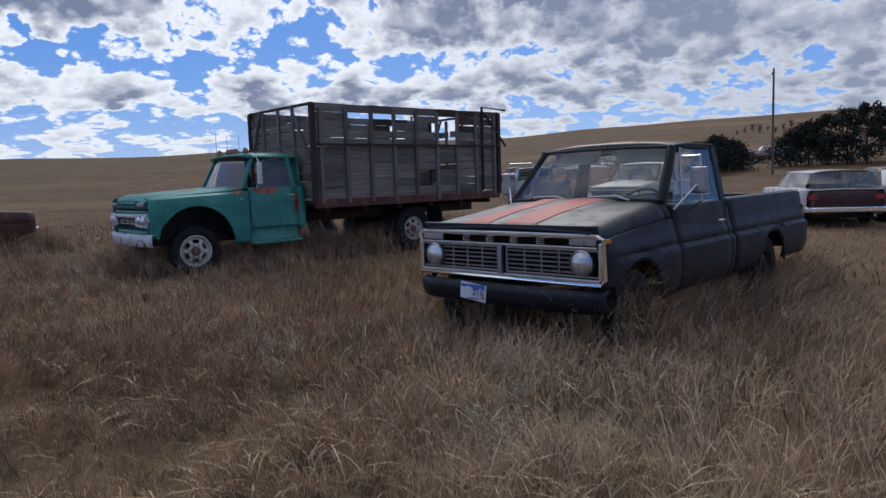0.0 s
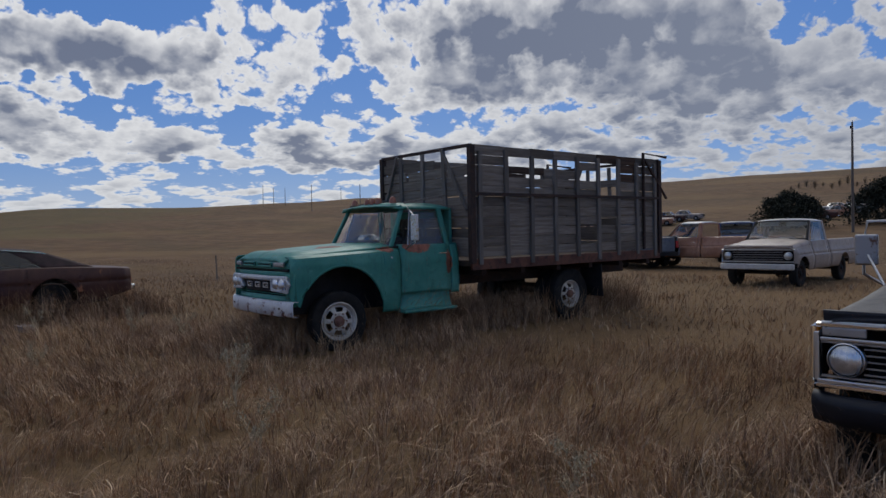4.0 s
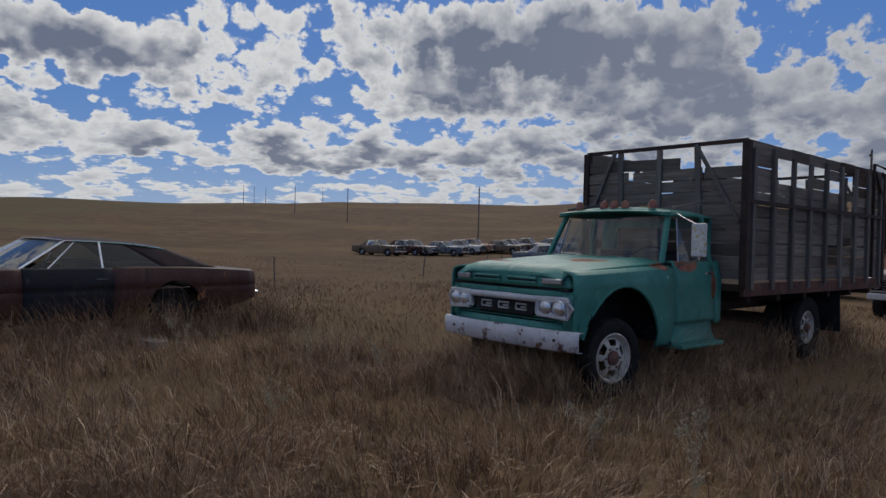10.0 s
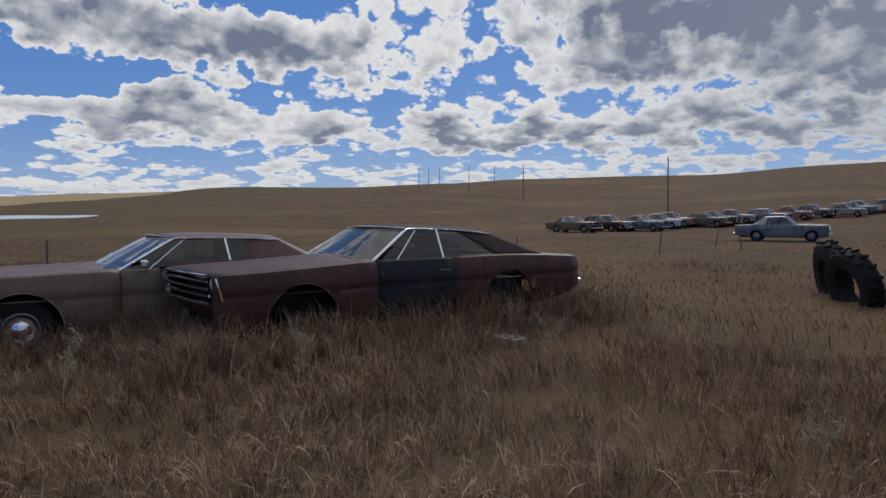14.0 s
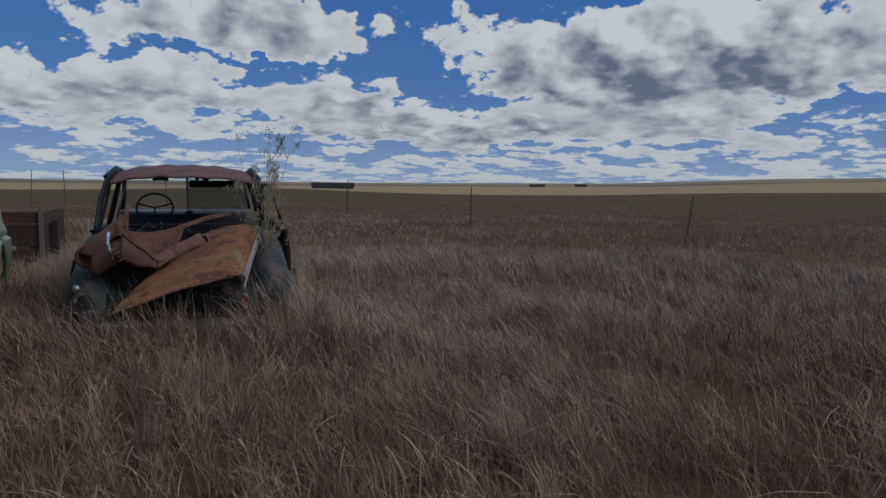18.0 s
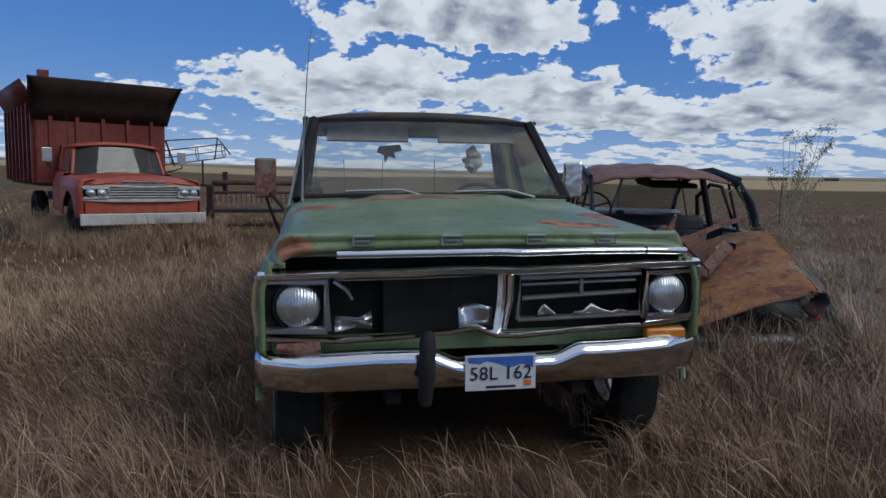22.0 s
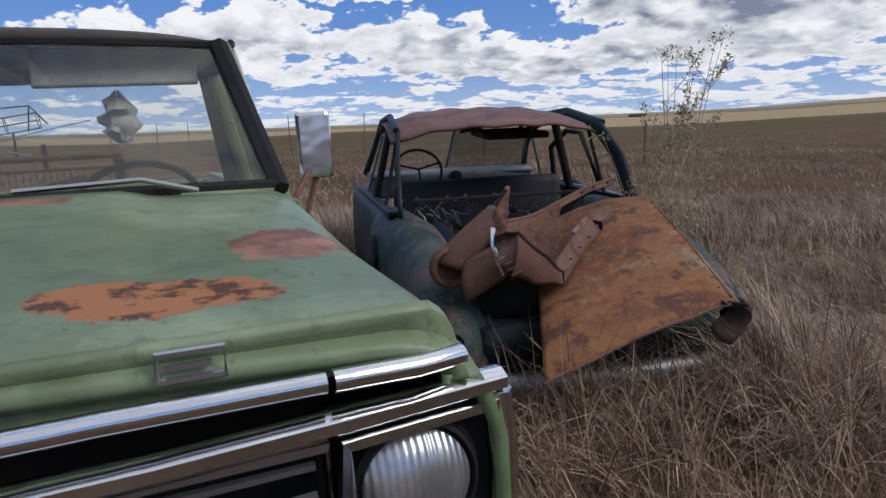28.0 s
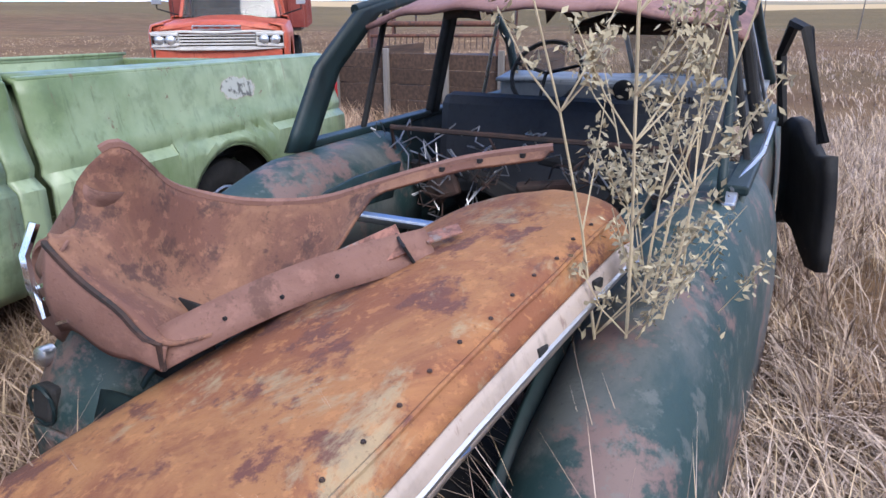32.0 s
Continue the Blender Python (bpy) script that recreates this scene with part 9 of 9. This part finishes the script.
def blades(name, count, lo, hi, bounds, h0, h1, width, segs, seed, label, rank=False, heads=False):
    rs = np.random.RandomState(seed)
    many = count * (16 if rank else 6)
    x, y = rs.uniform(bounds[0], bounds[1], many), rs.uniform(bounds[2], bounds[3], many)
    # gather the blades into tussocks
    cx, cy = np.floor(x / 0.22), np.floor(y / 0.22)
    jx, jy = np.sin(cx * 12.9898 + cy * 78.233) * 43758.5453 % 1, np.sin(cx * 39.346 + cy * 11.135) * 24634.6345 % 1
    tx, ty = (cx + jx) * 0.22, (cy + jy) * 0.22
    pull = rs.uniform(0.0, 0.75, x.shape)
    x, y = x + (tx - x) * pull, y + (ty - y) * pull
    d = aisle_far(x, y)
    keep = (d >= lo) & (d < hi) & ~under(x, y) & (rs.uniform(0, 1, x.shape) < np.clip(0.58 + 0.30 * swirl(x, y, 1.1, 5) + 0.30 * swirl(x, y, 4.3, 6), 0.06, 1))
    if rank:
        keep &= rs.uniform(0, 1, x.shape) < beside(x, y)
    x, y = x[keep][:count], y[keep][:count]
    n = len(x)
    z = ground_np(x, y) - 0.01
    tall = np.clip(0.55 + 0.32 * swirl(x, y, 0.8, 11) + 0.25 * swirl(x, y, 2.7, 12), 0.1, 1.15)
    h = (h0 + (h1 - h0) * tall) * rs.uniform(0.55, 1.15, n) * (1 + 0.45 * beside(x, y))
    a = rs.uniform(0, 2 * math.pi, n)
    # the wind lays the grass over towards the north-west
    lean = rs.uniform(0.15, 1.1, n)
    wind = 2.6 + 0.9 * swirl(x, y, 0.5, 31) + 0.7 * swirl(x, y, 2.1, 32)
    push = 0.24 + 0.2 * swirl(x, y, 1.4, 33)
    lx, ly = np.cos(a) * 0.72 * lean + np.cos(wind) * push, np.sin(a) * 0.72 * lean + np.sin(wind) * push
    fa = rs.uniform(0, 2 * math.pi, n)
    wx, wy = np.cos(fa) * width / 2 * rs.uniform(0.7, 1.4, n), np.sin(fa) * width / 2 * rs.uniform(0.7, 1.4, n)
    rows = []
    for k in range(segs + 1):
        t = k / segs
        px, py, pz = x + lx * h * t ** 1.6, y + ly * h * t ** 1.6, z + h * (t - (0.16 + 0.34 * lean) * t * t)
        taper = 1.0 - 0.75 * t if not heads else (0.6, 0.55, 0.6, 1.4, 1.3, 0.0)[k]
        if heads and t > 0.5:
            # the ripe head nods over
            px, py, pz = px + lx * h * 0.5 * (t - 0.5), py + ly * h * 0.5 * (t - 0.5), pz - h * 0.55 * (t - 0.5) ** 2 * lean
        if k < segs:
            rows += [np.stack([px - wx * taper, py - wy * taper, pz], 1), np.stack([px + wx * taper, py + wy * taper, pz], 1)]
        else:
            rows.append(np.stack([px, py, pz], 1))
    per = 2 * segs + 1
    co = np.stack(rows, 1).reshape(-1, 3)
    base = (np.arange(n) * per)[:, None]
    quads = np.concatenate([base + np.array([[2 * k, 2 * k + 1, 2 * k + 3, 2 * k + 2]]) for k in range(segs - 1)], 1).reshape(-1, 4)
    tris = base + np.array([[2 * segs - 2, 2 * segs - 1, 2 * segs]])
    me = bpy.data.meshes.new(name)
    me.vertices.add(len(co))
    me.vertices.foreach_set("co", co.astype(np.float32).ravel())
    nl = quads.size + tris.size
    me.loops.add(nl)
    me.loops.foreach_set("vertex_index", np.concatenate([quads.ravel(), tris.ravel()]).astype(np.int32))
    me.polygons.add(len(quads) + len(tris))
    starts = np.concatenate([np.arange(len(quads)) * 4, quads.size + np.arange(len(tris)) * 3]).astype(np.int32)
    me.polygons.foreach_set("loop_start", starts)
    me.update(calc_edges=True)
    me.validate()
    me.materials.append(GRASS)
    ob = new(name, me)
    tagged(ob, label, "grass", kind="stuff")
    return ob


blades("tall_grass", 220000, 0.0, 3.2, (-13, 8, -13, 6), 0.15, 0.56, 0.0044, 3, 21, "dry reddish-brown bunch grass leaning in the wind")
blades("meadow_grass", 205000, 3.2, 9.0, (-20, 17, -20, 14), 0.20, 0.62, 0.008, 2, 22, "dry brown meadow grass between the vehicles")
blades("field_grass", 90000, 9.0, 24.0, (-36, 32, -36, 30), 0.08, 0.30, 0.016, 2, 23, "dry brown grass of the open field")
blades("distant_grass", 60000, 24.0, 48.0, (-56, 56, -60, 50), 0.03, 0.13, 0.03, 2, 24, "short grazed grass farther out in the field")
blades("matted_grass", 95000, 0.0, 2.6, (-12, 7, -12, 5), 0.05, 0.22, 0.0042, 2, 25, "short curled dry grass matted between the tussocks")
blades("rank_grass", 120000, 0.0, 16.0, (-8, 15, -20, 13), 0.36, 0.80, 0.008, 3, 26, "tall rank dry grass grown up round the vehicles", True)
blades("seed_grass", 36000, 0.0, 4.5, (-13, 9, -14, 7), 0.32, 0.60, 0.0034, 5, 27, "ripe grass with pale nodding seed heads", heads=True)
